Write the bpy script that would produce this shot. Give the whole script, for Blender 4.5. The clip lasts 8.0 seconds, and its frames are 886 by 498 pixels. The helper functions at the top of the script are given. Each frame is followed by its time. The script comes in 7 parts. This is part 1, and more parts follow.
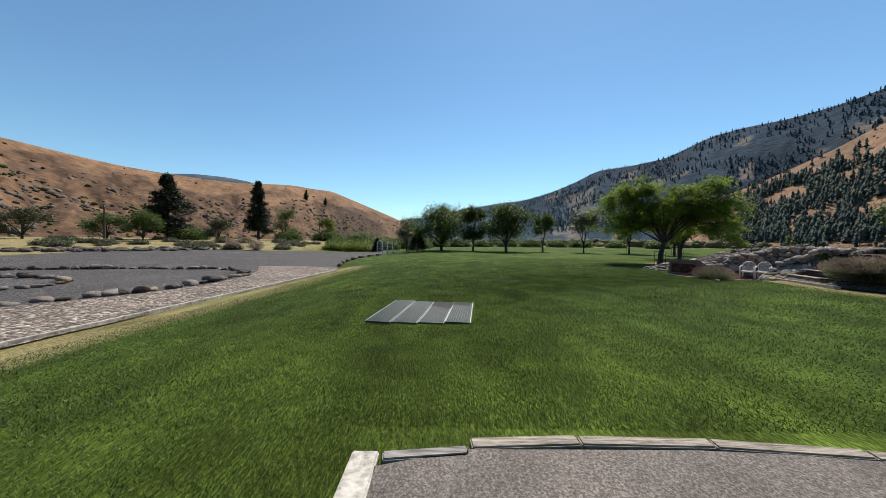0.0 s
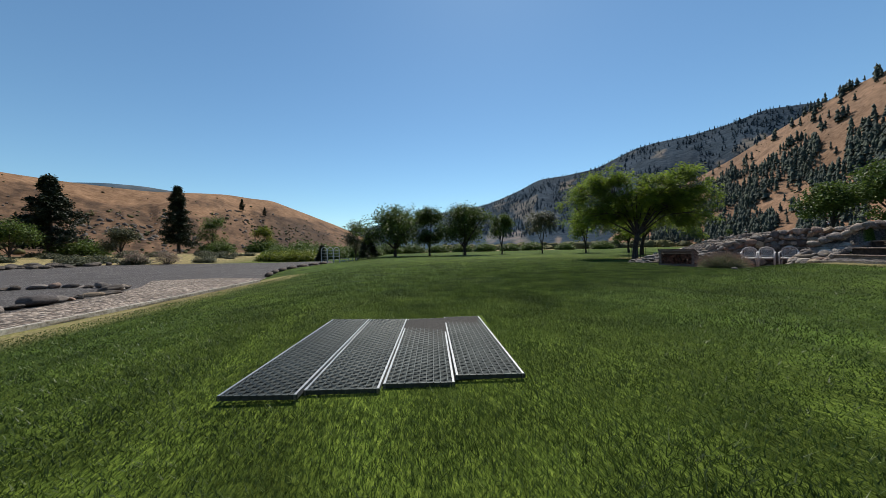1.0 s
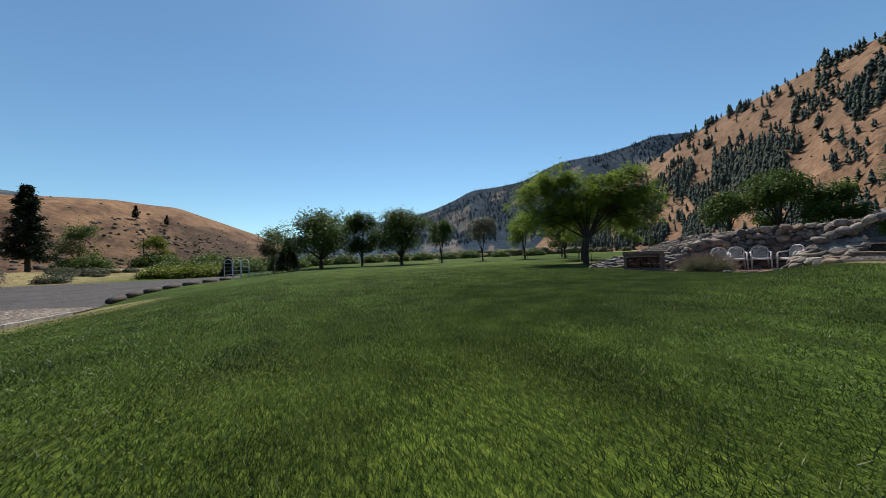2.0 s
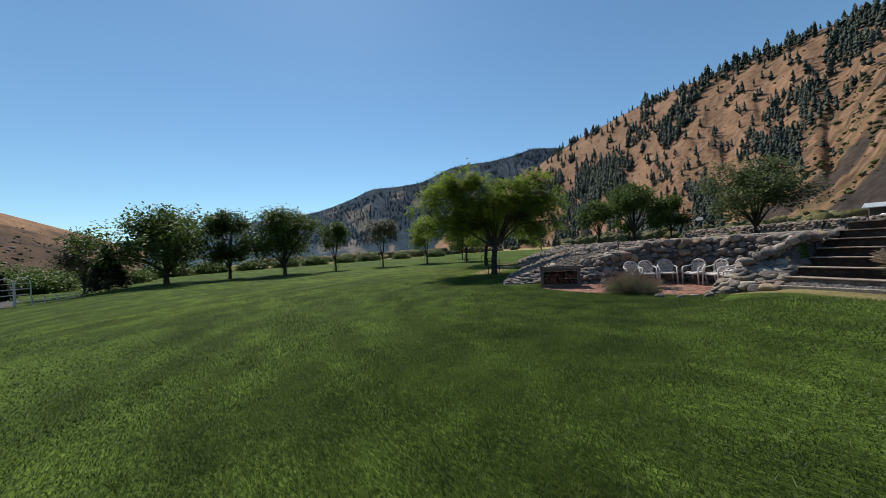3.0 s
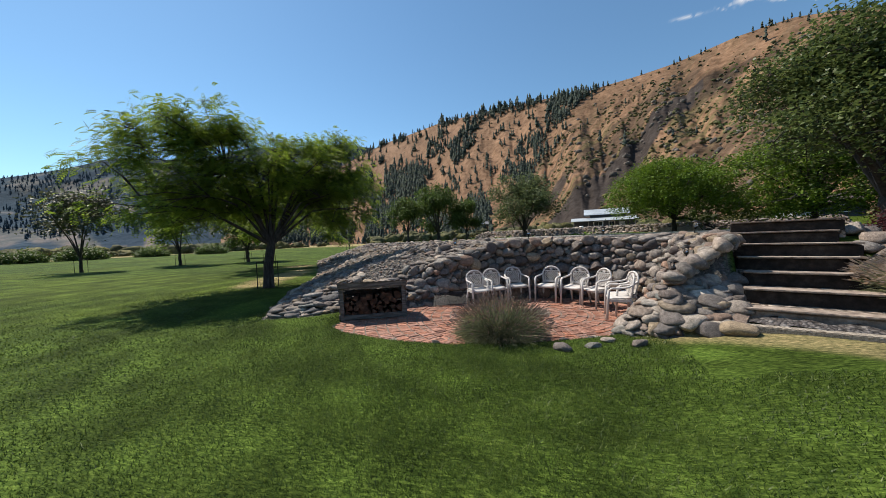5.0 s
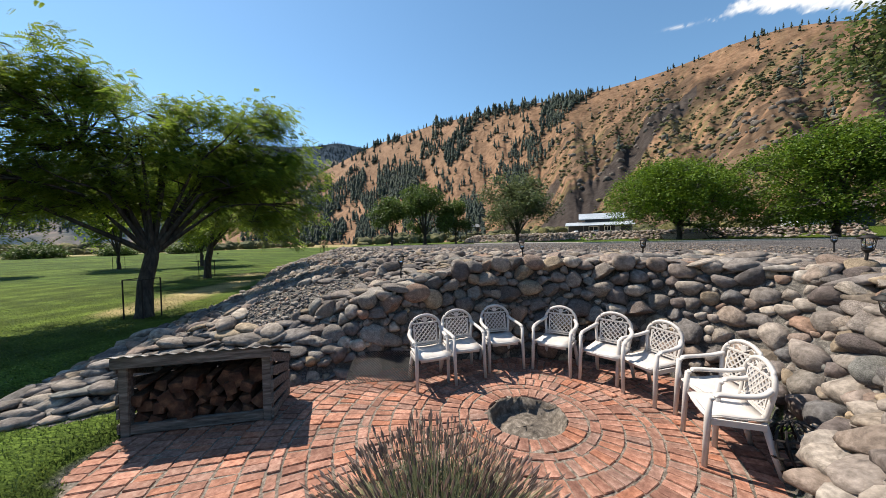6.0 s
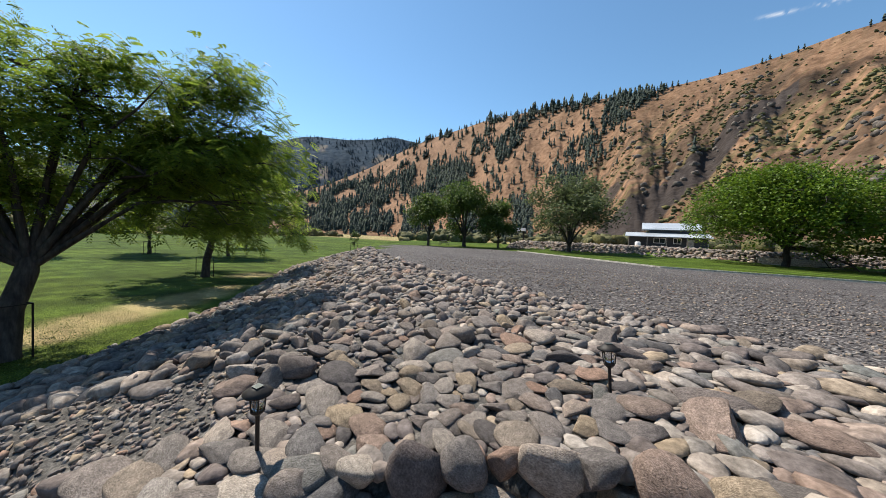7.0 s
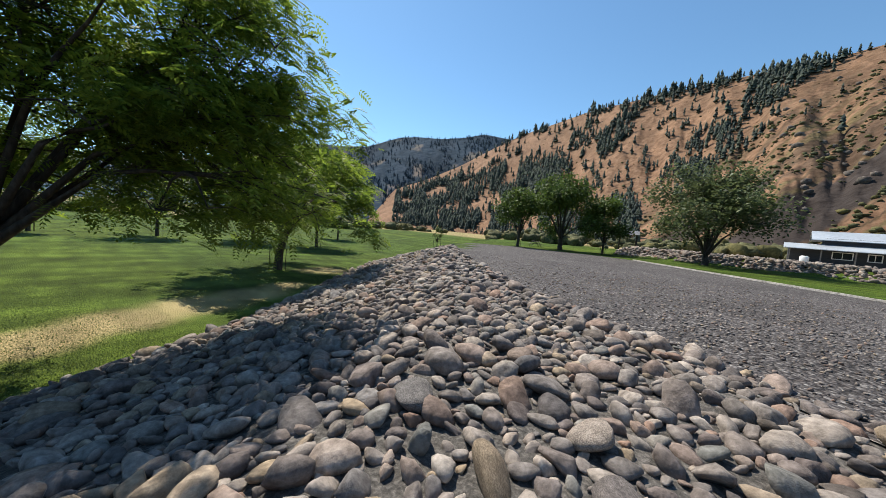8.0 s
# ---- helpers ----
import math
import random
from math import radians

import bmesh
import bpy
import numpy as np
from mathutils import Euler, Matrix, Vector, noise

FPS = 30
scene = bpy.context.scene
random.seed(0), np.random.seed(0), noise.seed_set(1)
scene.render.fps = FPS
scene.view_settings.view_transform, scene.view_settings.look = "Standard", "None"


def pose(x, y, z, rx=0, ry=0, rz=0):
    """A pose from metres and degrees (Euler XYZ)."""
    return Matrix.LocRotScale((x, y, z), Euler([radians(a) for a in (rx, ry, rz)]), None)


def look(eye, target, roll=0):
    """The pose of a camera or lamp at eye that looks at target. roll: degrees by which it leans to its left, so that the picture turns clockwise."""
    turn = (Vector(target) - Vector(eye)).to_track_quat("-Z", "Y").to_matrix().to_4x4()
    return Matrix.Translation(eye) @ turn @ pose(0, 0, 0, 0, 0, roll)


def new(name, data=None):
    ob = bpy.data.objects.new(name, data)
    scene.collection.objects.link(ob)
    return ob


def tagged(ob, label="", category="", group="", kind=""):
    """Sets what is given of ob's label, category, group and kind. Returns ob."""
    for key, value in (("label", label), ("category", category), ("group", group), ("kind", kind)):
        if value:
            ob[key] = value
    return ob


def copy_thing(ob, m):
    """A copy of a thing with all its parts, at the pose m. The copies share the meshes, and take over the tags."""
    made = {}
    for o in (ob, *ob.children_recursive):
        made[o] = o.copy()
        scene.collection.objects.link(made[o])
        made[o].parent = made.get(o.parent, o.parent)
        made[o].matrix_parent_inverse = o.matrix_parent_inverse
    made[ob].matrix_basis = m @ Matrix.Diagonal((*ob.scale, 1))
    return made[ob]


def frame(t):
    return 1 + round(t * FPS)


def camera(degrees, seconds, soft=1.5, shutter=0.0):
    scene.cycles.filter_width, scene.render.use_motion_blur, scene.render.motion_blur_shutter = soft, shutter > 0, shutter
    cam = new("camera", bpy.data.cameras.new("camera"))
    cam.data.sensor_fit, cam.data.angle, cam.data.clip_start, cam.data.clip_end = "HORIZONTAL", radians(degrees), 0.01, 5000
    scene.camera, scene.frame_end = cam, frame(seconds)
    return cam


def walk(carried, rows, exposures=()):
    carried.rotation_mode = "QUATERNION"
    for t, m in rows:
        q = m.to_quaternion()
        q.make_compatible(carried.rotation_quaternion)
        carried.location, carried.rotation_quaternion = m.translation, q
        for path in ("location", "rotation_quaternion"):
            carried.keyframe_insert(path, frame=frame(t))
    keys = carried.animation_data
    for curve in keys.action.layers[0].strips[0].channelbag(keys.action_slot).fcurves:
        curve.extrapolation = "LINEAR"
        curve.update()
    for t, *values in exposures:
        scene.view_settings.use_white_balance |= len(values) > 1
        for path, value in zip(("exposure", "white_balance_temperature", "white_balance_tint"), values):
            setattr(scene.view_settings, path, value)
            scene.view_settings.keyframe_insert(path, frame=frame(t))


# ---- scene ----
cam = camera(108.75, 8.0, 0.75)
PATH = [
    (0, (0.058, -0.068, 1.663), (0.053, 1.931, 1.615), 0.79),
    (0.5, (-0.157, 1.864, 1.367), (-0.032, 3.860, 1.344), -0.21),
    (1, (-0.312, 3.771, 1.021), (-0.014, 5.749, 1.027), -1.13),
    (1.2, (-0.294, 4.522, 0.866), (0.076, 6.487, 0.888), -1.36),
    (2.3, (0.884, 8.410, 1.037), (1.709, 10.231, 1.094), -2.89),
    (2.5, (1.194, 8.993, 1.221), (2.124, 10.763, 1.271), -3.25),
    (3, (2.039, 10.341, 1.669), (3.264, 11.922, 1.688), -3.45),
    (3.5, (3.068, 11.482, 1.947), (4.568, 12.804, 1.939), -3.44),
    (4, (4.287, 12.443, 1.952), (6.009, 13.460, 1.921), -3.01),
    (4.5, (5.634, 13.207, 1.793), (7.471, 13.997, 1.743), -2.64),
    (4.7, (6.222, 13.445, 1.701), (8.087, 14.166, 1.645), -2.41),
    (5.8, (10.182, 13.945, 1.691), (12.092, 14.537, 1.639), -1.83),
    (6, (10.917, 13.960, 1.925), (12.822, 14.568, 1.875), -1.20),
    (6.2, (11.666, 13.944, 2.118), (13.560, 14.585, 2.069), -0.32),
    (6.5, (12.855, 14.089, 2.405), (14.724, 14.798, 2.346), 0.98),
    (7, (14.672, 14.526, 2.666), (16.473, 15.392, 2.591), 2.76),
    (7.5, (16.304, 15.310, 2.714), (17.978, 16.399, 2.617), 4.14),
    (8, (17.598, 16.454, 2.724), (19.103, 17.765, 2.597), 5.26),
]
EXPOSURE = [(0, 0.24, 6500, 9), (1.0, 0.02, 6500, 9), (2.5, 0.04, 6500, 9), (4.5, 0.17, 6550, 9), (5.8, 0.68, 6750, 9), (7.0, 0.62, 6600, 9), (8, 0.54, 6500, 9)]
walk(cam, [(t, look(eye, target, roll)) for t, eye, target, roll in PATH], EXPOSURE)

# ---- light ----
SUN_BEARING, SUN_HEIGHT = 19.0, 53.0
world = bpy.data.worlds.new("daylight")
scene.world = world
world.use_nodes = True
wn, wl = world.node_tree.nodes, world.node_tree.links
sky = wn.new("ShaderNodeTexSky")
sky.sky_type = "NISHITA"
sky.sun_disc = False
sky.sun_elevation, sky.sun_rotation = radians(SUN_HEIGHT), radians(SUN_BEARING)
sky.air_density, sky.dust_density, sky.ozone_density = 1.0, 0.1, 1.4
deep = wn.new("ShaderNodeMix")
deep.data_type, deep.blend_type = "RGBA", "MULTIPLY"
deep.inputs["Factor"].default_value = 1.0
deep.inputs[7].default_value = (0.76, 0.98, 1.04, 1)
wl.new(sky.outputs[0], deep.inputs[6])
wl.new(deep.outputs[2], wn["Background"].inputs["Color"])
wn["Background"].inputs["Strength"].default_value = 0.11
sun_data = bpy.data.lights.new("sun", "SUN")
sun_data.energy, sun_data.angle, sun_data.color = 5.0, radians(0.53), (1.0, 0.93, 0.83)
sun = new("sun", sun_data)
sb, se = radians(SUN_BEARING), radians(SUN_HEIGHT)
SUN_DIR = Vector((math.sin(sb) * math.cos(se), math.cos(sb) * math.cos(se), math.sin(se)))
sun.matrix_world = look(SUN_DIR * 60, (0, 0, 0))

# ---- materials ----
def material(name, colours, scale=3.0, rough=0.85, bump=0.3, detail=6.0, big=0.25, big_scale=0.25, metal=0.0,
             random_by=None, spread=0.25, attribute="", bump_scale=0.0, stretch=(1, 1, 1), spec=0.3, translucent=0.0,
             height=0.02, turn=0.0):
    """A procedural surface: colours mixed by fine noise, a slow drift of brightness at big_scale, relief, and,
    where wanted, a colour of its own for each object or each loose piece."""
    m = bpy.data.materials.new(name)
    m.use_nodes = True
    n, l = m.node_tree.nodes, m.node_tree.links
    b = n["Principled BSDF"]
    co = n.new("ShaderNodeTexCoord")
    mp = n.new("ShaderNodeMapping")
    mp.inputs["Scale"].default_value = stretch
    mp.inputs["Rotation"].default_value = (0, 0, turn)
    l.new(co.outputs["Object"], mp.inputs["Vector"])
    fine = n.new("ShaderNodeTexNoise")
    fine.inputs["Scale"].default_value, fine.inputs["Detail"].default_value = scale, detail
    fine.inputs["Roughness"].default_value = 0.65
    l.new(mp.outputs[0], fine.inputs["Vector"])
    ramp = n.new("ShaderNodeValToRGB")
    el = ramp.color_ramp.elements
    while len(el) < len(colours):
        el.new(0.5)
    for i, c in enumerate(colours):
        el[i].position = 0.3 + 0.4 * i / max(1, len(colours) - 1)
        el[i].color = (*c, 1)
    l.new(fine.outputs["Fac"], ramp.inputs["Fac"])
    out = ramp.outputs["Color"]
    if random_by:
        if random_by == "object":
            src = n.new("ShaderNodeObjectInfo").outputs["Random"]
        else:
            src = n.new("ShaderNodeNewGeometry").outputs["Random Per Island"]
        hue = n.new("ShaderNodeValToRGB")
        he = hue.color_ramp.elements
        tints = random_by_tints.get(name, [(0.75, 0.75, 0.75), (1.0, 1.0, 1.0), (1.25, 1.25, 1.25)])
        while len(he) < len(tints):
            he.new(0.5)
        for i, c in enumerate(tints):
            he[i].position = i / (len(tints) - 1)
            he[i].color = (*c, 1)
        l.new(src, hue.inputs["Fac"])
        mx = n.new("ShaderNodeMix")
        mx.data_type, mx.blend_type = "RGBA", "MULTIPLY"
        mx.inputs["Factor"].default_value = 1.0
        l.new(out, mx.inputs[6])
        l.new(hue.outputs["Color"], mx.inputs[7])
        out = mx.outputs[2]
    if big:
        slow = n.new("ShaderNodeTexNoise")
        slow.inputs["Scale"].default_value, slow.inputs["Detail"].default_value = big_scale, 3.0
        l.new(mp.outputs[0], slow.inputs["Vector"])
        rng = n.new("ShaderNodeMapRange")
        rng.inputs["From Min"].default_value, rng.inputs["From Max"].default_value = 0.3, 0.7
        rng.inputs["To Min"].default_value, rng.inputs["To Max"].default_value = 1 - big, 1 + big
        l.new(slow.outputs["Fac"], rng.inputs["Value"])
        mu = n.new("ShaderNodeMix")
        mu.data_type, mu.blend_type = "RGBA", "MULTIPLY"
        mu.inputs["Factor"].default_value = 1.0
        l.new(out, mu.inputs[6])
        l.new(rng.outputs[0], mu.inputs[7])
        out = mu.outputs[2]
    if attribute:
        at = n.new("ShaderNodeAttribute")
        at.attribute_name = attribute
        ma = n.new("ShaderNodeMix")
        ma.data_type, ma.blend_type = "RGBA", "MULTIPLY"
        ma.inputs["Factor"].default_value = 1.0
        l.new(out, ma.inputs[6])
        l.new(at.outputs["Color"], ma.inputs[7])
        out = ma.outputs[2]
    l.new(out, b.inputs["Base Color"])
    b.inputs["Roughness"].default_value = rough
    b.inputs["Metallic"].default_value = metal
    b.inputs["Specular IOR Level"].default_value = spec
    if bump:
        bn = n.new("ShaderNodeBump")
        bn.inputs["Strength"].default_value, bn.inputs["Distance"].default_value = bump, height
        if bump_scale:
            rel = n.new("ShaderNodeTexNoise")
            rel.inputs["Scale"].default_value, rel.inputs["Detail"].default_value = bump_scale, 5.0
            l.new(mp.outputs[0], rel.inputs["Vector"])
            l.new(rel.outputs["Fac"], bn.inputs["Height"])
        else:
            l.new(fine.outputs["Fac"], bn.inputs["Height"])
        l.new(bn.outputs[0], b.inputs["Normal"])
    if translucent:
        tr = n.new("ShaderNodeBsdfTranslucent")
        l.new(out, tr.inputs["Color"])
        ad = n.new("ShaderNodeMixShader")
        ad.inputs[0].default_value = translucent
        l.new(b.outputs[0], ad.inputs[1])
        l.new(tr.outputs[0], ad.inputs[2])
        l.new(ad.outputs[0], n["Material Output"].inputs["Surface"])
    return m


random_by_tints = {
    "river_stone": [(0.42, 0.41, 0.43), (0.85, 0.82, 0.8), (1.08, 1.02, 0.95), (0.55, 0.5, 0.5), (1.65, 1.55, 1.4), (0.85, 0.68, 0.6),
                    (0.95, 0.91, 0.88), (1.1, 0.78, 0.62), (0.64, 0.7, 0.7), (1.25, 1.17, 1.08), (0.36, 0.35, 0.37), (1.35, 1.14, 0.84), (0.74, 0.71, 0.71),
                    (0.52, 0.46, 0.46), (1.0, 0.93, 0.88), (0.48, 0.5, 0.54), (1.45, 1.4, 1.32)],
    "brick": [(0.62, 0.6, 0.62), (1.0, 1.0, 1.0), (1.25, 1.15, 1.08), (0.8, 0.95, 1.05), (1.12, 0.9, 0.75), (0.9, 1.05, 1.15), (1.3, 1.3, 1.3), (0.75, 0.7, 0.7)],
    "conifer": [(0.6, 0.65, 0.7), (1.0, 1.0, 1.0), (1.3, 1.25, 1.0)],
    "scrub": [(0.6, 0.6, 0.6), (1.0, 1.0, 1.0), (1.35, 1.2, 0.9)],
}
M_lawn = material("lawn_grass", [(0.015, 0.028, 0.005), (0.052, 0.084, 0.0135), (0.12, 0.17, 0.031)], scale=44, bump=1.0, big=0.3,
                  big_scale=1.6, attribute="tone", bump_scale=46, height=0.05, spec=0.05, stretch=(1, 0.3, 1), turn=0.65)


def pebbles(name, colours, scale, bump, height):
    """Loose stones: one colour a stone, dark gaps between, each a low mound."""
    m = bpy.data.materials.new(name)
    m.use_nodes = True
    n, l = m.node_tree.nodes, m.node_tree.links
    b = n["Principled BSDF"]
    co = n.new("ShaderNodeTexCoord")
    wob = n.new("ShaderNodeTexNoise")
    wob.inputs["Scale"].default_value = scale * 0.8
    l.new(co.outputs["Object"], wob.inputs["Vector"])
    ad = n.new("ShaderNodeMix")
    ad.data_type, ad.blend_type = "RGBA", "LINEAR_LIGHT"
    ad.inputs["Factor"].default_value = 0.6 / scale
    l.new(co.outputs["Object"], ad.inputs[6])
    l.new(wob.outputs["Color"], ad.inputs[7])
    cell = n.new("ShaderNodeTexVoronoi")
    cell.inputs["Scale"].default_value = scale
    l.new(ad.outputs[2], cell.inputs["Vector"])
    sep = n.new("ShaderNodeSeparateColor")
    l.new(cell.outputs["Color"], sep.inputs[0])
    ramp = n.new("ShaderNodeValToRGB")
    el = ramp.color_ramp.elements
    while len(el) < len(colours):
        el.new(0.5)
    for i, c in enumerate(colours):
        el[i].position, el[i].color = i / (len(colours) - 1), (*c, 1)
    l.new(sep.outputs[0], ramp.inputs["Fac"])
    gap = n.new("ShaderNodeMapRange")
    gap.inputs["From Min"].default_value, gap.inputs["From Max"].default_value = 0.35, 0.75
    gap.inputs["To Min"].default_value, gap.inputs["To Max"].default_value = 1.0, 0.3
    l.new(cell.outputs["Distance"], gap.inputs["Value"])
    slow = n.new("ShaderNodeTexNoise")
    slow.inputs["Scale"].default_value, slow.inputs["Detail"].default_value = 0.45, 4.0
    l.new(co.outputs["Object"], slow.inputs["Vector"])
    drift = n.new("ShaderNodeMapRange")
    drift.inputs["From Min"].default_value, drift.inputs["From Max"].default_value = 0.3, 0.7
    drift.inputs["To Min"].default_value, drift.inputs["To Max"].default_value = 0.8, 1.2
    l.new(slow.outputs["Fac"], drift.inputs["Value"])
    out = ramp.outputs["Color"]
    for src in (gap, drift):
        mu = n.new("ShaderNodeMix")
        mu.data_type, mu.blend_type = "RGBA", "MULTIPLY"
        mu.inputs["Factor"].default_value = 1.0
        l.new(out, mu.inputs[6])
        l.new(src.outputs[0], mu.inputs[7])
        out = mu.outputs[2]
    l.new(out, b.inputs["Base Color"])
    b.inputs["Roughness"].default_value, b.inputs["Specular IOR Level"].default_value = 0.9, 0.2
    bn = n.new("ShaderNodeBump")
    bn.invert = True
    bn.inputs["Strength"].default_value, bn.inputs["Distance"].default_value = bump, height
    l.new(cell.outputs["Distance"], bn.inputs["Height"])
    l.new(bn.outputs[0], b.inputs["Normal"])
    return m


M_gravel = pebbles("grey_gravel", [(0.05, 0.044, 0.043), (0.1, 0.09, 0.088), (0.16, 0.145, 0.14), (0.09, 0.075, 0.07), (0.3, 0.28, 0.265)], 22.0, 1.0, 0.03)
M_hill_dry = material("dry_hillside", [(0.14, 0.092, 0.056), (0.235, 0.158, 0.099), (0.325, 0.228, 0.148)], scale=0.22, bump=0.6, big=0.2,
                      big_scale=0.03, attribute="tone", bump_scale=0.3, height=1.6, detail=10, spec=0.05)
M_hill_far = material("wooded_mountain", [(0.04, 0.055, 0.05), (0.075, 0.085, 0.075), (0.13, 0.12, 0.1)], scale=0.02, bump=0.6, big=0.3,
                      big_scale=0.004, attribute="tone", bump_scale=0.06, height=8.0, detail=10, spec=0.02)
M_conifer = material("conifer", [(0.026, 0.037, 0.033), (0.052, 0.066, 0.056), (0.088, 0.104, 0.08)], scale=1.2, bump=0, big=0.2,
                     random_by="island", spec=0.1)
M_scrub = material("scrub", [(0.05, 0.053, 0.026), (0.095, 0.096, 0.048), (0.16, 0.15, 0.08)], scale=2.0, bump=0, big=0.2,
                   random_by="island", spec=0.1)


# ---- helpers for meshes ----
def mesh_from(name, verts, faces, mats=(), smooth=False):
    me = bpy.data.meshes.new(name)
    me.from_pydata([tuple(v) for v in verts], [], faces)
    for m in mats:
        me.materials.append(m)
    if smooth:
        me.polygons.foreach_set("use_smooth", [True] * len(me.polygons))
    me.update()
    return me


def mesh_np(name, verts, faces, mat=None, smooth=False):
    """A mesh from arrays: faces all with the same number of corners."""
    verts, faces = np.asarray(verts, np.float32), np.asarray(faces, np.int32)
    me = bpy.data.meshes.new(name)
    k = faces.shape[1]
    me.vertices.add(len(verts))
    me.vertices.foreach_set("co", verts.ravel())
    me.loops.add(faces.size)
    me.loops.foreach_set("vertex_index", faces.ravel())
    me.polygons.add(len(faces))
    me.polygons.foreach_set("loop_start", np.arange(0, faces.size, k, dtype=np.int32))
    if smooth:
        me.polygons.foreach_set("use_smooth", np.ones(len(faces), bool))
    me.update(calc_edges=True)
    if mat:
        me.materials.append(mat)
    return me


def set_tone(me, colours):
    """Colour zones of a large surface, one colour a vertex."""
    at = me.color_attributes.new("tone", "FLOAT_COLOR", "POINT")
    c = np.ones((len(me.vertices), 4), np.float32)
    c[:, :3] = colours
    at.data.foreach_set("color", c.ravel())


def part(name, bm, mat, parent, label="", smooth=False):
    me = bpy.data.meshes.new(name)
    bm.to_mesh(me)
    bm.free()
    if mat:
        me.materials.append(mat)
    if smooth:
        me.polygons.foreach_set("use_smooth", [True] * len(me.polygons))
    ob = new(name, me)
    if parent:
        ob.parent = parent
    return tagged(ob, label)


def step01(a, b, x):
    t = np.clip((x - a) / (b - a), 0, 1)
    return t * t * (3 - 2 * t)


_lat = np.random.RandomState(7).rand(64, 64, 8)


def vnoise(x, y, layer=0):
    """Smooth value noise in 0..1, period 64."""
    xi, yi = np.floor(x).astype(int), np.floor(y).astype(int)
    fx, fy = x - xi, y - yi
    fx, fy = fx * fx * (3 - 2 * fx), fy * fy * (3 - 2 * fy)
    g = _lat[:, :, layer]
    a, b = g[xi % 64, yi % 64], g[(xi + 1) % 64, yi % 64]
    c, d = g[xi % 64, (yi + 1) % 64], g[(xi + 1) % 64, (yi + 1) % 64]
    return (a * (1 - fx) + b * fx) * (1 - fy) + (c * (1 - fx) + d * fx) * fy


def fbm(x, y, layer=0, octaves=4):
    s, amp, tot = 0.0, 1.0, 0.0
    for o in range(octaves):
        s = s + amp * vnoise(x * 2**o + 17 * o, y * 2**o + 31 * o, (layer + o) % 8)
        tot += amp
        amp *= 0.5
    return s / tot


# ---- the lie of the land ----
# foot of the raised terrace, with the width over which the bank rises
FOOT = np.array([(60, 48, 4), (44, 41, 4), (36, 36.5, 4), (29.4, 32.6, 4.6), (25, 28.8, 5), (21.2, 25.6, 5), (19.4, 24.1, 5), (17.1, 22.8, 5.0),
                 (14.5, 21.2, 5.0), (12.4, 19.6, 4.8), (12.8, 18.8, 4.2), (13.7, 18.15, 3.4), (14.4, 17.3, 2.0), (15.05, 16.5, 0.3),
                 (15.76, 15.6, 0.3), (16.2, 14.55, 0.28), (16.36, 13.4, 0.28), (16.1, 12.4, 0.36), (15.4, 11.75, 0.7), (14.4, 11.75, 1.1),
                 (13.5, 12.35, 1.3), (12.75, 12.75, 1.2), (12.3, 12.2, 1.2), (12.15, 11.3, 2.9), (11.65, 9.75, 2.9), (11.7, 9.0, 2.6), (12.6, 5, 3), (15, -2, 4),
                 (22, -14, 5), (60, -60, 8)])
RING = np.concatenate([FOOT[:, :2], [(400, -300), (400, 200)]])


def foot_distance(x, y, line=FOOT):
    """Distance from the terrace's foot, the bank's width there, and whether a place lies on the terrace."""
    best, width = np.full(x.shape, 1e9), np.ones(x.shape)
    for (ax, ay, aw), (bx, by, bw) in zip(line[:-1], line[1:]):
        dx, dy = bx - ax, by - ay
        t = np.clip(((x - ax) * dx + (y - ay) * dy) / (dx * dx + dy * dy), 0, 1)
        d = np.hypot(x - ax - t * dx, y - ay - t * dy)
        near = d < best
        best, width = np.where(near, d, best), np.where(near, aw + t * (bw - aw), width)
    inside = np.zeros(x.shape, bool)
    for (ax, ay), (bx, by) in zip(RING, np.roll(RING, -1, 0)):
        cross = (ay > y) != (by > y)
        if ay != by:
            inside ^= cross & (x < (bx - ax) * (y - ay) / (by - ay) + ax)
    return best, width, inside


def lawn_z(x, y):
    z = 0.06 + 0.003 * np.minimum(y, 120)
    z = z - 0.10 * np.clip(-2 - x, 0, 5.6)
    z = z + 0.36 * step01(13.2, 10.8, y) * step01(6, 11.5, x)
    z = z + 1.6 * step01(42, 100, np.hypot(x, y)) * step01(-15, -35, x)
    z = z + 0.05 * (fbm(x * 0.16 + 40, y * 0.16 + 40, 2, 3) - 0.5)
    return z


def terrace_z(x, y):
    return 1.52 - 0.26 * step01(2.3, 0.3, np.hypot(x - 15.5, y - 16.6)) + 0.002 * (x - 21) - 0.008 * np.clip(y - 15, 0, 60) + 0.95 * step01(0, 1.4, x - np.interp(y, [-16, -6, 3, 10, 18, 25], [52, 55, 56, 58, 59.5, 60])) * step01(28, 24, y)


PATIO = np.array([(12.5, 17.95), (12.1, 17.3), (11.85, 16.2), (11.85, 15.3), (12.15, 14.2), (12.6, 13.3), (12.8, 12.85), (13.5, 12.42), (14.4, 11.85), (15.4, 11.85),
                  (16.1, 12.45), (16.36, 13.4), (16.2, 14.56), (15.76, 15.62), (15.08, 16.5), (14.45, 17.4), (13.7, 18.2)])
STEP_O, STEP_D, STEP_P = np.array((12.5, 11.25)), np.array((0.937, -0.35)), np.array((-0.35, -0.937))


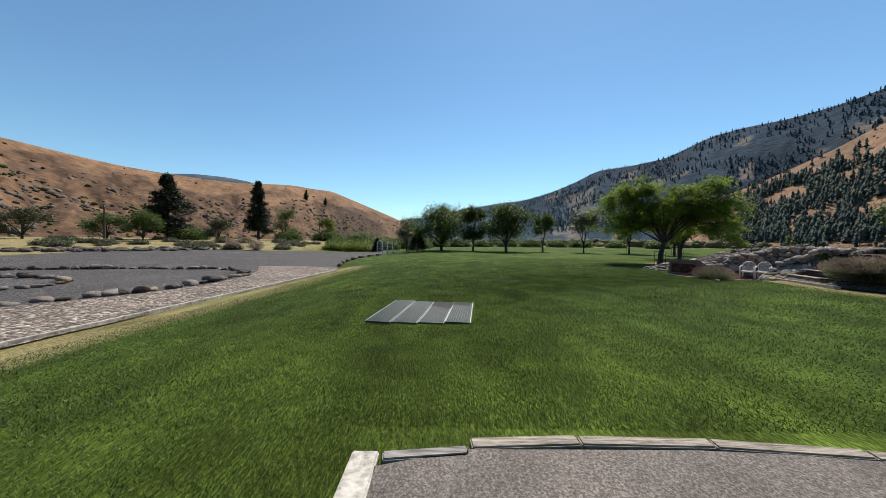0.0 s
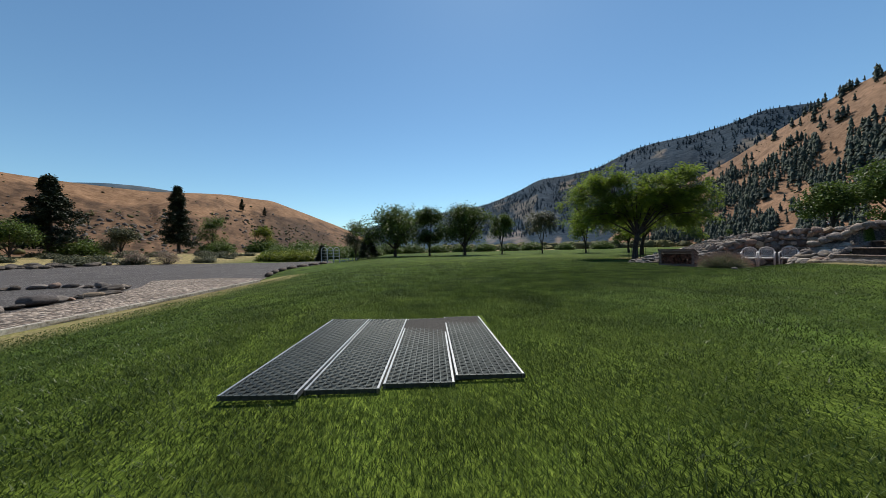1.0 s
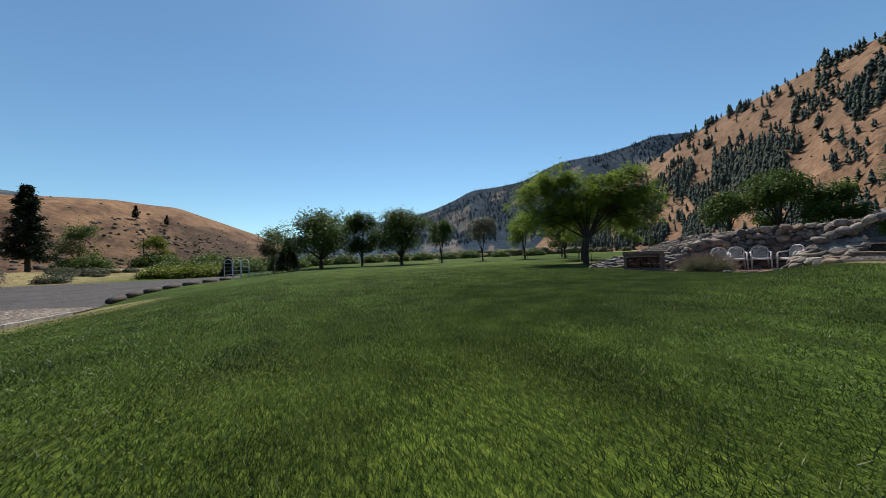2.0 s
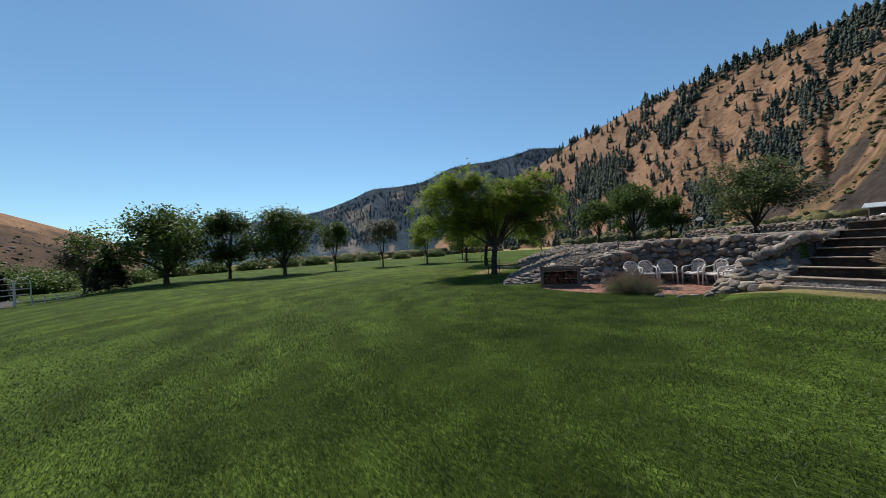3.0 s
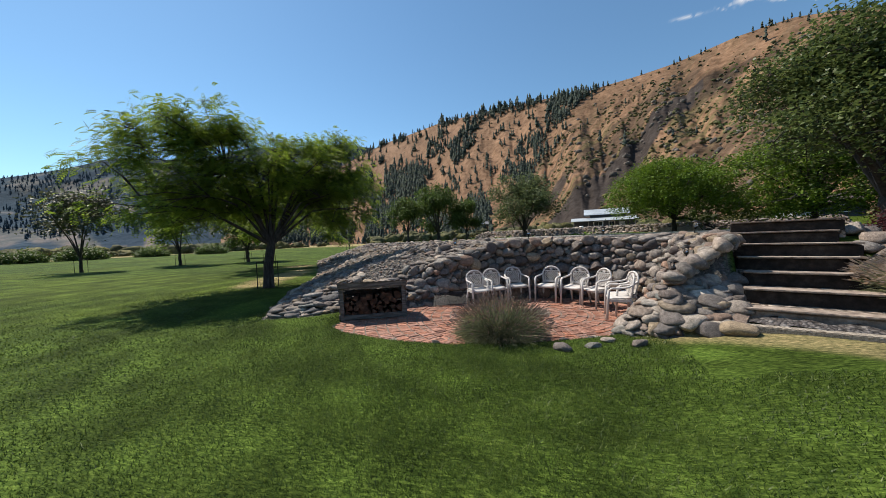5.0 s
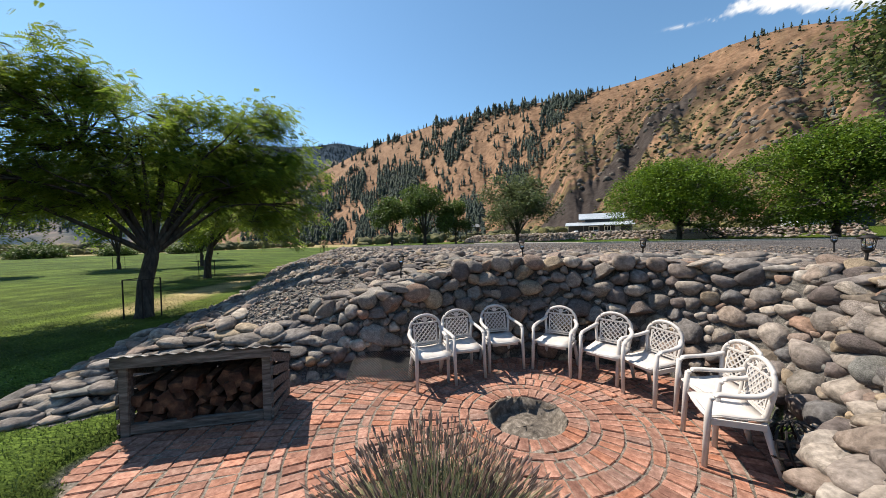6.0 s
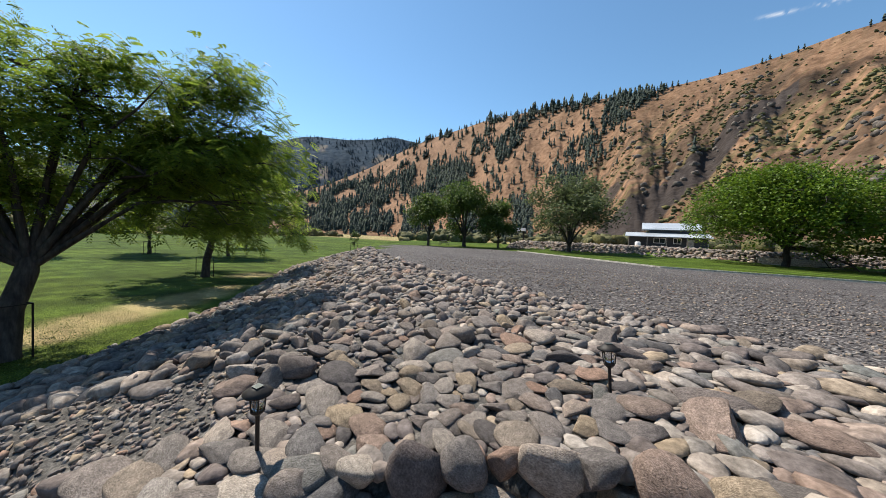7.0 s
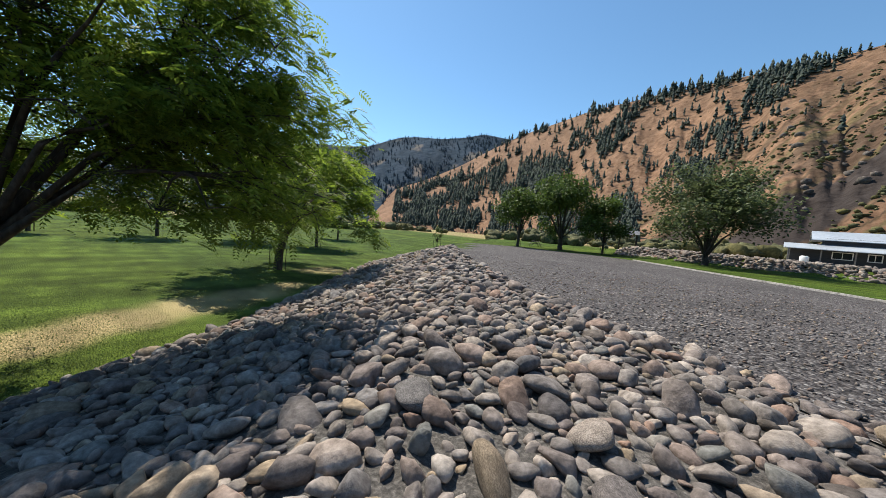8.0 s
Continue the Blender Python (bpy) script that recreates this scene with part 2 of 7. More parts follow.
def ring_distance(x, y, ring):
    """Distance from a closed line, and whether a place lies within it."""
    best, inside = np.full(x.shape, 1e9), np.zeros(x.shape, bool)
    for (ax, ay), (bx, by) in zip(ring, np.roll(ring, -1, 0)):
        dx, dy = bx - ax, by - ay
        t = np.clip(((x - ax) * dx + (y - ay) * dy) / (dx * dx + dy * dy), 0, 1)
        best = np.minimum(best, np.hypot(x - ax - t * dx, y - ay - t * dy))
        if ay != by:
            inside ^= ((ay > y) != (by > y)) & (x < (bx - ax) * (y - ay) / (by - ay) + ax)
    return best, inside


def ground_z(x, y):
    x, y = np.asarray(x, float), np.asarray(y, float)
    low = lawn_z(x, y)
    d, w, inside = foot_distance(x, y)
    dn, wn, _ = foot_distance(x, y, FOOT[:11])
    u = np.clip(np.minimum(d / w, dn / wn), 0, 1)
    rise = 1 - (1 - u) ** 1.12
    z = np.where(inside, low + (terrace_z(x, y) - low) * rise, low)
    pd, pin = ring_distance(x, y, PATIO)
    dip = np.where(pin, 1.0, np.where(inside, 0.0, 1 - step01(0.0, 0.16, pd)))
    z = z * (1 - dip) + np.where(pin, -0.075 * step01(0.02, 0.14, pd), 0.0) * dip
    z = np.where(np.hypot(x - 14.45, y - 14.17) < 0.46, -0.3, z)
    along = (x - STEP_O[0]) * STEP_D[0] + (y - STEP_O[1]) * STEP_D[1]
    over = (x - STEP_O[0]) * STEP_P[0] + (y - STEP_O[1]) * STEP_P[1]
    on = (over > -0.1) & (over < 1.65) & (along > -0.1) & (along < 3.2)
    z = np.where(on, np.minimum(z, 0.36 + 0.44 * np.maximum(along, 0)), z)
    return z


def gz(x, y):
    return float(ground_z(np.array([x]), np.array([y]))[0])


# edges of the drive and of the stony bed
GRAVEL_EDGE = [(18.4, 9.6), (19.3, 12), (20.5, 14.5), (21.8, 16.3), (24.3, 20), (28.3, 24.6), (34.8, 30.8), (41, 36.3)]
BED = np.array([tuple(p) for p in FOOT[1:23, :2]] + [(12.62, 11.45), (13.4, 11.05), (15.0, 10.45), (16.3, 9.8)] + [(x + 0.25, y - 0.2) for x, y in GRAVEL_EDGE])


# one sheet of ground, fine near the middle and coarse towards the horizon
def build_ground():
    cx, cy, nu = 9.0, 14.0, 360
    r = [0.0, 0.06]
    while r[-1] < 3600:
        r.append(r[-1] + max(0.07, r[-1] * 0.022))
    r = np.array(r)
    a = np.linspace(0, 2 * np.pi, nu, endpoint=False)
    rr, aa = np.meshgrid(r, a, indexing="ij")
    x, y = cx + rr * np.sin(aa), cy + rr * np.cos(aa)
    z = ground_z(x, y)
    bd, bin_ = ring_distance(x, y, BED)
    z = z - 0.07 * (bin_ & (bd > 0.1))
    fd, fw, fin = foot_distance(x, y)
    z = np.where(fin & (fw < 0.9) & (fd < 0.7), np.minimum(z, -0.12), z)
    v = np.stack([x, y, z], -1).reshape(-1, 3)
    i, j = np.meshgrid(np.arange(len(r) - 1), np.arange(nu), indexing="ij")
    j2 = (j + 1) % nu
    f = np.stack([i * nu + j, i * nu + j2, (i + 1) * nu + j2, (i + 1) * nu + j], -1).reshape(-1, 4)
    me = mesh_np("ground", v, f, M_lawn, True)
    X, Y = v[:, 0], v[:, 1]
    tone = np.ones((len(v), 3))
    # mowing marks, dry patches, dry valley floor beyond the lawn
    worn = fbm(X * 0.35, Y * 0.35, 3, 4)
    tone *= (0.88 + 0.24 * worn)[:, None]
    # the mower went round the terrace: long narrow streaks across the radius
    rad, ang = np.hypot(X - 17, Y - 10), np.arctan2(X - 17, Y - 10)
    streak = fbm(rad * 1.9 + 40, ang * 9 + 40, 1, 4)
    tone *= (0.76 + 0.48 * step01(0.3, 0.7, streak))[:, None]
    lane = 0.5 + 0.5 * np.sin((rad + 0.4 * (worn - 0.5)) * 2 * np.pi / 1.9)
    tone *= (0.93 + 0.14 * step01(0.3, 0.7, lane))[:, None]
    yellow = step01(0.52, 0.72, fbm(X * 0.12 + 9, Y * 0.12 + 3, 5, 3))
    tone *= 1 + yellow[:, None] * np.array([0.26, 0.16, 0.0])
    speck = fbm(X * 3.1 + 4, Y * 3.7, 8, 3)
    tone *= (0.85 + 0.3 * step01(0.3, 0.7, speck))[:, None]
    straw = np.array([5.4, 2.75, 8.0])
    dry = np.zeros(len(v))
    for px, py, pr in ((17.0, 25.2, 1.2), (18.3, 25.9, 1.4), (19.7, 26.6, 1.6), (21.2, 27.2, 1.5), (22.5, 28.1, 1.1), (25.6, 31.0, 1.5)):
        dry = np.maximum(dry, (1 - step01(0.4 * pr, pr, np.hypot(X - px, (Y - py) * 1.2) + 1.2 * (worn - 0.5))))
    strip_x = -7.9 + 0.07 * (Y - 8)
    dry = np.maximum(dry, 0.75 * (1 - step01(0.2, 1.5, np.abs(X - strip_x - 0.5) + 0.9 * (worn - 0.5))) * (Y < 24))
    edge_x = np.interp(Y, [-2, 5, 9.4, 10.8, 11.9, 12.6], [13.2, 11.2, 10.75, 11.25, 12.0, 12.3])
    verge = (1 - step01(0.12, 0.46, np.abs(X - edge_x - 0.3) + 0.5 * (worn - 0.5))) * step01(12.7, 12.0, Y)
    dry = np.maximum(dry, 0.8 * verge)
    far = np.maximum(step01(-18, -30, X) * step01(24, 36, Y), step01(86, 100, Y - 0.25 * X))
    far = np.maximum(far, step01(-34, -44, X))
    far = np.maximum(far, step01(105, 130, X))
    dry = np.maximum(dry, 0.9 * far)
    tone = tone * (1 - dry[:, None]) + straw * (0.75 + 0.5 * worn[:, None]) * dry[:, None]
    bare = np.maximum(bin_.reshape(-1), ring_distance(X, Y, PATIO)[1])[:, None]
    tone = np.where(bare, np.array([2.4, 1.45, 8.5]) * (0.6 + 0.8 * worn[:, None]), tone)
    set_tone(me, tone)
    return tagged(new("ground", me), "mown green lawn with mowing marks and straw-dry patches", "ground", kind="structure")


build_ground()


# ---- hills ----
def hill(name, centre, profile, base_r, crest_r, mat, label, tone_fn, steps=(260, 90), gully=0.1, seed=0, back=1.35, dense=None):
    """A hillside round the valley: bearing and height angle of its crest, with the radius of foot and crest by bearing."""
    az = np.linspace(profile[0][0], profile[-1][0], steps[0])
    if dense:
        n = steps[0] - 41
        az = np.concatenate([np.linspace(*dense, n), np.linspace(dense[1], profile[-1][0], 42)[1:]])
    p = np.array(profile)
    el = np.interp(az, p[:, 0], p[:, 1])
    el = np.convolve(np.pad(el, 3, "edge"), np.ones(7) / 7, "valid")
    r0 = np.interp(az, *np.array(base_r).T)
    r1 = np.interp(az, *np.array(crest_r).T)
    u = np.concatenate([np.linspace(0, 1, steps[1]), np.linspace(1, back, 12)[1:]])
    A, U = np.meshgrid(az, u, indexing="ij")
    R = r0[:, None] + (r1 - r0)[:, None] * U
    top = (r1 * np.tan(np.radians(el)))[:, None]
    ridge = np.abs(fbm(A * 0.16 + seed, U * 1.2 + 3, seed % 8, 4) - 0.5) * 2
    rough = fbm(A * 0.5 + seed, U * 6, (seed + 3) % 8, 4) - 0.5
    rise = np.where(U <= 1, np.clip(U, 0, 1) ** 1.12, 1 - (U - 1) * 0.9)
    edge = np.clip(np.sin(np.clip(U, 0, 1) * np.pi), 0, 1)
    Z = top * (rise - gully * edge * (0.55 - ridge) + 0.05 * gully * 10 * edge * rough)
    Z = np.where(U == 0, -6, Z) + centre[2] * np.clip(U * 4, 0, 1)
    rad = np.radians(A)
    X, Y = centre[0] + R * np.sin(rad), centre[1] + R * np.cos(rad)
    v = np.stack([X, Y, Z], -1).reshape(-1, 3)
    nu = len(u)
    i, j = np.meshgrid(np.arange(len(az) - 1), np.arange(nu - 1), indexing="ij")
    f = np.stack([i * nu + j, i * nu + j + 1, (i + 1) * nu + j + 1, (i + 1) * nu + j], -1).reshape(-1, 4)
    me = mesh_np(name, v, f, mat, True)
    set_tone(me, tone_fn(A, U, ridge, rough).reshape(-1, 3))
    ob = tagged(new(name, me), label, "hill", kind="structure")
    return ob, A, U, v.reshape(len(az), nu, 3)


EYE0 = (9.0, 14.0, 1.9)
RIGHT = [(36, 1.5), (40, 6.2), (45, 8.2), (51, 11.2), (54.7, 13.4), (58.5, 15.5), (61.6, 16.9), (65, 18.0), (68.4, 19.1), (71, 19.9), (74.4, 20.5), (79.7, 21.3), (87, 21.9), (90, 22.0),
         (95.5, 21.9), (99, 22.2), (103, 22.4), (107.5, 22.7), (111, 23.1), (114, 23.5), (117, 23.5), (119.3, 23.4), (122.3, 22.6), (126, 21.2), (135, 19.5), (160, 14), (200, 8), (250, 6), (300, 8)]


def right_tone(A, U, ridge, rough):
    """Bronze grass, strata of grey-brown rock and olive scrub further round, one dark tongue of scree."""
    n1, n2 = fbm(A * 0.22, U * 7, 1, 4), fbm(A * 0.9, U * 16, 4, 5)
    # the scree runs down from the right-hand crags to the foot, and the strata lie along it
    line = np.interp(U, [0.0, 0.08, 0.23, 0.44, 0.67, 0.8, 0.95], [89.0, 92.0, 97.7, 103.8, 108.7, 111.5, 114.0])
    bed = A - line
    streak = fbm(bed * 0.85 + 20, U * 2.2, 5, 5)
    thin = fbm(bed * 2.6 + 7, U * 7.0, 3, 4)
    grass = np.array([0.93, 0.8, 0.76])
    rock = np.array([0.42, 0.4, 0.42])
    olive = np.array([0.52, 0.62, 0.46])
    side = (step01(-22, -6, bed + 16 * (n1 - 0.5)) * (1 - 0.8 * step01(0.74, 0.94, U + 0.35 * (n1 - 0.5))))[..., None]
    t = np.ones(A.shape + (3,)) * grass * (0.8 + 0.4 * n1[..., None])
    ol = 0.85 * side * step01(0.47, 0.6, thin)[..., None]
    t = t * (1 - ol) + olive * ol
    rk = np.clip(side + 0.1, 0, 1) * 0.9 * step01(0.46, 0.57, streak + 0.35 * (thin - 0.5))[..., None]
    t = t * (1 - rk) + rock * rk
    crag = (step01(4.5, 2.0, np.abs(bed - 2.5) + 4 * (n2 - 0.5)) * step01(0.12, 0.06, np.abs(U - 0.72 - 0.1 * (n2 - 0.5))))[..., None]
    t = t * (1 - 0.85 * crag) + np.array([0.2, 0.2, 0.22]) * 0.85 * crag
    wid = np.interp(U, [0, 0.25, 0.5, 0.7, 0.77, 1.0], [3.8, 3.0, 2.2, 1.6, 0.0, 0.0])
    t = t * (0.75 + 0.5 * n2[..., None])
    sc = (1 - step01(0.85, 1.0, np.abs(bed) / np.maximum(wid, 0.01) + 0.35 * (n2 - 0.5)))[..., None]
    side_run = (1 - step01(0.7, 1.0, np.abs(bed + 7.5) / np.maximum(0.5 * wid, 0.01) + 0.6 * (n2 - 0.5)))[..., None] * (U < 0.3)[..., None]
    sc = np.maximum(sc, 0.9 * side_run)
    return t * (1 - sc) + np.array([0.2, 0.235, 0.33]) * (0.85 + 0.3 * n2[..., None]) * sc


hill_right, RA, RU, RV = hill("hill_right", EYE0, RIGHT, [(36, 420), (56, 330), (75, 200), (95, 130), (126, 105), (300, 160)],
                              [(36, 700), (56, 760), (75, 470), (95, 360), (126, 320), (300, 420)], M_hill_dry,
                              "steep bronze-grass hillside with scrub, crags and dark scree", right_tone, (620, 150), 0.13, 3, dense=(36, 132))

FAR = [(-14, 2.6), (-8.6, 3.5), (-4.4, 4.2), (0, 5.1), (5.5, 6.1), (9, 6.8), (13, 7.2), (16, 7.8), (19.2, 8.9), (22, 10.0), (25.5, 11.7), (30, 12.0), (34.6, 12.6), (38.2, 14.1), (40, 14.8), (43, 15.2),
       (47, 15.3), (51, 15.8), (54.5, 16.6), (59, 16.0), (63, 15), (70, 12)]


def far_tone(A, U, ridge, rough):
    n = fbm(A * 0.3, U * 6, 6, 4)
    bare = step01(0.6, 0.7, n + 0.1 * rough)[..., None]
    # distance haze is painted in as blue tone, strongest at low bearings
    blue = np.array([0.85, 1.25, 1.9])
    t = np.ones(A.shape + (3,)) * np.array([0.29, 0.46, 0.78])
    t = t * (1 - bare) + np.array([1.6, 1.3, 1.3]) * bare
    haze_tint = step01(30, 0, A)[..., None]
    return t * (1 - 0.6 * haze_tint) + blue * 0.6 * haze_tint


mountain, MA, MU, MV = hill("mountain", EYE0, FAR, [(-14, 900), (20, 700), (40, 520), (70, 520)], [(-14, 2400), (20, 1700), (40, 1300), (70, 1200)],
                            M_hill_far, "forested mountain with bare brown patches, tinted blue for distance haze", far_tone, (300, 70), 0.12, 5)

LEFT = [(-130, 7), (-100, 9), (-75, 10.4), (-60, 10.6), (-54.4, 10.2), (-48.5, 9.3), (-45.3, 8.9), (-41, 8.6), (-34, 8.3), (-28.8, 8.6), (-25.5, 8.7), (-22, 8.3), (-19.6, 8.2),
        (-14.6, 6.3), (-10.3, 4.6), (-8.2, 3.7), (-5, 2.2)]


def left_tone(A, U, ridge, rough):
    """Golden grass above, dark broken rock on the lower half."""
    n1, n2 = fbm(A * 0.25 + 5, U * 5, 2, 4), fbm(A * 1.1, U * 12, 5, 5)
    ledge = fbm(A * 0.9 + 2.5 * U, U * 20 + A * 0.5, 3, 4)
    gully = fbm(A * 2.0 + 6 * U, U * 4, 6, 4)
    grass, rock, dark = np.array([1.0, 0.86, 0.76]), np.array([0.62, 0.54, 0.5]), np.array([0.27, 0.25, 0.25])
    k = (step01(0.95, 0.6, U + 0.9 * (n1 - 0.5)))[..., None]
    t = grass * (1 - k) + rock * k
    d = (k[..., 0] * step01(0.47, 0.58, 0.55 * ledge + 0.45 * gully))[..., None]
    t = t * (1 - 0.8 * d) + dark * 0.8 * d
    cliff = (step01(5.5, 3.0, np.abs(A + 15.5)) * step01(0.8, 0.5, U))[..., None]
    t = t * (1 - 0.7 * cliff) + np.array([0.24, 0.23, 0.25]) * 0.7 * cliff
    return t * (0.72 + 0.56 * n2[..., None])


hill_left, LA, LU, LV = hill("hill_left", (0, 0, 1.6), LEFT, [(-130, 120), (-54, 130), (-30, 165), (-12, 260), (-5, 300)],
                             [(-130, 300), (-54, 330), (-30, 420), (-12, 560), (-5, 600)], M_hill_dry,
                             "golden dry-grass hill with broken dark rock below", left_tone, (420, 120), 0.16, 1)
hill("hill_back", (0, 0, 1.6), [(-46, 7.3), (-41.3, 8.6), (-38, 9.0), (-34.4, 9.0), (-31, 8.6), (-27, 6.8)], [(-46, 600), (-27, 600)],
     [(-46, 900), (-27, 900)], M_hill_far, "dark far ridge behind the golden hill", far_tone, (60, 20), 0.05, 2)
hill("hill_closing", (0, 0, 1.6), [(-235, 8), (-190, 7), (-130, 9), (-120, 9)], [(-235, 300), (-120, 260)], [(-235, 700), (-120, 600)], M_hill_dry,
     "dry hills closing the valley", left_tone, (60, 20), 0.08, 6)


# ---- gravel, paving and beds ----
def sheet(name, outline, lift, mat, label, category, cell=1.5, z_fn=ground_z, kind="structure"):
    """A thin layer of gravel or paving laid over the ground within an outline."""
    bm = bmesh.new()
    pts = []
    ring = [Vector((*p, 0)) for p in outline]
    for a, b in zip(ring, ring[1:] + ring[:1]):
        n = max(1, int((b - a).length / (cell * 0.6)))
        pts += [a.lerp(b, i / n) for i in range(n)]
    wob = random.Random(len(pts))
    face = bm.faces.new([bm.verts.new((p.x + wob.uniform(-0.04, 0.04), p.y + wob.uniform(-0.04, 0.04), 0)) for p in pts])
    lo = [min(p[i] for p in pts) for i in (0, 1)]
    hi = [max(p[i] for p in pts) for i in (0, 1)]
    for axis in (0, 1):
        c = lo[axis] + cell
        while c < hi[axis]:
            co, no = Vector((0, 0, 0)), Vector((0, 0, 0))
            co[axis], no[axis] = c, 1
            bmesh.ops.bisect_plane(bm, geom=bm.verts[:] + bm.edges[:] + bm.faces[:], plane_co=co, plane_no=no)
            c += cell
    bmesh.ops.triangulate(bm, faces=bm.faces[:])
    xy = np.array([v.co[:2] for v in bm.verts])
    z = z_fn(xy[:, 0], xy[:, 1]) + lift
    for v, h in zip(bm.verts, z):
        v.co.z = h
    for f in bm.faces:
        if f.normal.z < 0:
            f.normal_flip()
        f.smooth = True
    ob = part(name, bm, mat, None)
    return tagged(ob, label, category, kind=kind)


M_asphalt = material("worn_asphalt", [(0.04, 0.033, 0.028), (0.14, 0.117, 0.1), (0.33, 0.285, 0.25)], scale=60, bump=0.8, big=0.25, big_scale=1.2,
                     height=0.008)
M_pebble = pebbles("tan_pebbles", [(0.13, 0.1, 0.08), (0.29, 0.225, 0.175), (0.2, 0.17, 0.15), (0.4, 0.32, 0.255), (0.58, 0.49, 0.4)], 9.5, 1.0, 0.06)
M_dirt = material("mortar_and_grit", [(0.03, 0.027, 0.024), (0.085, 0.077, 0.068), (0.2, 0.18, 0.16)], scale=30, bump=1.0, big=0.2, big_scale=1.5,
                  height=0.02)
M_mulch = material("bark_mulch", [(0.07, 0.045, 0.032), (0.17, 0.115, 0.08), (0.3, 0.22, 0.16)], scale=26, bump=1.0, big=0.25, big_scale=1.5, height=0.02)
M_dry = material("dry_track", [(0.2, 0.16, 0.1), (0.34, 0.27, 0.18), (0.45, 0.38, 0.27)], scale=4, bump=0.5, big=0.2, big_scale=0.3)

TERRACE = GRAVEL_EDGE + [(47, 37.5), (50.5, 34.5), (50.2, 29.2), (50, 25.5), (47.9, 21.7), (39.2, 14.8), (35.2, 11.1), (35.3, 6), (35, 0), (33, -12), (22, -13),
                         (17.2, -3), (16, 4), (16.3, 8.6)]
sheet("gravel_drive", TERRACE, 0.02, M_gravel, "wide drive of loose grey crushed gravel", "gravel drive", 2.5)
sheet("gravel_car_park", [(-8.4, 3), (-8.3, 6), (-8.1, 8.6), (-7.9, 11.5), (-7.6, 15), (-6.9, 20.2), (-8.6, 26.6), (-9.8, 33), (-8.9, 40), (-8.4, 47), (-10, 54),
                          (-20, 52), (-36.5, 47), (-43, 38), (-42, 29), (-60, 12), (-45, -2)], 0.015, M_gravel,
      "flat grey gravel car park below the lawn", "gravel", 2.5)
sheet("pebble_apron", [(-8.35, 3.5), (-8.25, 6), (-8.05, 8.6), (-7.85, 11.5), (-7.55, 15), (-6.95, 20), (-7.6, 23), (-10.5, 24.6), (-14, 24), (-12, 20.5), (-10.9, 17.5),
                       (-10.6, 14), (-11.6, 11), (-13.2, 8.6), (-17, 3)], 0.035, M_pebble, "apron of pale rounded pebbles beside the lawn", "pebbles", 1.2)
sheet("pavement", [(-0.4, -6), (-0.4, 2.13), (0.28, 2.27), (1.1, 2.35), (2.0, 2.35), (3.4, 2.25), (5, 1.85), (8, 0.35), (9, -6)], 0.0, M_asphalt,
      "worn grey asphalt pad edged with timber", "pavement", 1.0, z_fn=lambda x, y: 0.09 + 0 * x)
sheet("garden_path", [(12.42, 11.8), (11.9, 10.6), (11.35, 9.2), (11.9, 5), (13.2, 0.5), (13.9, 0.6), (12.8, 5), (12.3, 8.9), (12.75, 10.0), (13.0, 11.2)], 0.045, M_gravel,
      "narrow gravel path along the foot of the bank", "path", 0.12)
sheet("planting_bed", [(12.3, 9.5), (13.4, 9.25), (14.6, 8.8), (16.0, 8.4), (17.5, 6.5), (17.0, 2.5), (14.6, 0.5), (13.4, 3.5), (12.75, 6.5)], 0.025, M_mulch,
      "dry brown bark mulch above the path", "planting bed", 0.3)


# ---- river stones ----
M_stone = material("river_stone", [(0.11, 0.098, 0.089), (0.225, 0.203, 0.185), (0.36, 0.33, 0.303)], scale=15, detail=10, rough=0.85, bump=0.85, big=0.3, big_scale=3.0,
                   random_by="object", height=0.02, spec=0.2)
random_by_tints["river_stone_joined"] = random_by_tints["river_stone"]
M_stone_j = material("river_stone_joined", [(0.11, 0.098, 0.089), (0.225, 0.203, 0.185), (0.36, 0.33, 0.303)], scale=15, detail=10, rough=0.85, bump=0.85, big=0.3,
                     big_scale=3.0, random_by="island", height=0.02, spec=0.2)


def stone_shape(seed, subdiv, angular=0.0):
    """A water-worn stone about 2 units long: a flattened ball pushed in on a few sides."""
    rnd = random.Random(seed)
    bm = bmesh.new()
    bmesh.ops.create_icosphere(bm, subdivisions=subdiv, radius=1.0)
    cuts = [(Vector((rnd.gauss(0, 1), rnd.gauss(0, 1), rnd.gauss(0, 1))).normalized(), rnd.uniform(0.45, 0.8)) for _ in range(10)]
    off = Vector((seed * 3.1, seed * 1.7, 0))
    for v in bm.verts:
        p = v.co.copy()
        p *= 1 + 0.22 * noise.noise(p * 0.9 + off) + 0.07 * noise.noise(p * 2.6 + off)
        for n, d in cuts:
            e = p.dot(n) - d
            if e > 0:
                p -= n * e * (0.65 + angular)
        v.co = p
    v = np.array([x.co[:] for x in bm.verts])
    f = np.array([[x.index for x in q.verts] for q in bm.faces])
    bm.free()
    v -= (v.max(0) + v.min(0)) / 2
    v /= np.abs(v).max(0)
    return v, f


STONES_FINE = [stone_shape(s, 3, 0.35 if s % 3 == 0 else 0.0) for s in range(10)]
STONES_MID = [stone_shape(s, 2, 0.35 if s % 3 == 0 else 0.0) for s in range(10)]
STONES_COARSE = [stone_shape(s, 2 if s < 6 else 1, 0.35 if s % 3 == 0 else 0.0) for s in range(10)]
stone_meshes = []
for v, f in STONES_FINE:
    stone_meshes.append(mesh_np("stone", v, f, M_stone, True))


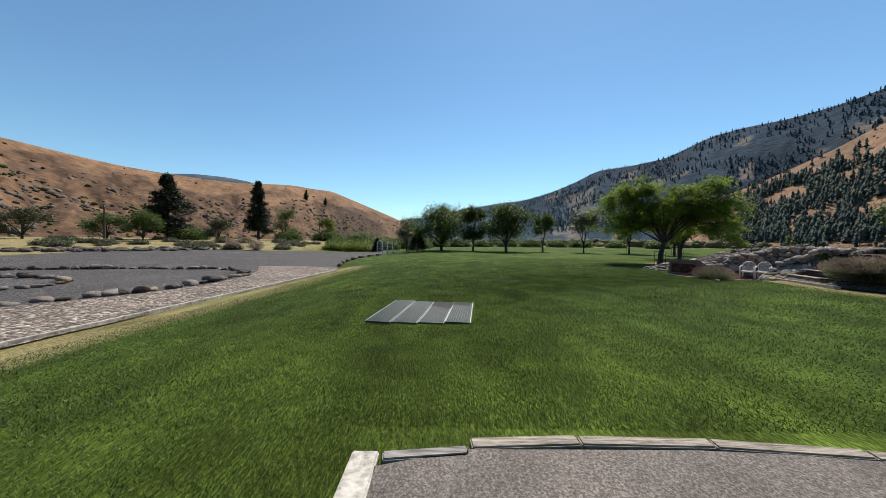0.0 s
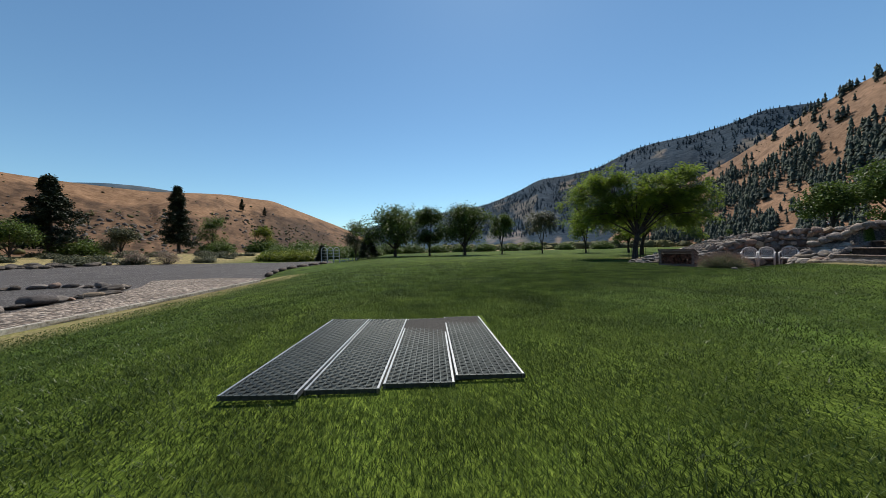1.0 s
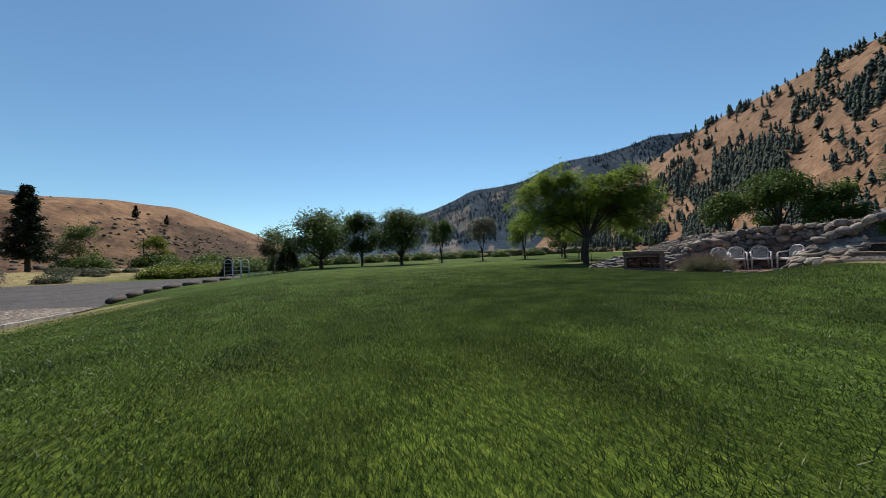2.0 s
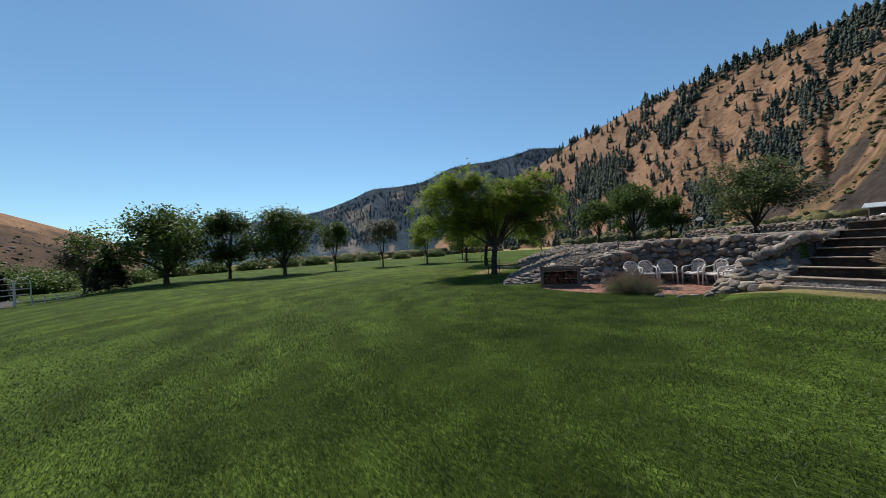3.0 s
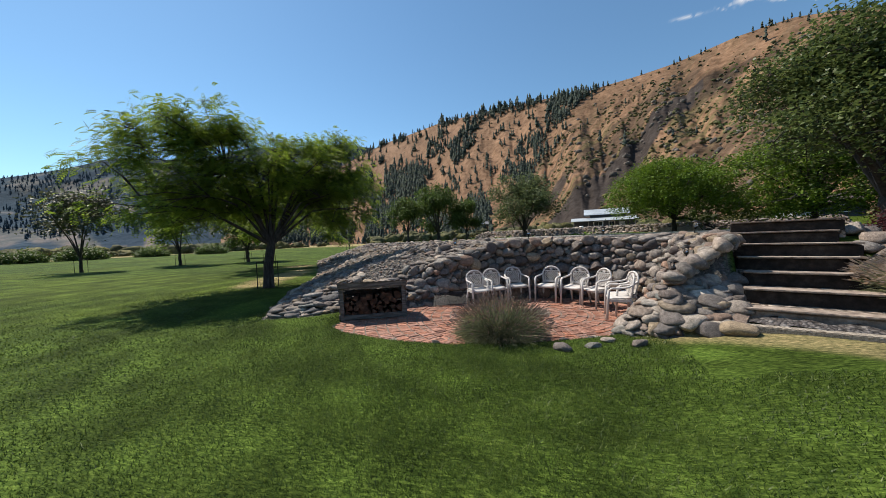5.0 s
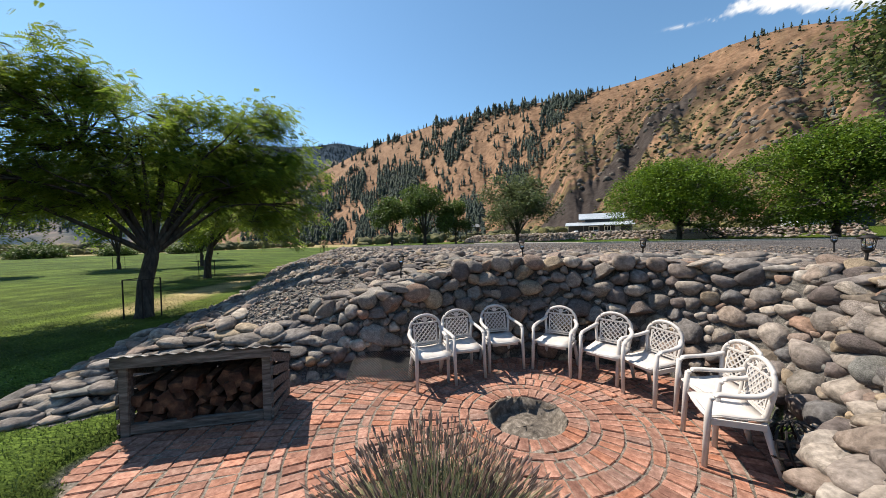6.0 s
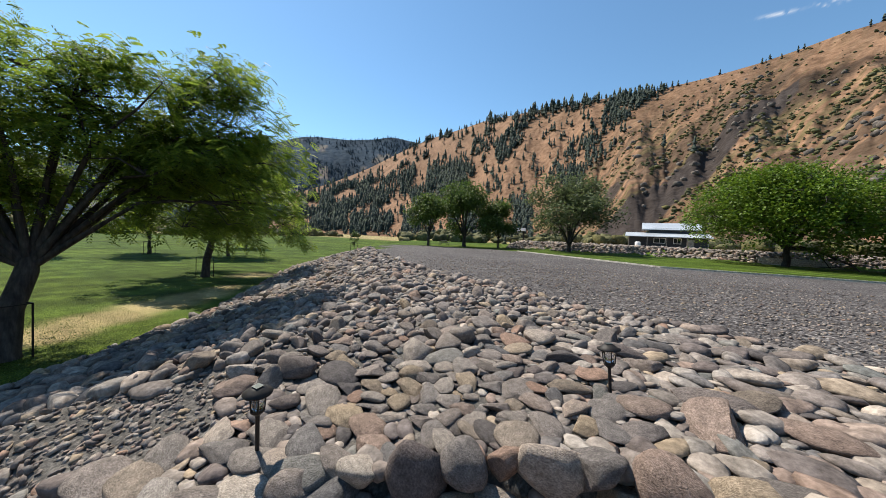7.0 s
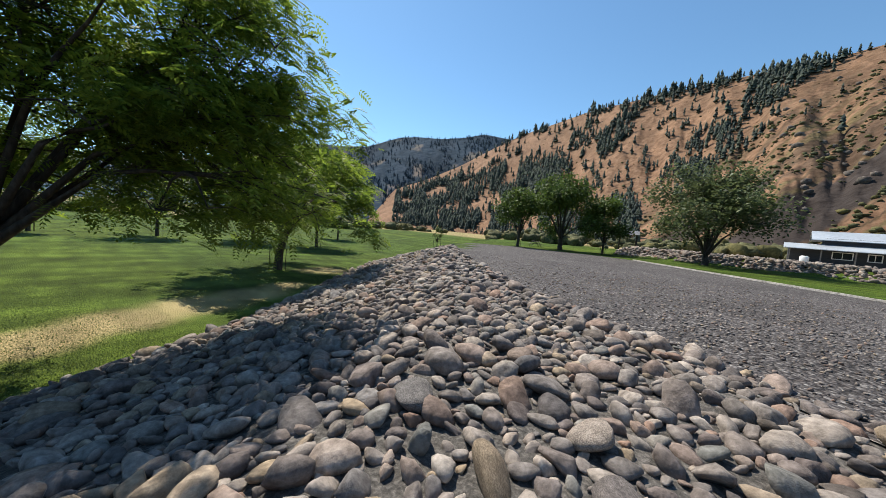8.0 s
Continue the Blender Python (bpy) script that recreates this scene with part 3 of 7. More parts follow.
def ground_normal(x, y, e=0.06):
    zx = (ground_z(x + e, y) - ground_z(x - e, y)) / (2 * e)
    zy = (ground_z(x, y + e) - ground_z(x, y - e)) / (2 * e)
    n = np.stack([-zx, -zy, np.ones_like(zx)], -1)
    return n / np.linalg.norm(n, axis=1, keepdims=True)


def pack(cands, classes, seed, tight=0.78):
    """Drops stones of falling size on candidate places so that they touch but hardly overlap."""
    rng, cell, grid, out = np.random.RandomState(seed), 0.5, {}, []
    start = 0
    for radius, share in classes:
        n = int(len(cands) * share)
        chunk = cands[start:start + n]
        start += n
        rr = radius * rng.uniform(0.85, 1.2, len(chunk))
        for p, r in zip(chunk, rr):
            key = (int(p[0] // cell), int(p[1] // cell), int(p[2] // cell))
            ok = True
            for i in (-1, 0, 1):
                for j in (-1, 0, 1):
                    for k in (-1, 0, 1):
                        for q, s in grid.get((key[0] + i, key[1] + j, key[2] + k), ()):
                            if (p[0] - q[0])**2 + (p[1] - q[1])**2 + (p[2] - q[2])**2 < (tight * (r + s))**2:
                                ok = False
                                break
                        if not ok:
                            break
                    if not ok:
                        break
                if not ok:
                    break
            if ok:
                grid.setdefault(key, []).append((p, r))
                out.append((p, r))
    return out


def wall_stone_matrix(p, r, n, rng, out=0.0):
    """A stone laid on its flat in a steep wall, its length along the face; out: how far it stands proud."""
    n = Vector((n[0], n[1], n[2] * 0.4 + rng.gauss(0.05, 0.12))).normalized()
    turn = n.to_track_quat("Z", "Y").to_matrix().to_4x4() @ Matrix.Rotation(rng.gauss(0, 0.28), 4, "Z") @ Matrix.Rotation(rng.gauss(0, 0.15), 4, "Y")
    size = (r * rng.uniform(1.0, 1.4), r * rng.uniform(0.75, 1.02), r * rng.uniform(0.75, 1.0))
    return Matrix.Translation(Vector(p) + n * (size[2] * 0.1 + out)) @ turn @ Matrix.Diagonal((*size, 1))


def stone_matrix(p, r, n, rng, flat=0.6, tilt=0.25, sink=0.25):
    n = Vector(n) + Vector((rng.gauss(0, tilt), rng.gauss(0, tilt), rng.gauss(0, tilt)))
    turn = n.to_track_quat("Z", "Y").to_matrix().to_4x4() @ Matrix.Rotation(rng.uniform(0, 6.28), 4, "Z")
    size = (r * rng.uniform(1.05, 1.5), r * rng.uniform(0.8, 1.05), r * rng.uniform(flat - 0.18, flat + 0.15))
    sink += rng.uniform(-0.12, 0.16)
    c = Vector(p) + Vector(n).normalized() * size[2] * (1 - 2 * sink)
    return Matrix.Translation(c) @ turn @ Matrix.Diagonal((*size, 1))


def slab_matrix(p, r, n, along, rng):
    """A flat stone laid level in a course that runs along the slope."""
    n = (Vector(n).normalized() + Vector((rng.gauss(0, 0.13), rng.gauss(0, 0.13), 0))).normalized()
    x = Vector(along) + Vector((rng.gauss(0, 0.35), rng.gauss(0, 0.35), 0)) * max(0.2, Vector(along).length)
    x = (x - n * x.dot(n)).normalized() if x.length > 1e-4 else n.orthogonal().normalized()
    turn = Matrix((x, n.cross(x), n)).transposed().to_4x4()
    size = (r * rng.uniform(1.15, 1.75), r * rng.uniform(0.85, 1.1), r * rng.uniform(0.3, 0.46))
    return Matrix.Translation(Vector(p) + n * size[2] * 0.75) @ turn @ Matrix.Diagonal((*size, 1))


def joined_stones(name, placed, parent, shapes, mat, label=""):
    vs, fs, base = [], [], 0
    for i, m in enumerate(placed):
        v, f = shapes[i % len(shapes)]
        a = np.array(m)
        vs.append(v @ a[:3, :3].T + a[:3, 3])
        fs.append(f + base)
        base += len(v)
    ob = new(name, mesh_np(name, np.concatenate(vs), np.concatenate(fs), mat, True))
    if parent:
        ob.parent = parent
    return tagged(ob, label, kind="stuff")




def in_bed(x, y, grow=0.0):
    d, inside = ring_distance(x, y, BED)
    return inside & (d > -grow)


def bare_earth(x, y):
    """Below 1 on the bare patch that runs up the bank."""
    u, v = (x - 15.55) * 0.55 - (y - 18.0) * 0.83, (x - 15.55) * 0.83 + (y - 18.0) * 0.55
    return np.hypot(u / 1.15, v / 0.5) + 0.5 * (vnoise(x * 2.5, y * 2.5, 3) - 0.5)


def build_bank():
    """The stony bank and the curved dry wall round the patio: grit beneath, stones over it."""
    step = 0.08
    gx, gy = np.meshgrid(np.arange(11.6, 43, step), np.arange(9.4, 42, step), indexing="ij")
    d, ins = ring_distance(gx.ravel(), gy.ravel(), BED)
    keep = (ins | (d < 0.12)).reshape(gx.shape)
    z = ground_z(gx.ravel(), gy.ravel()).reshape(gx.shape) + 0.004
    nx, ny = gx.shape
    idx = np.arange(nx * ny).reshape(nx, ny)
    q = keep[:-1, :-1] & keep[1:, :-1] & keep[1:, 1:] & keep[:-1, 1:]
    f = np.stack([idx[:-1, :-1][q], idx[1:, :-1][q], idx[1:, 1:][q], idx[:-1, 1:][q]], -1)
    used, inv = np.unique(f, return_inverse=True)
    v = np.stack([gx.ravel(), gy.ravel(), z.ravel()], -1)[used]
    bank = tagged(new("stone_bank", mesh_np("stone_bank", v, inv.reshape(f.shape), M_dirt, True)),
                  "bank and curved dry wall of grey river stones", "stone wall", kind="structure")
    rng = np.random.RandomState(11)
    # places on the bank, and more of them on its steep face
    n = 300000
    x, y = rng.uniform(11.8, 42, n), rng.uniform(9.6, 41, n)
    near = (x < 27) | (rng.rand(n) < 0.6)
    x, y = x[near], y[near]
    seg = FOOT[8:23]
    lens = np.hypot(*np.diff(seg[:, :2], axis=0).T)
    s = rng.uniform(0, lens.sum(), 40000)
    k = np.clip(np.searchsorted(np.cumsum(lens), s), 0, len(lens) - 1)
    t = 1 - (np.cumsum(lens)[k] - s) / lens[k]
    a, b = seg[k], seg[k + 1]
    dirs = (b - a)[:, :2] / lens[k][:, None]
    w = a[:, 2] + t * (b[:, 2] - a[:, 2])
    u = rng.rand(len(s))
    px = a[:, 0] + t * (b[:, 0] - a[:, 0]) - dirs[:, 1] * u * w * 1.05
    py = a[:, 1] + t * (b[:, 1] - a[:, 1]) + dirs[:, 0] * u * w * 1.05
    x, y = np.concatenate([x, px]), np.concatenate([y, py])
    order = rng.permutation(len(x))
    x, y = x[order], y[order]
    ok = in_bed(x, y)
    bare = bare_earth(x, y) < 1
    ok &= ~(bare & (rng.rand(len(x)) < 0.998))
    x, y = x[ok], y[ok]
    z = ground_z(x, y)
    pts = np.stack([x, y, z], -1)
    far = x + y > 49
    placed = []
    steep = (ground_normal(x, y)[:, 2] < 0.62) & ~far
    low_wall = steep & (x < 13.9) & (y < 13.2)
    face_p = pack(pts[steep & ~low_wall], [(0.138, 0.01), (0.11, 0.06), (0.088, 0.18), (0.068, 0.3), (0.046, 0.45)], 6, 0.88)
    face_p += pack(pts[low_wall], [(0.125, 0.1), (0.1, 0.4), (0.07, 0.5)], 7, 0.74)
    slope_p = pack(pts[~far & ~steep], [(0.15, 0.003), (0.122, 0.012), (0.097, 0.05), (0.074, 0.17), (0.053, 0.3), (0.036, 0.465)], 3, 0.75)
    near_p = face_p + slope_p
    far_p = pack(pts[far], [(0.15, 0.05), (0.115, 0.2), (0.09, 0.75)], 4, 0.86)
    rnd = random.Random(5)

    def mats(items):
        P = np.array([p for p, _ in items])
        N = ground_normal(P[:, 0], P[:, 1])
        out = []
        for (p, r), nn in zip(items, N):
            if nn[2] < 0.62:
                if p[0] < 13.9 and p[1] < 13.2:
                    out.append(stone_matrix(p, r * 1.15, (nn[0], nn[1], nn[2] + 1.3), rnd, 0.6, 0.18, 0.2))
                else:
                    # the round wall leans out: its capping stones overhang the foot
                    lean = 0.05 * max(0.0, p[2] / 1.4) ** 1.4 if p[0] > 14.8 and p[1] > 12.6 else 0.0
                    out.append(wall_stone_matrix(p, r * 1.08, nn, rnd, lean))
            elif p[0] + p[1] > rnd.uniform(32.6, 34.6):
                # tumbled rubble: fuller stones at all angles
                out.append(stone_matrix(p, r * rnd.uniform(0.82, 1.1), nn, rnd, 0.6, 0.4, 0.16))
            else:
                # slabs laid flat in the slope like shingles
                flat = Vector((nn[0], nn[1], nn[2])) * 0.5 + Vector((0, 0, 0.6))
                out.append(slab_matrix(p, r * 1.08, flat, (-nn[1], nn[0], 0), rnd))
        return out

    near_m, far_m = mats(near_p), mats(far_p)
    # stones picked one by one: the largest where the path goes over the bank
    score = sorted(range(len(near_p)), key=lambda i: -near_p[i][1] + 0.045 * math.hypot(near_p[i][0][0] - 17.2, near_p[i][0][1] - 15.6))
    chosen = set(score[:300])
    for c, i in enumerate(score[:300]):
        ob = new("stone", stone_meshes[c % len(stone_meshes)])
        ob.matrix_world = near_m[i]
        ob.parent = bank
    rest = [near_m[i] for i in range(len(near_m)) if i not in chosen]
    big = [m for m, i in zip(rest, [i for i in range(len(near_m)) if i not in chosen]) if near_p[i][1] > 0.075]
    small = [m for m, i in zip(rest, [i for i in range(len(near_m)) if i not in chosen]) if near_p[i][1] <= 0.075]
    joined_stones("stones", big, bank, STONES_MID, M_stone_j, "closely laid grey and tan river stones")
    joined_stones("small_stones", small, bank, STONES_MID, M_stone_j, "small stones filling the gaps")
    joined_stones("far_stones", far_m, bank, STONES_COARSE, M_stone_j, "tumbled river stones")
    print("stones", len(near_m), len(far_m))
    return bank


bank = build_bank()


# ---- woods on the hills ----
def conifer_shape(seed, tiers=5, sides=6):
    rnd = random.Random(seed)
    v, f = [], []
    for k in range(tiers):
        z0, z1 = 0.12 + 0.8 * k / tiers, min(1.0, 0.12 + 0.8 * (k + 1.7) / tiers)
        rad = 0.185 * (1 - 0.7 * (k / tiers) ** 1.2)
        b = len(v)
        for i in range(sides):
            a = 6.283 * (i + rnd.random() * 0.6) / sides
            q = rad * rnd.uniform(0.45, 1.35)
            v.append((q * math.cos(a), q * math.sin(a), z0 + rnd.uniform(-0.08, 0.08)))
        v.append((rnd.uniform(-0.02, 0.02), rnd.uniform(-0.02, 0.02), z1))
        for i in range(sides):
            f.append((b + i, b + (i + 1) % sides, b + sides))
    b = len(v)
    v += [(0.025, 0, 0), (-0.015, 0.02, 0), (-0.015, -0.02, 0), (0, 0, 0.4)]
    f += [(b, b + 1, b + 3), (b + 1, b + 2, b + 3), (b + 2, b, b + 3)]
    return np.array(v), np.array(f)


def bush_shape(seed, fine=2):
    rnd = random.Random(seed)
    bm = bmesh.new()
    bmesh.ops.create_icosphere(bm, subdivisions=fine, radius=1.0)
    off = Vector((seed * 5.3, 2, 1))
    for v in bm.verts:
        v.co *= 0.75 + 0.6 * noise.noise(v.co * 1.6 + off) + rnd.uniform(-0.14, 0.14)
        v.co.z = v.co.z * 0.75 + 0.35
    out = np.array([x.co[:] for x in bm.verts]), np.array([[x.index for x in q.verts] for q in bm.faces])
    bm.free()
    return out


CONIFERS = [conifer_shape(s) for s in range(6)]
BUSHES = [bush_shape(s) for s in range(6)]
BUSHES_FAR = [bush_shape(s, 1) for s in range(6)]


def scatter(name, shapes, places, mat, label, category, seed, wide=(0.8, 1.25)):
    """Many alike plants joined into one mesh; places hold x, y, z and size."""
    rng = np.random.RandomState(seed)
    vs, fs, base = [], [], 0
    for i, (x, y, z, s) in enumerate(places):
        v, f = shapes[i % len(shapes)]
        a, w = rng.uniform(0, 6.28), rng.uniform(*wide)
        ca, sa = math.cos(a), math.sin(a)
        q = np.stack([(v[:, 0] * ca - v[:, 1] * sa) * w, (v[:, 0] * sa + v[:, 1] * ca) * w, v[:, 2]], -1) * s
        vs.append(q + (x, y, z))
        fs.append(f + base)
        base += len(v)
    ob = new(name, mesh_np(name, np.concatenate(vs), np.concatenate(fs), mat))
    return tagged(ob, label, category, kind="stuff")


def hill_places(V, A, U, n, keep, size, rng):
    out = []
    na, nu = A.shape
    while len(out) < n:
        i, j = rng.uniform(0, na - 1.01, 4000), rng.uniform(0, nu - 13, 4000)
        i0, j0 = i.astype(int), j.astype(int)
        fi, fj = (i - i0)[:, None], (j - j0)[:, None]
        p = (V[i0, j0] * (1 - fi) + V[i0 + 1, j0] * fi) * (1 - fj) + (V[i0, j0 + 1] * (1 - fi) + V[i0 + 1, j0 + 1] * fi) * fj
        a, u = A[i0, j0], U[i0, j0]
        ok = rng.rand(4000) < keep(a, u)
        for q, s in zip(p[ok], size(rng, ok.sum())):
            out.append((*q, s))
    return out[:n]


def right_woods(a, u):
    """Dense firs low on the near end, a belt slanting up to the crest, clumps between, few elsewhere."""
    n = fbm(a * 0.5 + 3, u * 8 + 1, 2, 3)
    n2 = fbm(a * 0.2 + 13, u * 3, 6, 3)
    slant = a - 24 * u
    low = step01(78, 68, a + 10 * (n2 - 0.5)) * step01(0.82, 0.55, u + 0.6 * (n2 - 0.5)) * step01(0.36, 0.62, n)
    mid_line = np.interp(u, [0.1, 0.3, 0.55, 0.8, 1.0], [77, 82, 87, 91, 93.5])
    belt = step01(4.6, 1.6, np.abs(a - mid_line) + 8 * (n2 - 0.5)) * step01(0.34, 0.56, n)
    clump = step01(0.56, 0.62, fbm(slant * 0.35 + 4, u * 5, 1, 3)) * step01(92, 82, a) * step01(0.44, 0.54, n)
    ridge = step01(0.88, 0.97, u) * step01(96, 90, a) * step01(56, 62, a) * step01(0.5, 0.6, n)
    return np.clip(1.0 * low + 0.75 * belt + 0.55 * clump + 0.5 * ridge + 0.02 * step01(98, 88, a) + 0.003, 0, 1) * (a < 128) * (u < 1) * (a > 40) * ((a < 80) | (u > 0.22))


rng = np.random.RandomState(21)
trees_right = hill_places(RV, RA, RU, 4700, right_woods, lambda r, k: 4.0 + 6.5 * r.rand(k) ** 1.3, rng)
trees_right = [(x, y, z, s * min(1.7, max(0.9, math.hypot(x - 9, y - 14) / 300))) for x, y, z, s in trees_right]
crest_j = int(np.argmin(np.abs(RU[0] - 1.0)))
for a in list(np.arange(57, 92, 0.42)) + [96.5, 98, 98.6, 100, 101.6, 103.5, 104.2, 107.5, 107.9, 108.5, 109.3, 110.2, 110.8, 111.3, 112] + list(np.arange(115.5, 127, 0.4)):
    if rng.rand() < 0.78:
        i = int(np.argmin(np.abs(RA[:, 0] - a - rng.uniform(-0.25, 0.25))))
        trees_right.append((*RV[i, crest_j - rng.randint(0, 4)], rng.uniform(3.5, 8.5) * (1.0 if a < 84 else 0.65)))
scatter("hillside_pines", CONIFERS, trees_right, M_conifer, "scattered dark pines and firs on the hillside", "pine trees", 3)
def slope_scrub(a, u):
    """Bushes in strips along the strata, none on the scree."""
    bed = a - np.interp(u, [0.0, 0.08, 0.23, 0.44, 0.67, 0.8, 0.95], [89.0, 92.0, 97.7, 103.8, 108.7, 111.5, 114.0])
    strip = step01(0.5, 0.58, fbm(bed * 1.4 + 3, u * 6, 4, 4)) * step01(-20, -8, bed) * (1 - 0.9 * step01(0.78, 0.92, u))
    return np.clip(0.03 + 0.95 * strip, 0, 1) * (a < 128) * (a > 40) * (np.abs(bed) > 2.6 * (1 - u))


shrubs = hill_places(RV, RA, RU, 4600, slope_scrub, lambda r, k: 0.4 + 1.3 * r.rand(k) ** 2, rng)
scatter("hillside_scrub", BUSHES_FAR, shrubs, M_scrub, "low grey-green scrub on the dry slope", "scrub", 4)
far_woods = hill_places(MV, MA, MU, 6200, lambda a, u: step01(0.3, 0.55, fbm(a * 0.3 + 2, u * 6, 1, 3)) * (u > 0.12), lambda r, k: r.uniform(6, 13, k), rng)
crest_m = int(np.argmin(np.abs(MU[0] - 1.0)))
for i in range(0, len(MA), 1):
    if rng.rand() < 0.85:
        far_woods.append((*MV[i, crest_m - rng.randint(0, 3)], rng.uniform(5, 10)))
# far needles carry the blue of distance haze in their own colour
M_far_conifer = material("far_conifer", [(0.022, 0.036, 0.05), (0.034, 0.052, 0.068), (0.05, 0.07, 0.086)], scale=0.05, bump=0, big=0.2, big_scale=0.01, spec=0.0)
scatter("mountain_forest", CONIFERS, far_woods, M_far_conifer, "conifer forest on the mountain, coloured blue for distance haze", "forest", 5)
left_scrub = hill_places(LV, LA, LU, 900, lambda a, u: np.clip(0.05 + step01(0.7, 0.4, u) * step01(0.42, 0.6, fbm(a * 0.7, u * 9, 3, 3)), 0, 1) * (a > -70),
                         lambda r, k: 0.5 + 1.2 * r.rand(k) ** 2, rng)
scatter("rocky_scrub", BUSHES_FAR, left_scrub, M_scrub, "dark scrub among rocks on the golden hill", "scrub", 6)
M_rock = material("basalt_rock", [(0.04, 0.034, 0.03), (0.1, 0.083, 0.07), (0.2, 0.165, 0.13)], scale=0.8, bump=0.8, big=0.3, big_scale=0.1, height=0.3)
left_rocks = hill_places(LV, LA, LU, 520, lambda a, u: step01(0.8, 0.5, u) * step01(0.47, 0.6, fbm(a * 0.3 + 5, u * 5, 2, 3)) * (a > -70), lambda r, k: 0.5 + 1.3 * r.rand(k) ** 2, rng)
scatter("crags", STONES_COARSE[6:], left_rocks, M_rock, "broken dark basalt crags", "rocks", 7)
right_rocks = hill_places(RV, RA, RU, 260, lambda a, u: step01(90, 102, a) * step01(0.5, 0.64, fbm(a * 0.4 + 8, u * 7, 7, 3)) * (a < 128), lambda r, k: r.uniform(0.5, 1.8, k), rng)
scatter("hillside_rocks", STONES_COARSE[6:], right_rocks, M_rock, "brown rock outcrops on the slope", "rocks", 8)


# ---- trees ----
M_bark = material("dark_bark", [(0.02, 0.017, 0.014), (0.05, 0.042, 0.035), (0.095, 0.08, 0.065)], scale=14, bump=1.0, big=0.25, big_scale=2, stretch=(1, 1, 0.25), height=0.02)


def leaf_material(name, lo, hi, tr=0.4, gloss=0.58):
    mid = tuple((a + b) / 2 for a, b in zip(lo, hi))
    random_by_tints[name] = [(0.7, 0.75, 0.7), (1.0, 1.0, 1.0), (1.35, 1.25, 1.0)]
    return material(name, [lo, mid, hi], scale=1.6, rough=gloss, bump=0, big=0.3, big_scale=0.9, random_by="island", translucent=tr, spec=0.3)


L_locust = leaf_material("locust_leaves", (0.08, 0.13, 0.018), (0.245, 0.335, 0.046), 0.62)
L_green = leaf_material("green_leaves", (0.045, 0.08, 0.018), (0.115, 0.172, 0.036), 0.36)
L_dark = leaf_material("dark_leaves", (0.045, 0.07, 0.024), (0.14, 0.18, 0.06), 0.36, 0.46)
L_bright = leaf_material("bright_leaves", (0.055, 0.105, 0.012), (0.155, 0.24, 0.026), 0.38)
L_grey = leaf_material("grey_green_leaves", (0.07, 0.095, 0.04), (0.15, 0.185, 0.085), 0.4)
L_pine = leaf_material("pine_needles", (0.012, 0.022, 0.012), (0.03, 0.045, 0.022), 0.1)
L_sage = leaf_material("sage_leaves", (0.06, 0.07, 0.04), (0.14, 0.15, 0.09), 0.2)
L_yellow = leaf_material("yellow_green_leaves", (0.09, 0.12, 0.015), (0.2, 0.24, 0.03), 0.4)
L_red = leaf_material("barberry_leaves", (0.028, 0.008, 0.01), (0.08, 0.02, 0.024), 0.25)


def tube(points, radii, sides=7):
    """A tapered limb along points."""
    v, f = [], []
    pts = [Vector(p) for p in points]
    for i, p in enumerate(pts):
        d = (pts[min(i + 1, len(pts) - 1)] - pts[max(i - 1, 0)]).normalized()
        x = d.orthogonal().normalized()
        y = d.cross(x)
        for k in range(sides):
            a = 6.2832 * k / sides
            v.append(p + (x * math.cos(a) + y * math.sin(a)) * radii[i])
    for i in range(len(pts) - 1):
        for k in range(sides):
            f.append((i * sides + k, i * sides + (k + 1) % sides, (i + 1) * sides + (k + 1) % sides, (i + 1) * sides + k))
    return [tuple(q) for q in v], f


class Wood:
    def __init__(self):
        self.v, self.f = [], []

    def add(self, points, radii, sides=7):
        v, f = tube(points, radii, sides)
        b = len(self.v)
        self.v += v
        self.f += [tuple(i + b for i in q) for q in f]


def leaves_at(centres, rng, per, spread, size, droop=0.0, frond=0):
    """Leaf blades round cluster centres: pointed quads, or feathered fronds of small leaflets."""
    n = len(centres) * per
    c = np.repeat(centres, per, 0) + rng.normal(0, 1, (n, 3)) * spread
    d = rng.normal(0, 1, (n, 3))
    d[:, 2] = d[:, 2] * 0.45 - droop
    d /= np.linalg.norm(d, axis=1, keepdims=True)
    up = rng.normal(0, 0.45, (n, 3)) + (0, 0, 1)
    s = np.cross(d, up)
    s /= np.linalg.norm(s, axis=1, keepdims=True)
    if not frond:
        L, W = (size * rng.uniform(0.7, 1.3, n))[:, None], (size * rng.uniform(0.28, 0.42, n))[:, None]
        nn = np.cross(s, d)
        v = np.stack([c, c + d * L * 0.45 + s * W + nn * L * 0.08, c + d * L - nn * L * 0.12, c + d * L * 0.45 - s * W + nn * L * 0.08], 1)
    else:
        L = (size * rng.uniform(0.8, 1.3, n))[:, None]
        quads = []
        for k in range(frond):
            t = (k + 1) / (frond + 1)
            q = c + d * L * t - np.array([0, 0, 1]) * L * 0.35 * t * t
            w = L * (0.26 if 0.2 < t < 0.8 else 0.19)
            for sg in (-1, 1):
                o = s * sg
                tip = q + o * w + d * w * 0.5
                quads.append(np.stack([q, q + o * w * 0.5 + d * w * 0.05, tip, q + o * w * 0.5 + d * w * 0.42], 1))
        v = np.concatenate(quads)
    m = len(v)
    return v.reshape(-1, 3), np.arange(m * 4).reshape(m, 4)


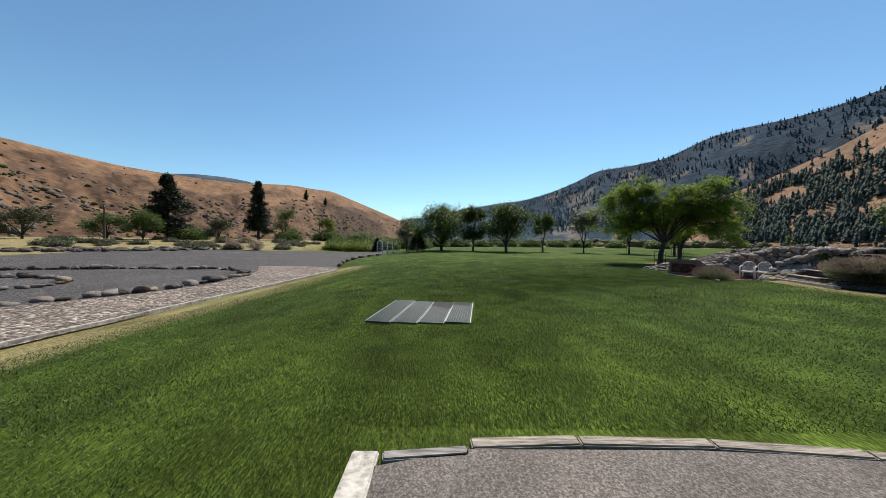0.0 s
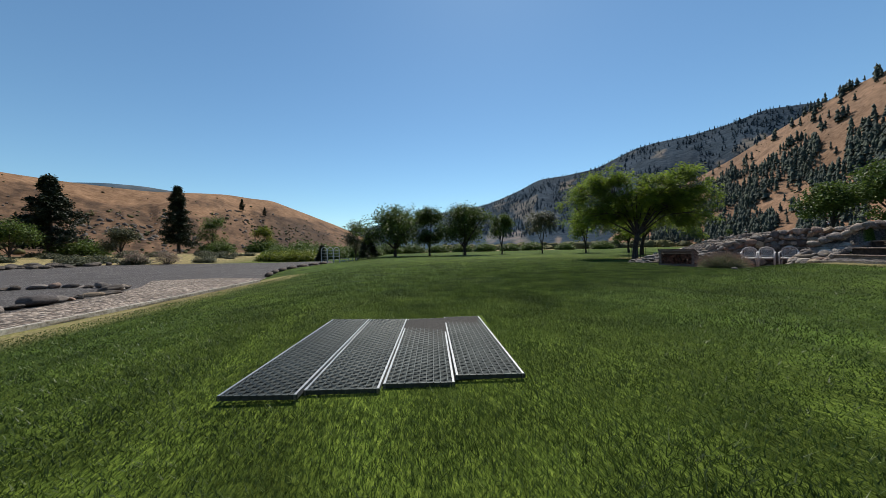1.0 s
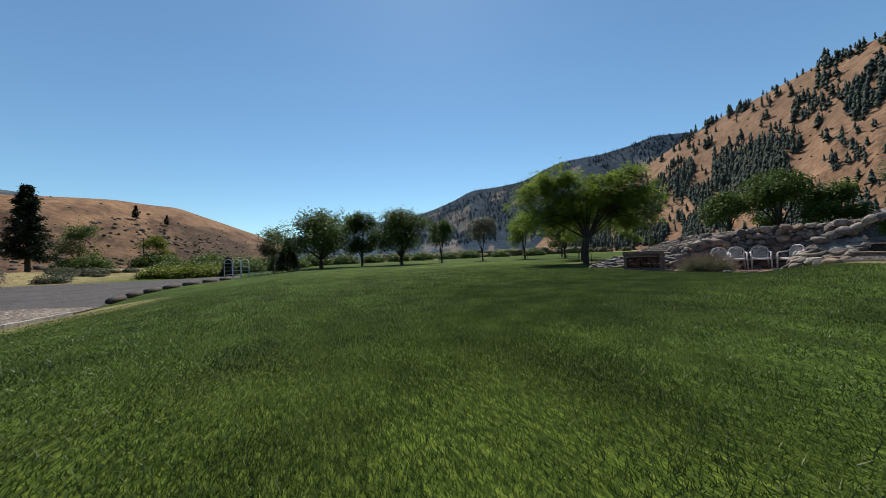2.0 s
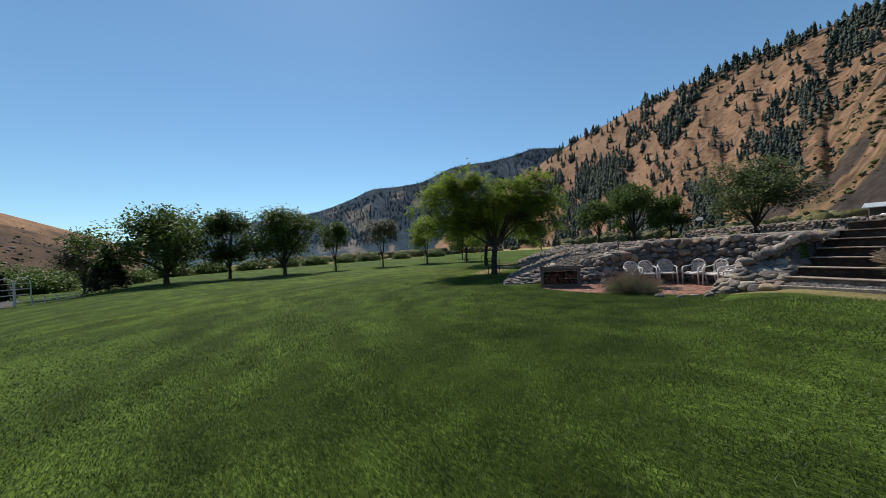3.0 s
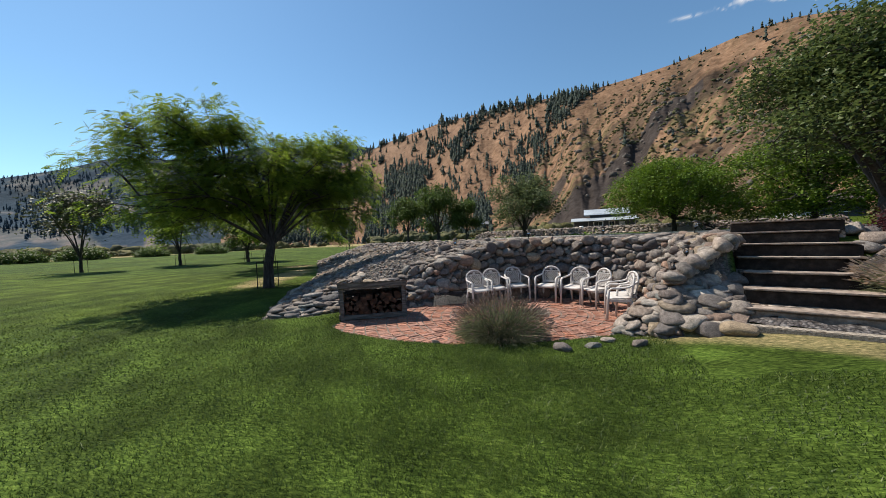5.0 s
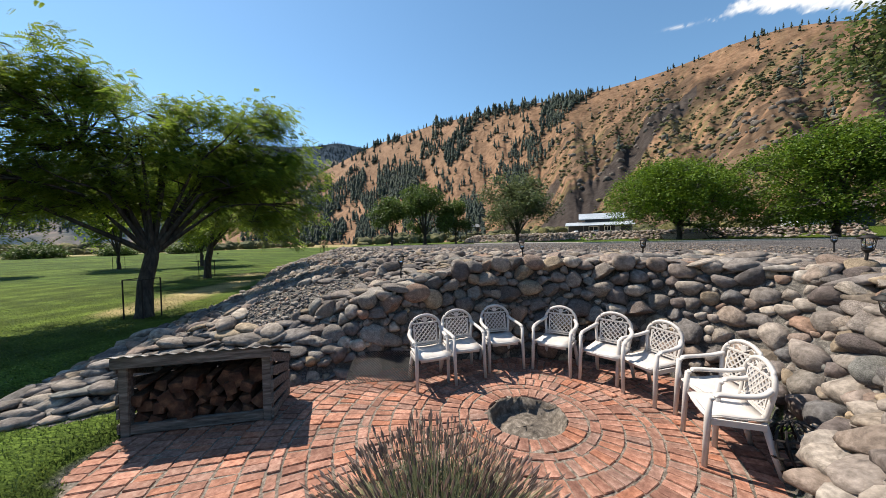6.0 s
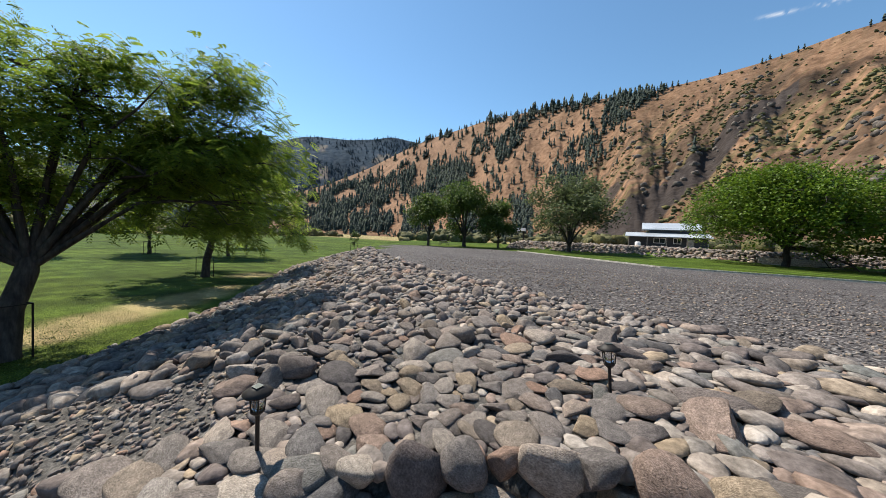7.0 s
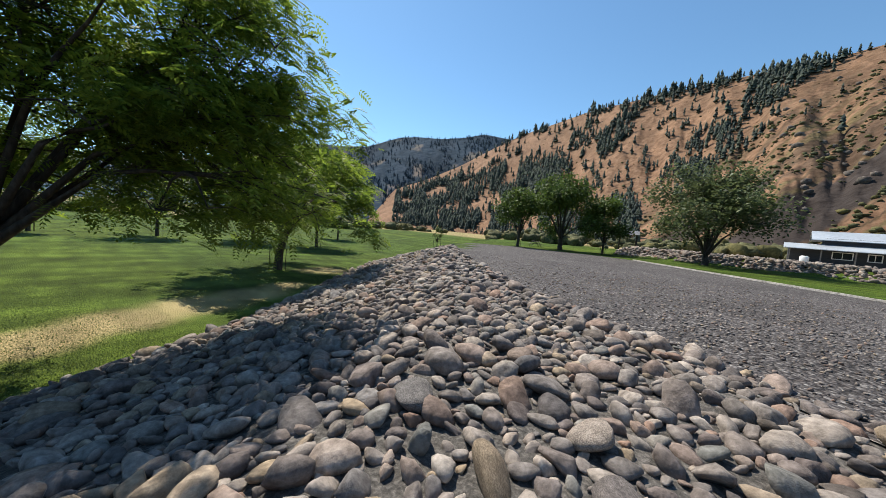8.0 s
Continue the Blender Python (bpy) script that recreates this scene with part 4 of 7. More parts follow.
def make_tree(name, label, height, radius, base, trunk_r, leaf, seed, clusters=500, per=9, size=0.16, spread=0.28, limbs=7, fork=None, frond=0,
              lean=(0, 0), oval=1.0, gaps=0.35, droop=0.2, flat=1.0, fine=0.82):
    """A tree with tapered trunk, limbs and twigs, and a crown of many blades in uneven lobes."""
    rnd, rng = random.Random(seed), np.random.RandomState(seed)
    wood = Wood()
    fork = fork or base * 0.95
    top = Vector((lean[0], lean[1], fork))
    n = 6
    pts = [Vector((lean[0] * (i / n) ** 1.5 + rnd.uniform(-1, 1) * trunk_r * 0.25, lean[1] * (i / n) ** 1.5 + rnd.uniform(-1, 1) * trunk_r * 0.25, fork * i / n - (0.1 if i == 0 else 0)))
           for i in range(n + 1)]
    wood.add(pts, [trunk_r * (1.35 if i == 0 else 1.12 - 0.3 * i / n) for i in range(n + 1)], 10)
    mid = (base + height) / 2
    half = (height - base) / 2
    lobes = []
    tips = []
    for k in range(limbs):
        a = 6.283 * (k + rnd.uniform(-0.3, 0.3)) / limbs
        reach = radius * rnd.uniform(0.5, 0.85) * oval
        z = rnd.uniform(base + half * 0.2, height - half * 0.4)
        if k % 3 == 0:
            reach, z = reach * 0.35, height - half * rnd.uniform(0.25, 0.5)
        end = Vector((lean[0] + reach * math.cos(a), lean[1] + reach * math.sin(a), z))
        bend = top.lerp(end, 0.5) + Vector((0, 0, half * 0.25))
        p = [top, top.lerp(bend, 0.6), bend.lerp(end, 0.4), end]
        wood.add(p, [trunk_r * 0.6, trunk_r * 0.4, trunk_r * 0.24, trunk_r * 0.1], 6)
        lobes.append((end, rnd.uniform(0.36, 0.52)))
        tips += [p[1].lerp(p[2], 0.5), p[2], p[2].lerp(end, 0.5), end]
        for _ in range(4):
            s = p[2].lerp(end, rnd.uniform(0.0, 0.9))
            e = s + Vector((rnd.uniform(-1, 1), rnd.uniform(-1, 1), rnd.uniform(-0.3, 0.7))) * radius * 0.38
            wood.add([s, s.lerp(e, 0.5) + Vector((0, 0, 0.1)), e], [trunk_r * 0.16, trunk_r * 0.1, trunk_r * 0.04], 5)
            lobes.append((e, rnd.uniform(0.2, 0.34)))
            tips += [s.lerp(e, 0.5), e]
    # cluster centres fill the lobes, mostly near their surface, within the crown's outline
    centres = []
    tries = 0
    while len(centres) < clusters and tries < clusters * 40:
        tries += 1
        c, q = lobes[rnd.randrange(len(lobes))]
        d = Vector((rnd.gauss(0, 1), rnd.gauss(0, 1), rnd.gauss(0, 1) * 0.7)).normalized() * (q * radius * rnd.uniform(0.35, 1.0))
        p = c + d
        e = ((p.x - lean[0]) / (radius * oval)) ** 2 + ((p.y - lean[1]) / (radius * oval)) ** 2 + ((p.z - mid) / (half * 1.02)) ** 2
        if e > 1.0 + 0.25 * noise.noise(p * 0.8 + Vector((seed, 0, 0))) or p.z < base * flat:
            continue
        if noise.noise(p * 0.9 + Vector((seed * 7.7, 0, 0))) < -gaps:
            continue
        centres.append(p)
    T = np.array([t[:] for t in tips])
    for p in centres[::3]:
        i = int(np.argmin(((T - np.array(p[:])) ** 2).sum(1)))
        s = Vector(T[i])
        wood.add([s, s.lerp(p, 0.5) + Vector((0, 0, 0.06)), p], [trunk_r * 0.06, trunk_r * 0.045, trunk_r * 0.015], 3)
    v, f = leaves_at(np.array([p[:] for p in centres]), rng, int(per / fine), spread, size * fine, droop, frond)
    holder = new(name)
    trunk = new("trunk", mesh_from("trunk", wood.v, wood.f, [M_bark], True))
    crown = new("crown", mesh_np("crown", v, f, leaf))
    trunk.parent = crown.parent = holder
    return tagged(holder, label, "tree")


def make_pine(name, label, height, radius, trunk_r, seed, whorls=26, needles=26):
    """A tall ponderosa-like pine: straight trunk, whorls of drooping boughs with tufts of needles."""
    rnd, rng = random.Random(seed), np.random.RandomState(seed)
    wood, centres = Wood(), []
    wood.add([(0, 0, -0.2), (0.1, 0, height * 0.5), (0, 0.05, height)], [trunk_r, trunk_r * 0.6, 0.03], 8)
    for k in range(whorls):
        z = height * (0.16 + 0.82 * k / whorls)
        reach = radius * (1 - (k / whorls) ** 1.6) * rnd.uniform(0.6, 1.1) + 0.25
        for j in range(5):
            a = rnd.uniform(0, 6.28)
            q = reach * rnd.uniform(0.55, 1.1)
            e = Vector((q * math.cos(a), q * math.sin(a), z - q * rnd.uniform(-0.05, 0.25)))
            wood.add([(0, 0, z), (e.x * 0.5, e.y * 0.5, z + 0.1), tuple(e)], [trunk_r * 0.18, trunk_r * 0.1, 0.01], 4)
            for t in (0.35, 0.5, 0.65, 0.8, 0.9, 1.0):
                centres.append((e.x * t, e.y * t, z + (e.z - z) * t + 0.05))
    v, f = leaves_at(np.array(centres), rng, needles, 0.26, 0.4, 0.1)
    holder = new(name)
    trunk = new("trunk", mesh_from("trunk", wood.v, wood.f, [M_bark], True))
    crown = new("crown", mesh_np("crown", v, f, L_pine))
    trunk.parent = crown.parent = holder
    return tagged(holder, label, "tree")


def put(ob, x, y, turn=0.0, scale=1.0, lift=0.0):
    ob.matrix_basis = pose(x, y, gz(x, y) + lift, 0, 0, turn) @ Matrix.Scale(scale, 4)
    return ob


def make_locust(label, radius, base, top, trunk_r, seed, lobes, per_lobe, per, size, frond=5, leaf=L_locust, masses=None, name="locust_tree", low=0.72):
    """A spreading locust: low fork, rising limbs, a broad dome of leafy boughs whose fronds hang at the rim."""
    rnd, rng = random.Random(seed), np.random.RandomState(seed)
    masses = masses or [(0, 0, radius, top)]
    wood = Wood()
    fork = Vector((0.32, 0.1, base * 1.08))
    wood.add([(0, 0, -0.15), (0.03, 0, 0.12), (0.1, 0.05, fork.z * 0.5), tuple(fork - Vector((0.03, 0.01, 0.2))), tuple(fork), tuple(fork + Vector((0.06, 0.03, 0.28)))],
             [trunk_r * 1.5, trunk_r * 1.15, trunk_r, trunk_r * 0.94, trunk_r * 0.82, trunk_r * 0.3], 12)
    centres, dirs, mains = [], [], []
    for k in range(lobes):
        mx, my, mr, mtop = masses[k % len(masses)]
        n_in = lobes // len(masses)
        t = (k // len(masses) + 0.5) / max(1, n_in)
        a = 2.39996 * k + rnd.uniform(-0.25, 0.25)
        q = math.sqrt(min(t, 1.0)) * rnd.uniform(0.86, 1.0)
        lr = (0.3 + 0.09 * radius) * rnd.uniform(0.65, 1.3)
        reach = q * max(0.2, mr - lr * 0.75)
        z = base + 0.5 + (mtop - base - 0.5 - lr * 0.5) * (1 - 0.66 * q ** 4.5) * (rnd.uniform(0.8, 1.0) if rnd.random() < low else rnd.uniform(0.1, 0.75))
        c = Vector((mx + reach * math.cos(a), my + reach * math.sin(a), z))
        bend = fork.lerp(c, 0.45) + Vector((0, 0, 0.35 + 0.25 * q))
        if k % 13 == 3:
            mains.append((c, bend))
            wood.add([tuple(p) for p in smooth_line([fork - Vector((0, 0, 0.12)), bend, fork.lerp(c, 0.8) + Vector((0, 0, 0.15)), c])], [trunk_r * w for w in (0.5, 0.3, 0.22, 0.17, 0.12, 0.08, 0.05)], 6)
        elif mains:
            mc, mb = min(mains, key=lambda q: (q[0] - c).length)
            st = mb.lerp(mc, 0.55)
            wood.add([tuple(st), tuple(st.lerp(c, 0.5) + Vector((0, 0, 0.15))), tuple(c)], [trunk_r * 0.16, trunk_r * 0.11, trunk_r * 0.05], 5)
        for _ in range(per_lobe):
            d = Vector((rnd.gauss(0, 1), rnd.gauss(0, 1), rnd.gauss(0.25, 0.8))).normalized()
            u = rnd.uniform(0.3, 1.0) ** 0.6
            p = c + Vector((d.x, d.y, d.z * 0.62)) * lr * u
            p.z -= 0.5 * lr * max(0.0, min(1.0, Vector((p.x, p.y)).length / radius) ** 4)
            if p.z < base * 0.98 + 0.25 * rnd.random() or noise.noise(p * 1.1 + Vector((seed * 3.1, 0, 0))) < -0.03:
                continue
            centres.append(p[:])
            out = Vector((p.x, p.y, 0)).normalized() if p.length > 0.1 else Vector((1, 0, 0))
            dirs.append((d * 0.6 + out * 0.5)[:])
            if rnd.random() < 0.4:
                wood.add([tuple(c), tuple(c.lerp(p, 0.5) + Vector((0, 0, 0.07))), tuple(p)], [trunk_r * 0.055, trunk_r * 0.04, 0.004], 3)
    C, D = np.array(centres), np.array(dirs)
    n = len(C) * per
    c = np.repeat(C, per, 0) + rng.normal(0, 1, (n, 3)) * (0.2, 0.2, 0.13)
    d = np.repeat(D, per, 0) + rng.normal(0, 1.1, (n, 3))
    d[:, 2] = d[:, 2] * 0.5 - 0.08
    d /= np.linalg.norm(d, axis=1, keepdims=True)
    s = np.cross(d, rng.normal(0, 0.4, (n, 3)) + (0, 0, 1))
    s /= np.linalg.norm(s, axis=1, keepdims=True)
    L = (size * rng.uniform(0.7, 1.3, n))[:, None]
    quads = []
    for k in range(frond):
        t = (k + 1) / (frond + 0.6)
        q = c + d * L * t - np.array([0, 0, 1]) * L * 0.5 * t * t
        w = L * (0.36 if 0.2 < t < 0.8 else 0.27) * (1.0 if frond < 6 else 0.8)
        for sg in (-1, 1):
            o = s * sg - np.array([0, 0, 0.25])
            quads.append(np.stack([q, q + o * w * 0.55 - d * w * 0.1, q + o * w + d * w * 0.35, q + o * w * 0.5 + d * w * 0.4], 1))
    v = np.concatenate(quads)
    holder = new(name)
    trunk = new("trunk", mesh_from("trunk", wood.v, wood.f, [M_bark], True))
    crown = new("crown", mesh_np("crown", v.reshape(-1, 3), np.arange(len(v) * 4).reshape(-1, 4), leaf))
    trunk.parent = crown.parent = holder
    return tagged(holder, label, "tree")


def smooth_line(p):
    """Seven points along a bent limb through four."""
    p = [Vector(q) for q in p]
    return [p[0], p[0].lerp(p[1], 0.5), p[1], p[1].lerp(p[2], 0.5) + Vector((0, 0, 0.05)), p[2], p[2].lerp(p[3], 0.5), p[3]]


locust = make_locust("broad locust tree with dense feathery green crown on the lawn", 5.2, 1.6, 6.15, 0.165, 4, 250, 24, 7, 0.235, 6, L_locust,
                     [(0.5, 0.5, 2.3, 6.5), (2.5, -0.9, 1.95, 6.95), (-2.2, 1.6, 2.4, 6.4), (-0.9, 1.3, 2.1, 6.85), (3.2, -1.0, 2.2, 5.7)], low=0.4)
put(locust, 16.3, 23.8, 0)
locust_b = make_locust("locust tree with drooping feathery foliage and dry grass beneath", 4.3, 1.6, 6.0, 0.16, 9, 60, 20, 7, 0.46, 4, L_locust, [(0.4, -0.4, 4.4, 6.0)])
put(locust_b, 23.6, 31.7, 0)
far_locust = make_tree("lawn_tree", "small round-crowned young tree standing on the lawn", 6.2, 3.4, 1.2, 0.12, L_green, 12, clusters=630, per=9, size=0.3, spread=0.26, fork=1.2)
put(far_locust, 31.0, 42.6)
put(make_tree("lawn_tree", "wide dark green shade tree at the lawn's edge", 7.0, 5.7, 1.1, 0.22, L_green, 31, clusters=960, per=10, size=0.34, spread=0.34, limbs=9), -0.3, 50.0)
put(make_tree("lawn_tree", "slim oval maple with dense dark leaves on the lawn", 7.2, 2.9, 1.1, 0.15, L_green, 32, clusters=720, per=10, size=0.3, spread=0.25, oval=0.95), 4.7, 50.3)
put(make_tree("lawn_tree", "full round shade tree with dark green crown", 7.1, 4.6, 1.0, 0.19, L_green, 33, clusters=930, per=10, size=0.32, spread=0.3, limbs=8), 9.5, 48.2)
put(make_tree("lawn_tree", "small egg-shaped young tree on the lawn", 6.0, 2.1, 1.1, 0.1, L_green, 34, clusters=495, per=10, size=0.26, spread=0.2), 15.4, 49.2)
put(make_tree("lawn_tree", "thin-crowned young tree with sparse pale leaves", 6.2, 3.2, 1.2, 0.1, L_sage, 35, clusters=495, per=6, size=0.3, spread=0.3, gaps=0.1), 21.4, 48.4)
put(make_tree("lawn_tree", "upright young locust tree on the lawn", 6.6, 3.2, 1.2, 0.12, L_locust, 36, clusters=600, per=9, size=0.3, spread=0.26), 27.4, 46.8)
put(make_tree("lawn_tree", "small tree far out on the lawn", 5.5, 2.6, 1.1, 0.1, L_green, 37, clusters=390, per=8, size=0.34, spread=0.25), 38.5, 52.0)
put(make_tree("drive_tree", "dark spreading tree across the gravel drive", 6.8, 3.7, 1.4, 0.16, L_green, 41, clusters=675, per=9, size=0.34, spread=0.28), 52.2, 34.8)
put(make_tree("drive_tree", "tall willow-like tree with hanging pale tips", 8.9, 4.9, 1.4, 0.26, L_green, 42, clusters=1050, per=10, size=0.36, spread=0.34, droop=0.8, limbs=9), 56.0, 31.2)
put(make_tree("drive_tree", "slim tree with a tie beside the drive", 6.9, 3.0, 1.3, 0.13, L_green, 43, clusters=570, per=9, size=0.34, spread=0.26), 58.5, 27.0)
put(make_tree("drive_tree", "large grey-green tree beside the gravel drive", 9.3, 5.9, 0.9, 0.24, L_grey, 44, clusters=1140, per=10, size=0.36, spread=0.34, limbs=9), 56.0, 17.5)
put(make_tree("drive_tree", "bright green round-headed tree on the grass strip", 8.2, 7.3, -2.4, 0.24, L_bright, 45, clusters=3300, per=10, size=0.36, spread=0.34, limbs=20, fork=1.5, gaps=0.36, flat=-0.5, fine=0.62), 51.0, 0.2)
put(make_tree("drive_tree", "tall leafy bright green tree beside the drive", 9.4, 7.0, -1.2, 0.26, L_bright, 46, clusters=2600, per=10, size=0.36, spread=0.34, limbs=18, fork=1.6, gaps=0.36, flat=-1.1, fine=0.62), 46.5, -9.5)
put(make_tree("maple_tree", "dark glossy-leaved maple beside the timber steps", 5.6, 3.15, 0.35, 0.2, L_dark, 47, clusters=2300, per=10, size=0.17, spread=0.24, limbs=12, fork=0.8, gaps=0.4, fine=0.62), 18.35, 5.7)
put(make_pine("pine_tree", "tall dark pine in the dry valley", 14.6, 5.6, 0.42, 51), -61, 70)
put(make_pine("pine_tree", "tall ragged pine below the golden hill", 17.5, 4.0, 0.42, 52), -55, 94)


# ---- small builders ----
def box_bm(sx, sy, sz, bevel=0.0, at=(0, 0, 0)):
    bm = bmesh.new()
    bmesh.ops.create_cube(bm, size=1.0)
    for v in bm.verts:
        v.co = Vector((v.co.x * sx + at[0], v.co.y * sy + at[1], v.co.z * sz + at[2]))
    if bevel:
        bmesh.ops.bevel(bm, geom=bm.edges[:], offset=bevel, segments=2, affect="EDGES")
    return bm


def bar_bm(a, b, w, t, up=(0, 0, 1), bevel=0.0):
    """A straight bar from a to b, w wide and t thick."""
    a, b, up = Vector(a), Vector(b), Vector(up)
    d = b - a
    bm = box_bm(d.length, w, t, bevel)
    x = d.normalized()
    if abs(x.dot(up)) > 0.98:
        up = Vector((1, 0, 0))
    y = up.cross(x).normalized()
    z = x.cross(y)
    m = Matrix((x, y, z)).transposed().to_4x4()
    bm.transform(Matrix.Translation((a + b) / 2) @ m)
    return bm


def tube_bm(points, radii, sides=8, cap=True):
    bm = bmesh.new()
    if isinstance(radii, (int, float)):
        radii = [radii] * len(points)
    v, f = tube(points, radii, sides)
    vs = [bm.verts.new(p) for p in v]
    for q in f:
        bm.faces.new([vs[i] for i in q])
    if cap:
        bm.faces.new(vs[:sides][::-1])
        bm.faces.new(vs[-sides:])
    return bm


def merge(*bms):
    out = bmesh.new()
    for b in bms:
        me = bpy.data.meshes.new("part")
        b.to_mesh(me)
        b.free()
        out.from_mesh(me)
        bpy.data.meshes.remove(me)
    return out


def smooth_path(points, n=6):
    """A rounded line through points (Catmull-Rom)."""
    p = [Vector(q) for q in points]
    p = [p[0] * 2 - p[1]] + p + [p[-1] * 2 - p[-2]]
    out = []
    for i in range(1, len(p) - 2):
        for k in range(n):
            t = k / n
            a, b, c, d = p[i - 1], p[i], p[i + 1], p[i + 2]
            out.append(0.5 * ((2 * b) + (c - a) * t + (2 * a - 5 * b + 4 * c - d) * t * t + (3 * b - a - 3 * c + d) * t ** 3))
    return out + [p[-2]]


M_plastic = material("white_resin", [(0.48, 0.44, 0.41), (0.55, 0.51, 0.478), (0.61, 0.57, 0.535)], scale=6, rough=0.45, bump=0.05, big=0.06, big_scale=2, spec=0.4)
M_grey_wood = material("weathered_timber", [(0.09, 0.08, 0.072), (0.22, 0.2, 0.18), (0.36, 0.33, 0.3)], scale=12, rough=0.9, bump=0.7, big=0.2, big_scale=1.5,
                       stretch=(0.35, 3, 3), height=0.01)
M_dark_wood = material("dark_timber", [(0.035, 0.027, 0.024), (0.08, 0.062, 0.054), (0.14, 0.11, 0.095)], scale=10, rough=0.9, bump=0.7, big=0.2, big_scale=1.5, height=0.01)
M_kerb = material("kerb_timber", [(0.1, 0.08, 0.062), (0.29, 0.245, 0.195), (0.46, 0.4, 0.33)], scale=9, stretch=(0.6, 5, 5), rough=0.95, bump=0.9, big=0.2, big_scale=2, height=0.015)
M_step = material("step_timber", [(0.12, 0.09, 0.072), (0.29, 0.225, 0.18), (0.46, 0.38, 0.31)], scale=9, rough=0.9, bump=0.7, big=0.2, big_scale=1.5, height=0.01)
M_pale_wood = material("bleached_timber", [(0.17, 0.145, 0.115), (0.48, 0.44, 0.38), (0.66, 0.62, 0.55)], scale=11, rough=0.9, bump=0.8, big=0.2, big_scale=1.5, height=0.012)
M_log = material("split_firewood", [(0.028, 0.014, 0.009), (0.072, 0.037, 0.023), (0.16, 0.086, 0.05)], scale=9, rough=0.9, bump=0.6, big=0.3, big_scale=3, height=0.01)
M_black = material("black_metal", [(0.012, 0.01, 0.009), (0.022, 0.018, 0.016)], scale=20, rough=0.6, bump=0.05, big=0.1, spec=0.3)
M_galv = material("galvanised_steel", [(0.26, 0.27, 0.27), (0.42, 0.43, 0.43)], scale=30, rough=0.45, bump=0.1, big=0.15, big_scale=2, metal=0.7)
M_mesh = material("dark_grating", [(0.04, 0.048, 0.046), (0.085, 0.095, 0.09)], scale=30, rough=0.55, bump=0.1, big=0.2, big_scale=2, metal=0.5)
M_tin = material("corrugated_tin", [(0.13, 0.12, 0.11), (0.26, 0.25, 0.24), (0.36, 0.35, 0.34)], scale=6, rough=0.5, bump=0.1, big=0.25, big_scale=1.5, metal=0.6)
# soil darkened to stand for the shade of a pit
M_shaded_soil = material("shaded_pit_soil", [(0.015, 0.013, 0.01), (0.04, 0.034, 0.028)], scale=20, bump=0.6, big=0.2)
M_ash = material("fire_ash", [(0.045, 0.036, 0.029), (0.12, 0.1, 0.082), (0.26, 0.22, 0.185)], scale=14, bump=0.8, big=0.3, big_scale=3, height=0.02)
M_joint = material("sandy_joint", [(0.06, 0.048, 0.038), (0.15, 0.122, 0.098), (0.33, 0.28, 0.235)], scale=30, bump=0.6, big=0.25, big_scale=1.2)
M_brick = material("brick", [(0.16, 0.078, 0.056), (0.29, 0.142, 0.1), (0.4, 0.235, 0.175)], scale=22, rough=0.9, bump=0.6, big=0.3, big_scale=4, random_by="object", height=0.006)
random_by_tints["brick_joined"] = random_by_tints["brick"]
M_brick_j = material("brick_joined", [(0.16, 0.078, 0.056), (0.29, 0.142, 0.1), (0.4, 0.235, 0.175)], scale=22, rough=0.9, bump=0.6, big=0.3, big_scale=4, random_by="island",
                     height=0.006)
g_glass = bpy.data.materials.new("clear_glass")
g_glass.use_nodes = True
g_glass.node_tree.nodes["Principled BSDF"].inputs["Transmission Weight"].default_value = 0.9
g_glass.node_tree.nodes["Principled BSDF"].inputs["Roughness"].default_value = 0.08


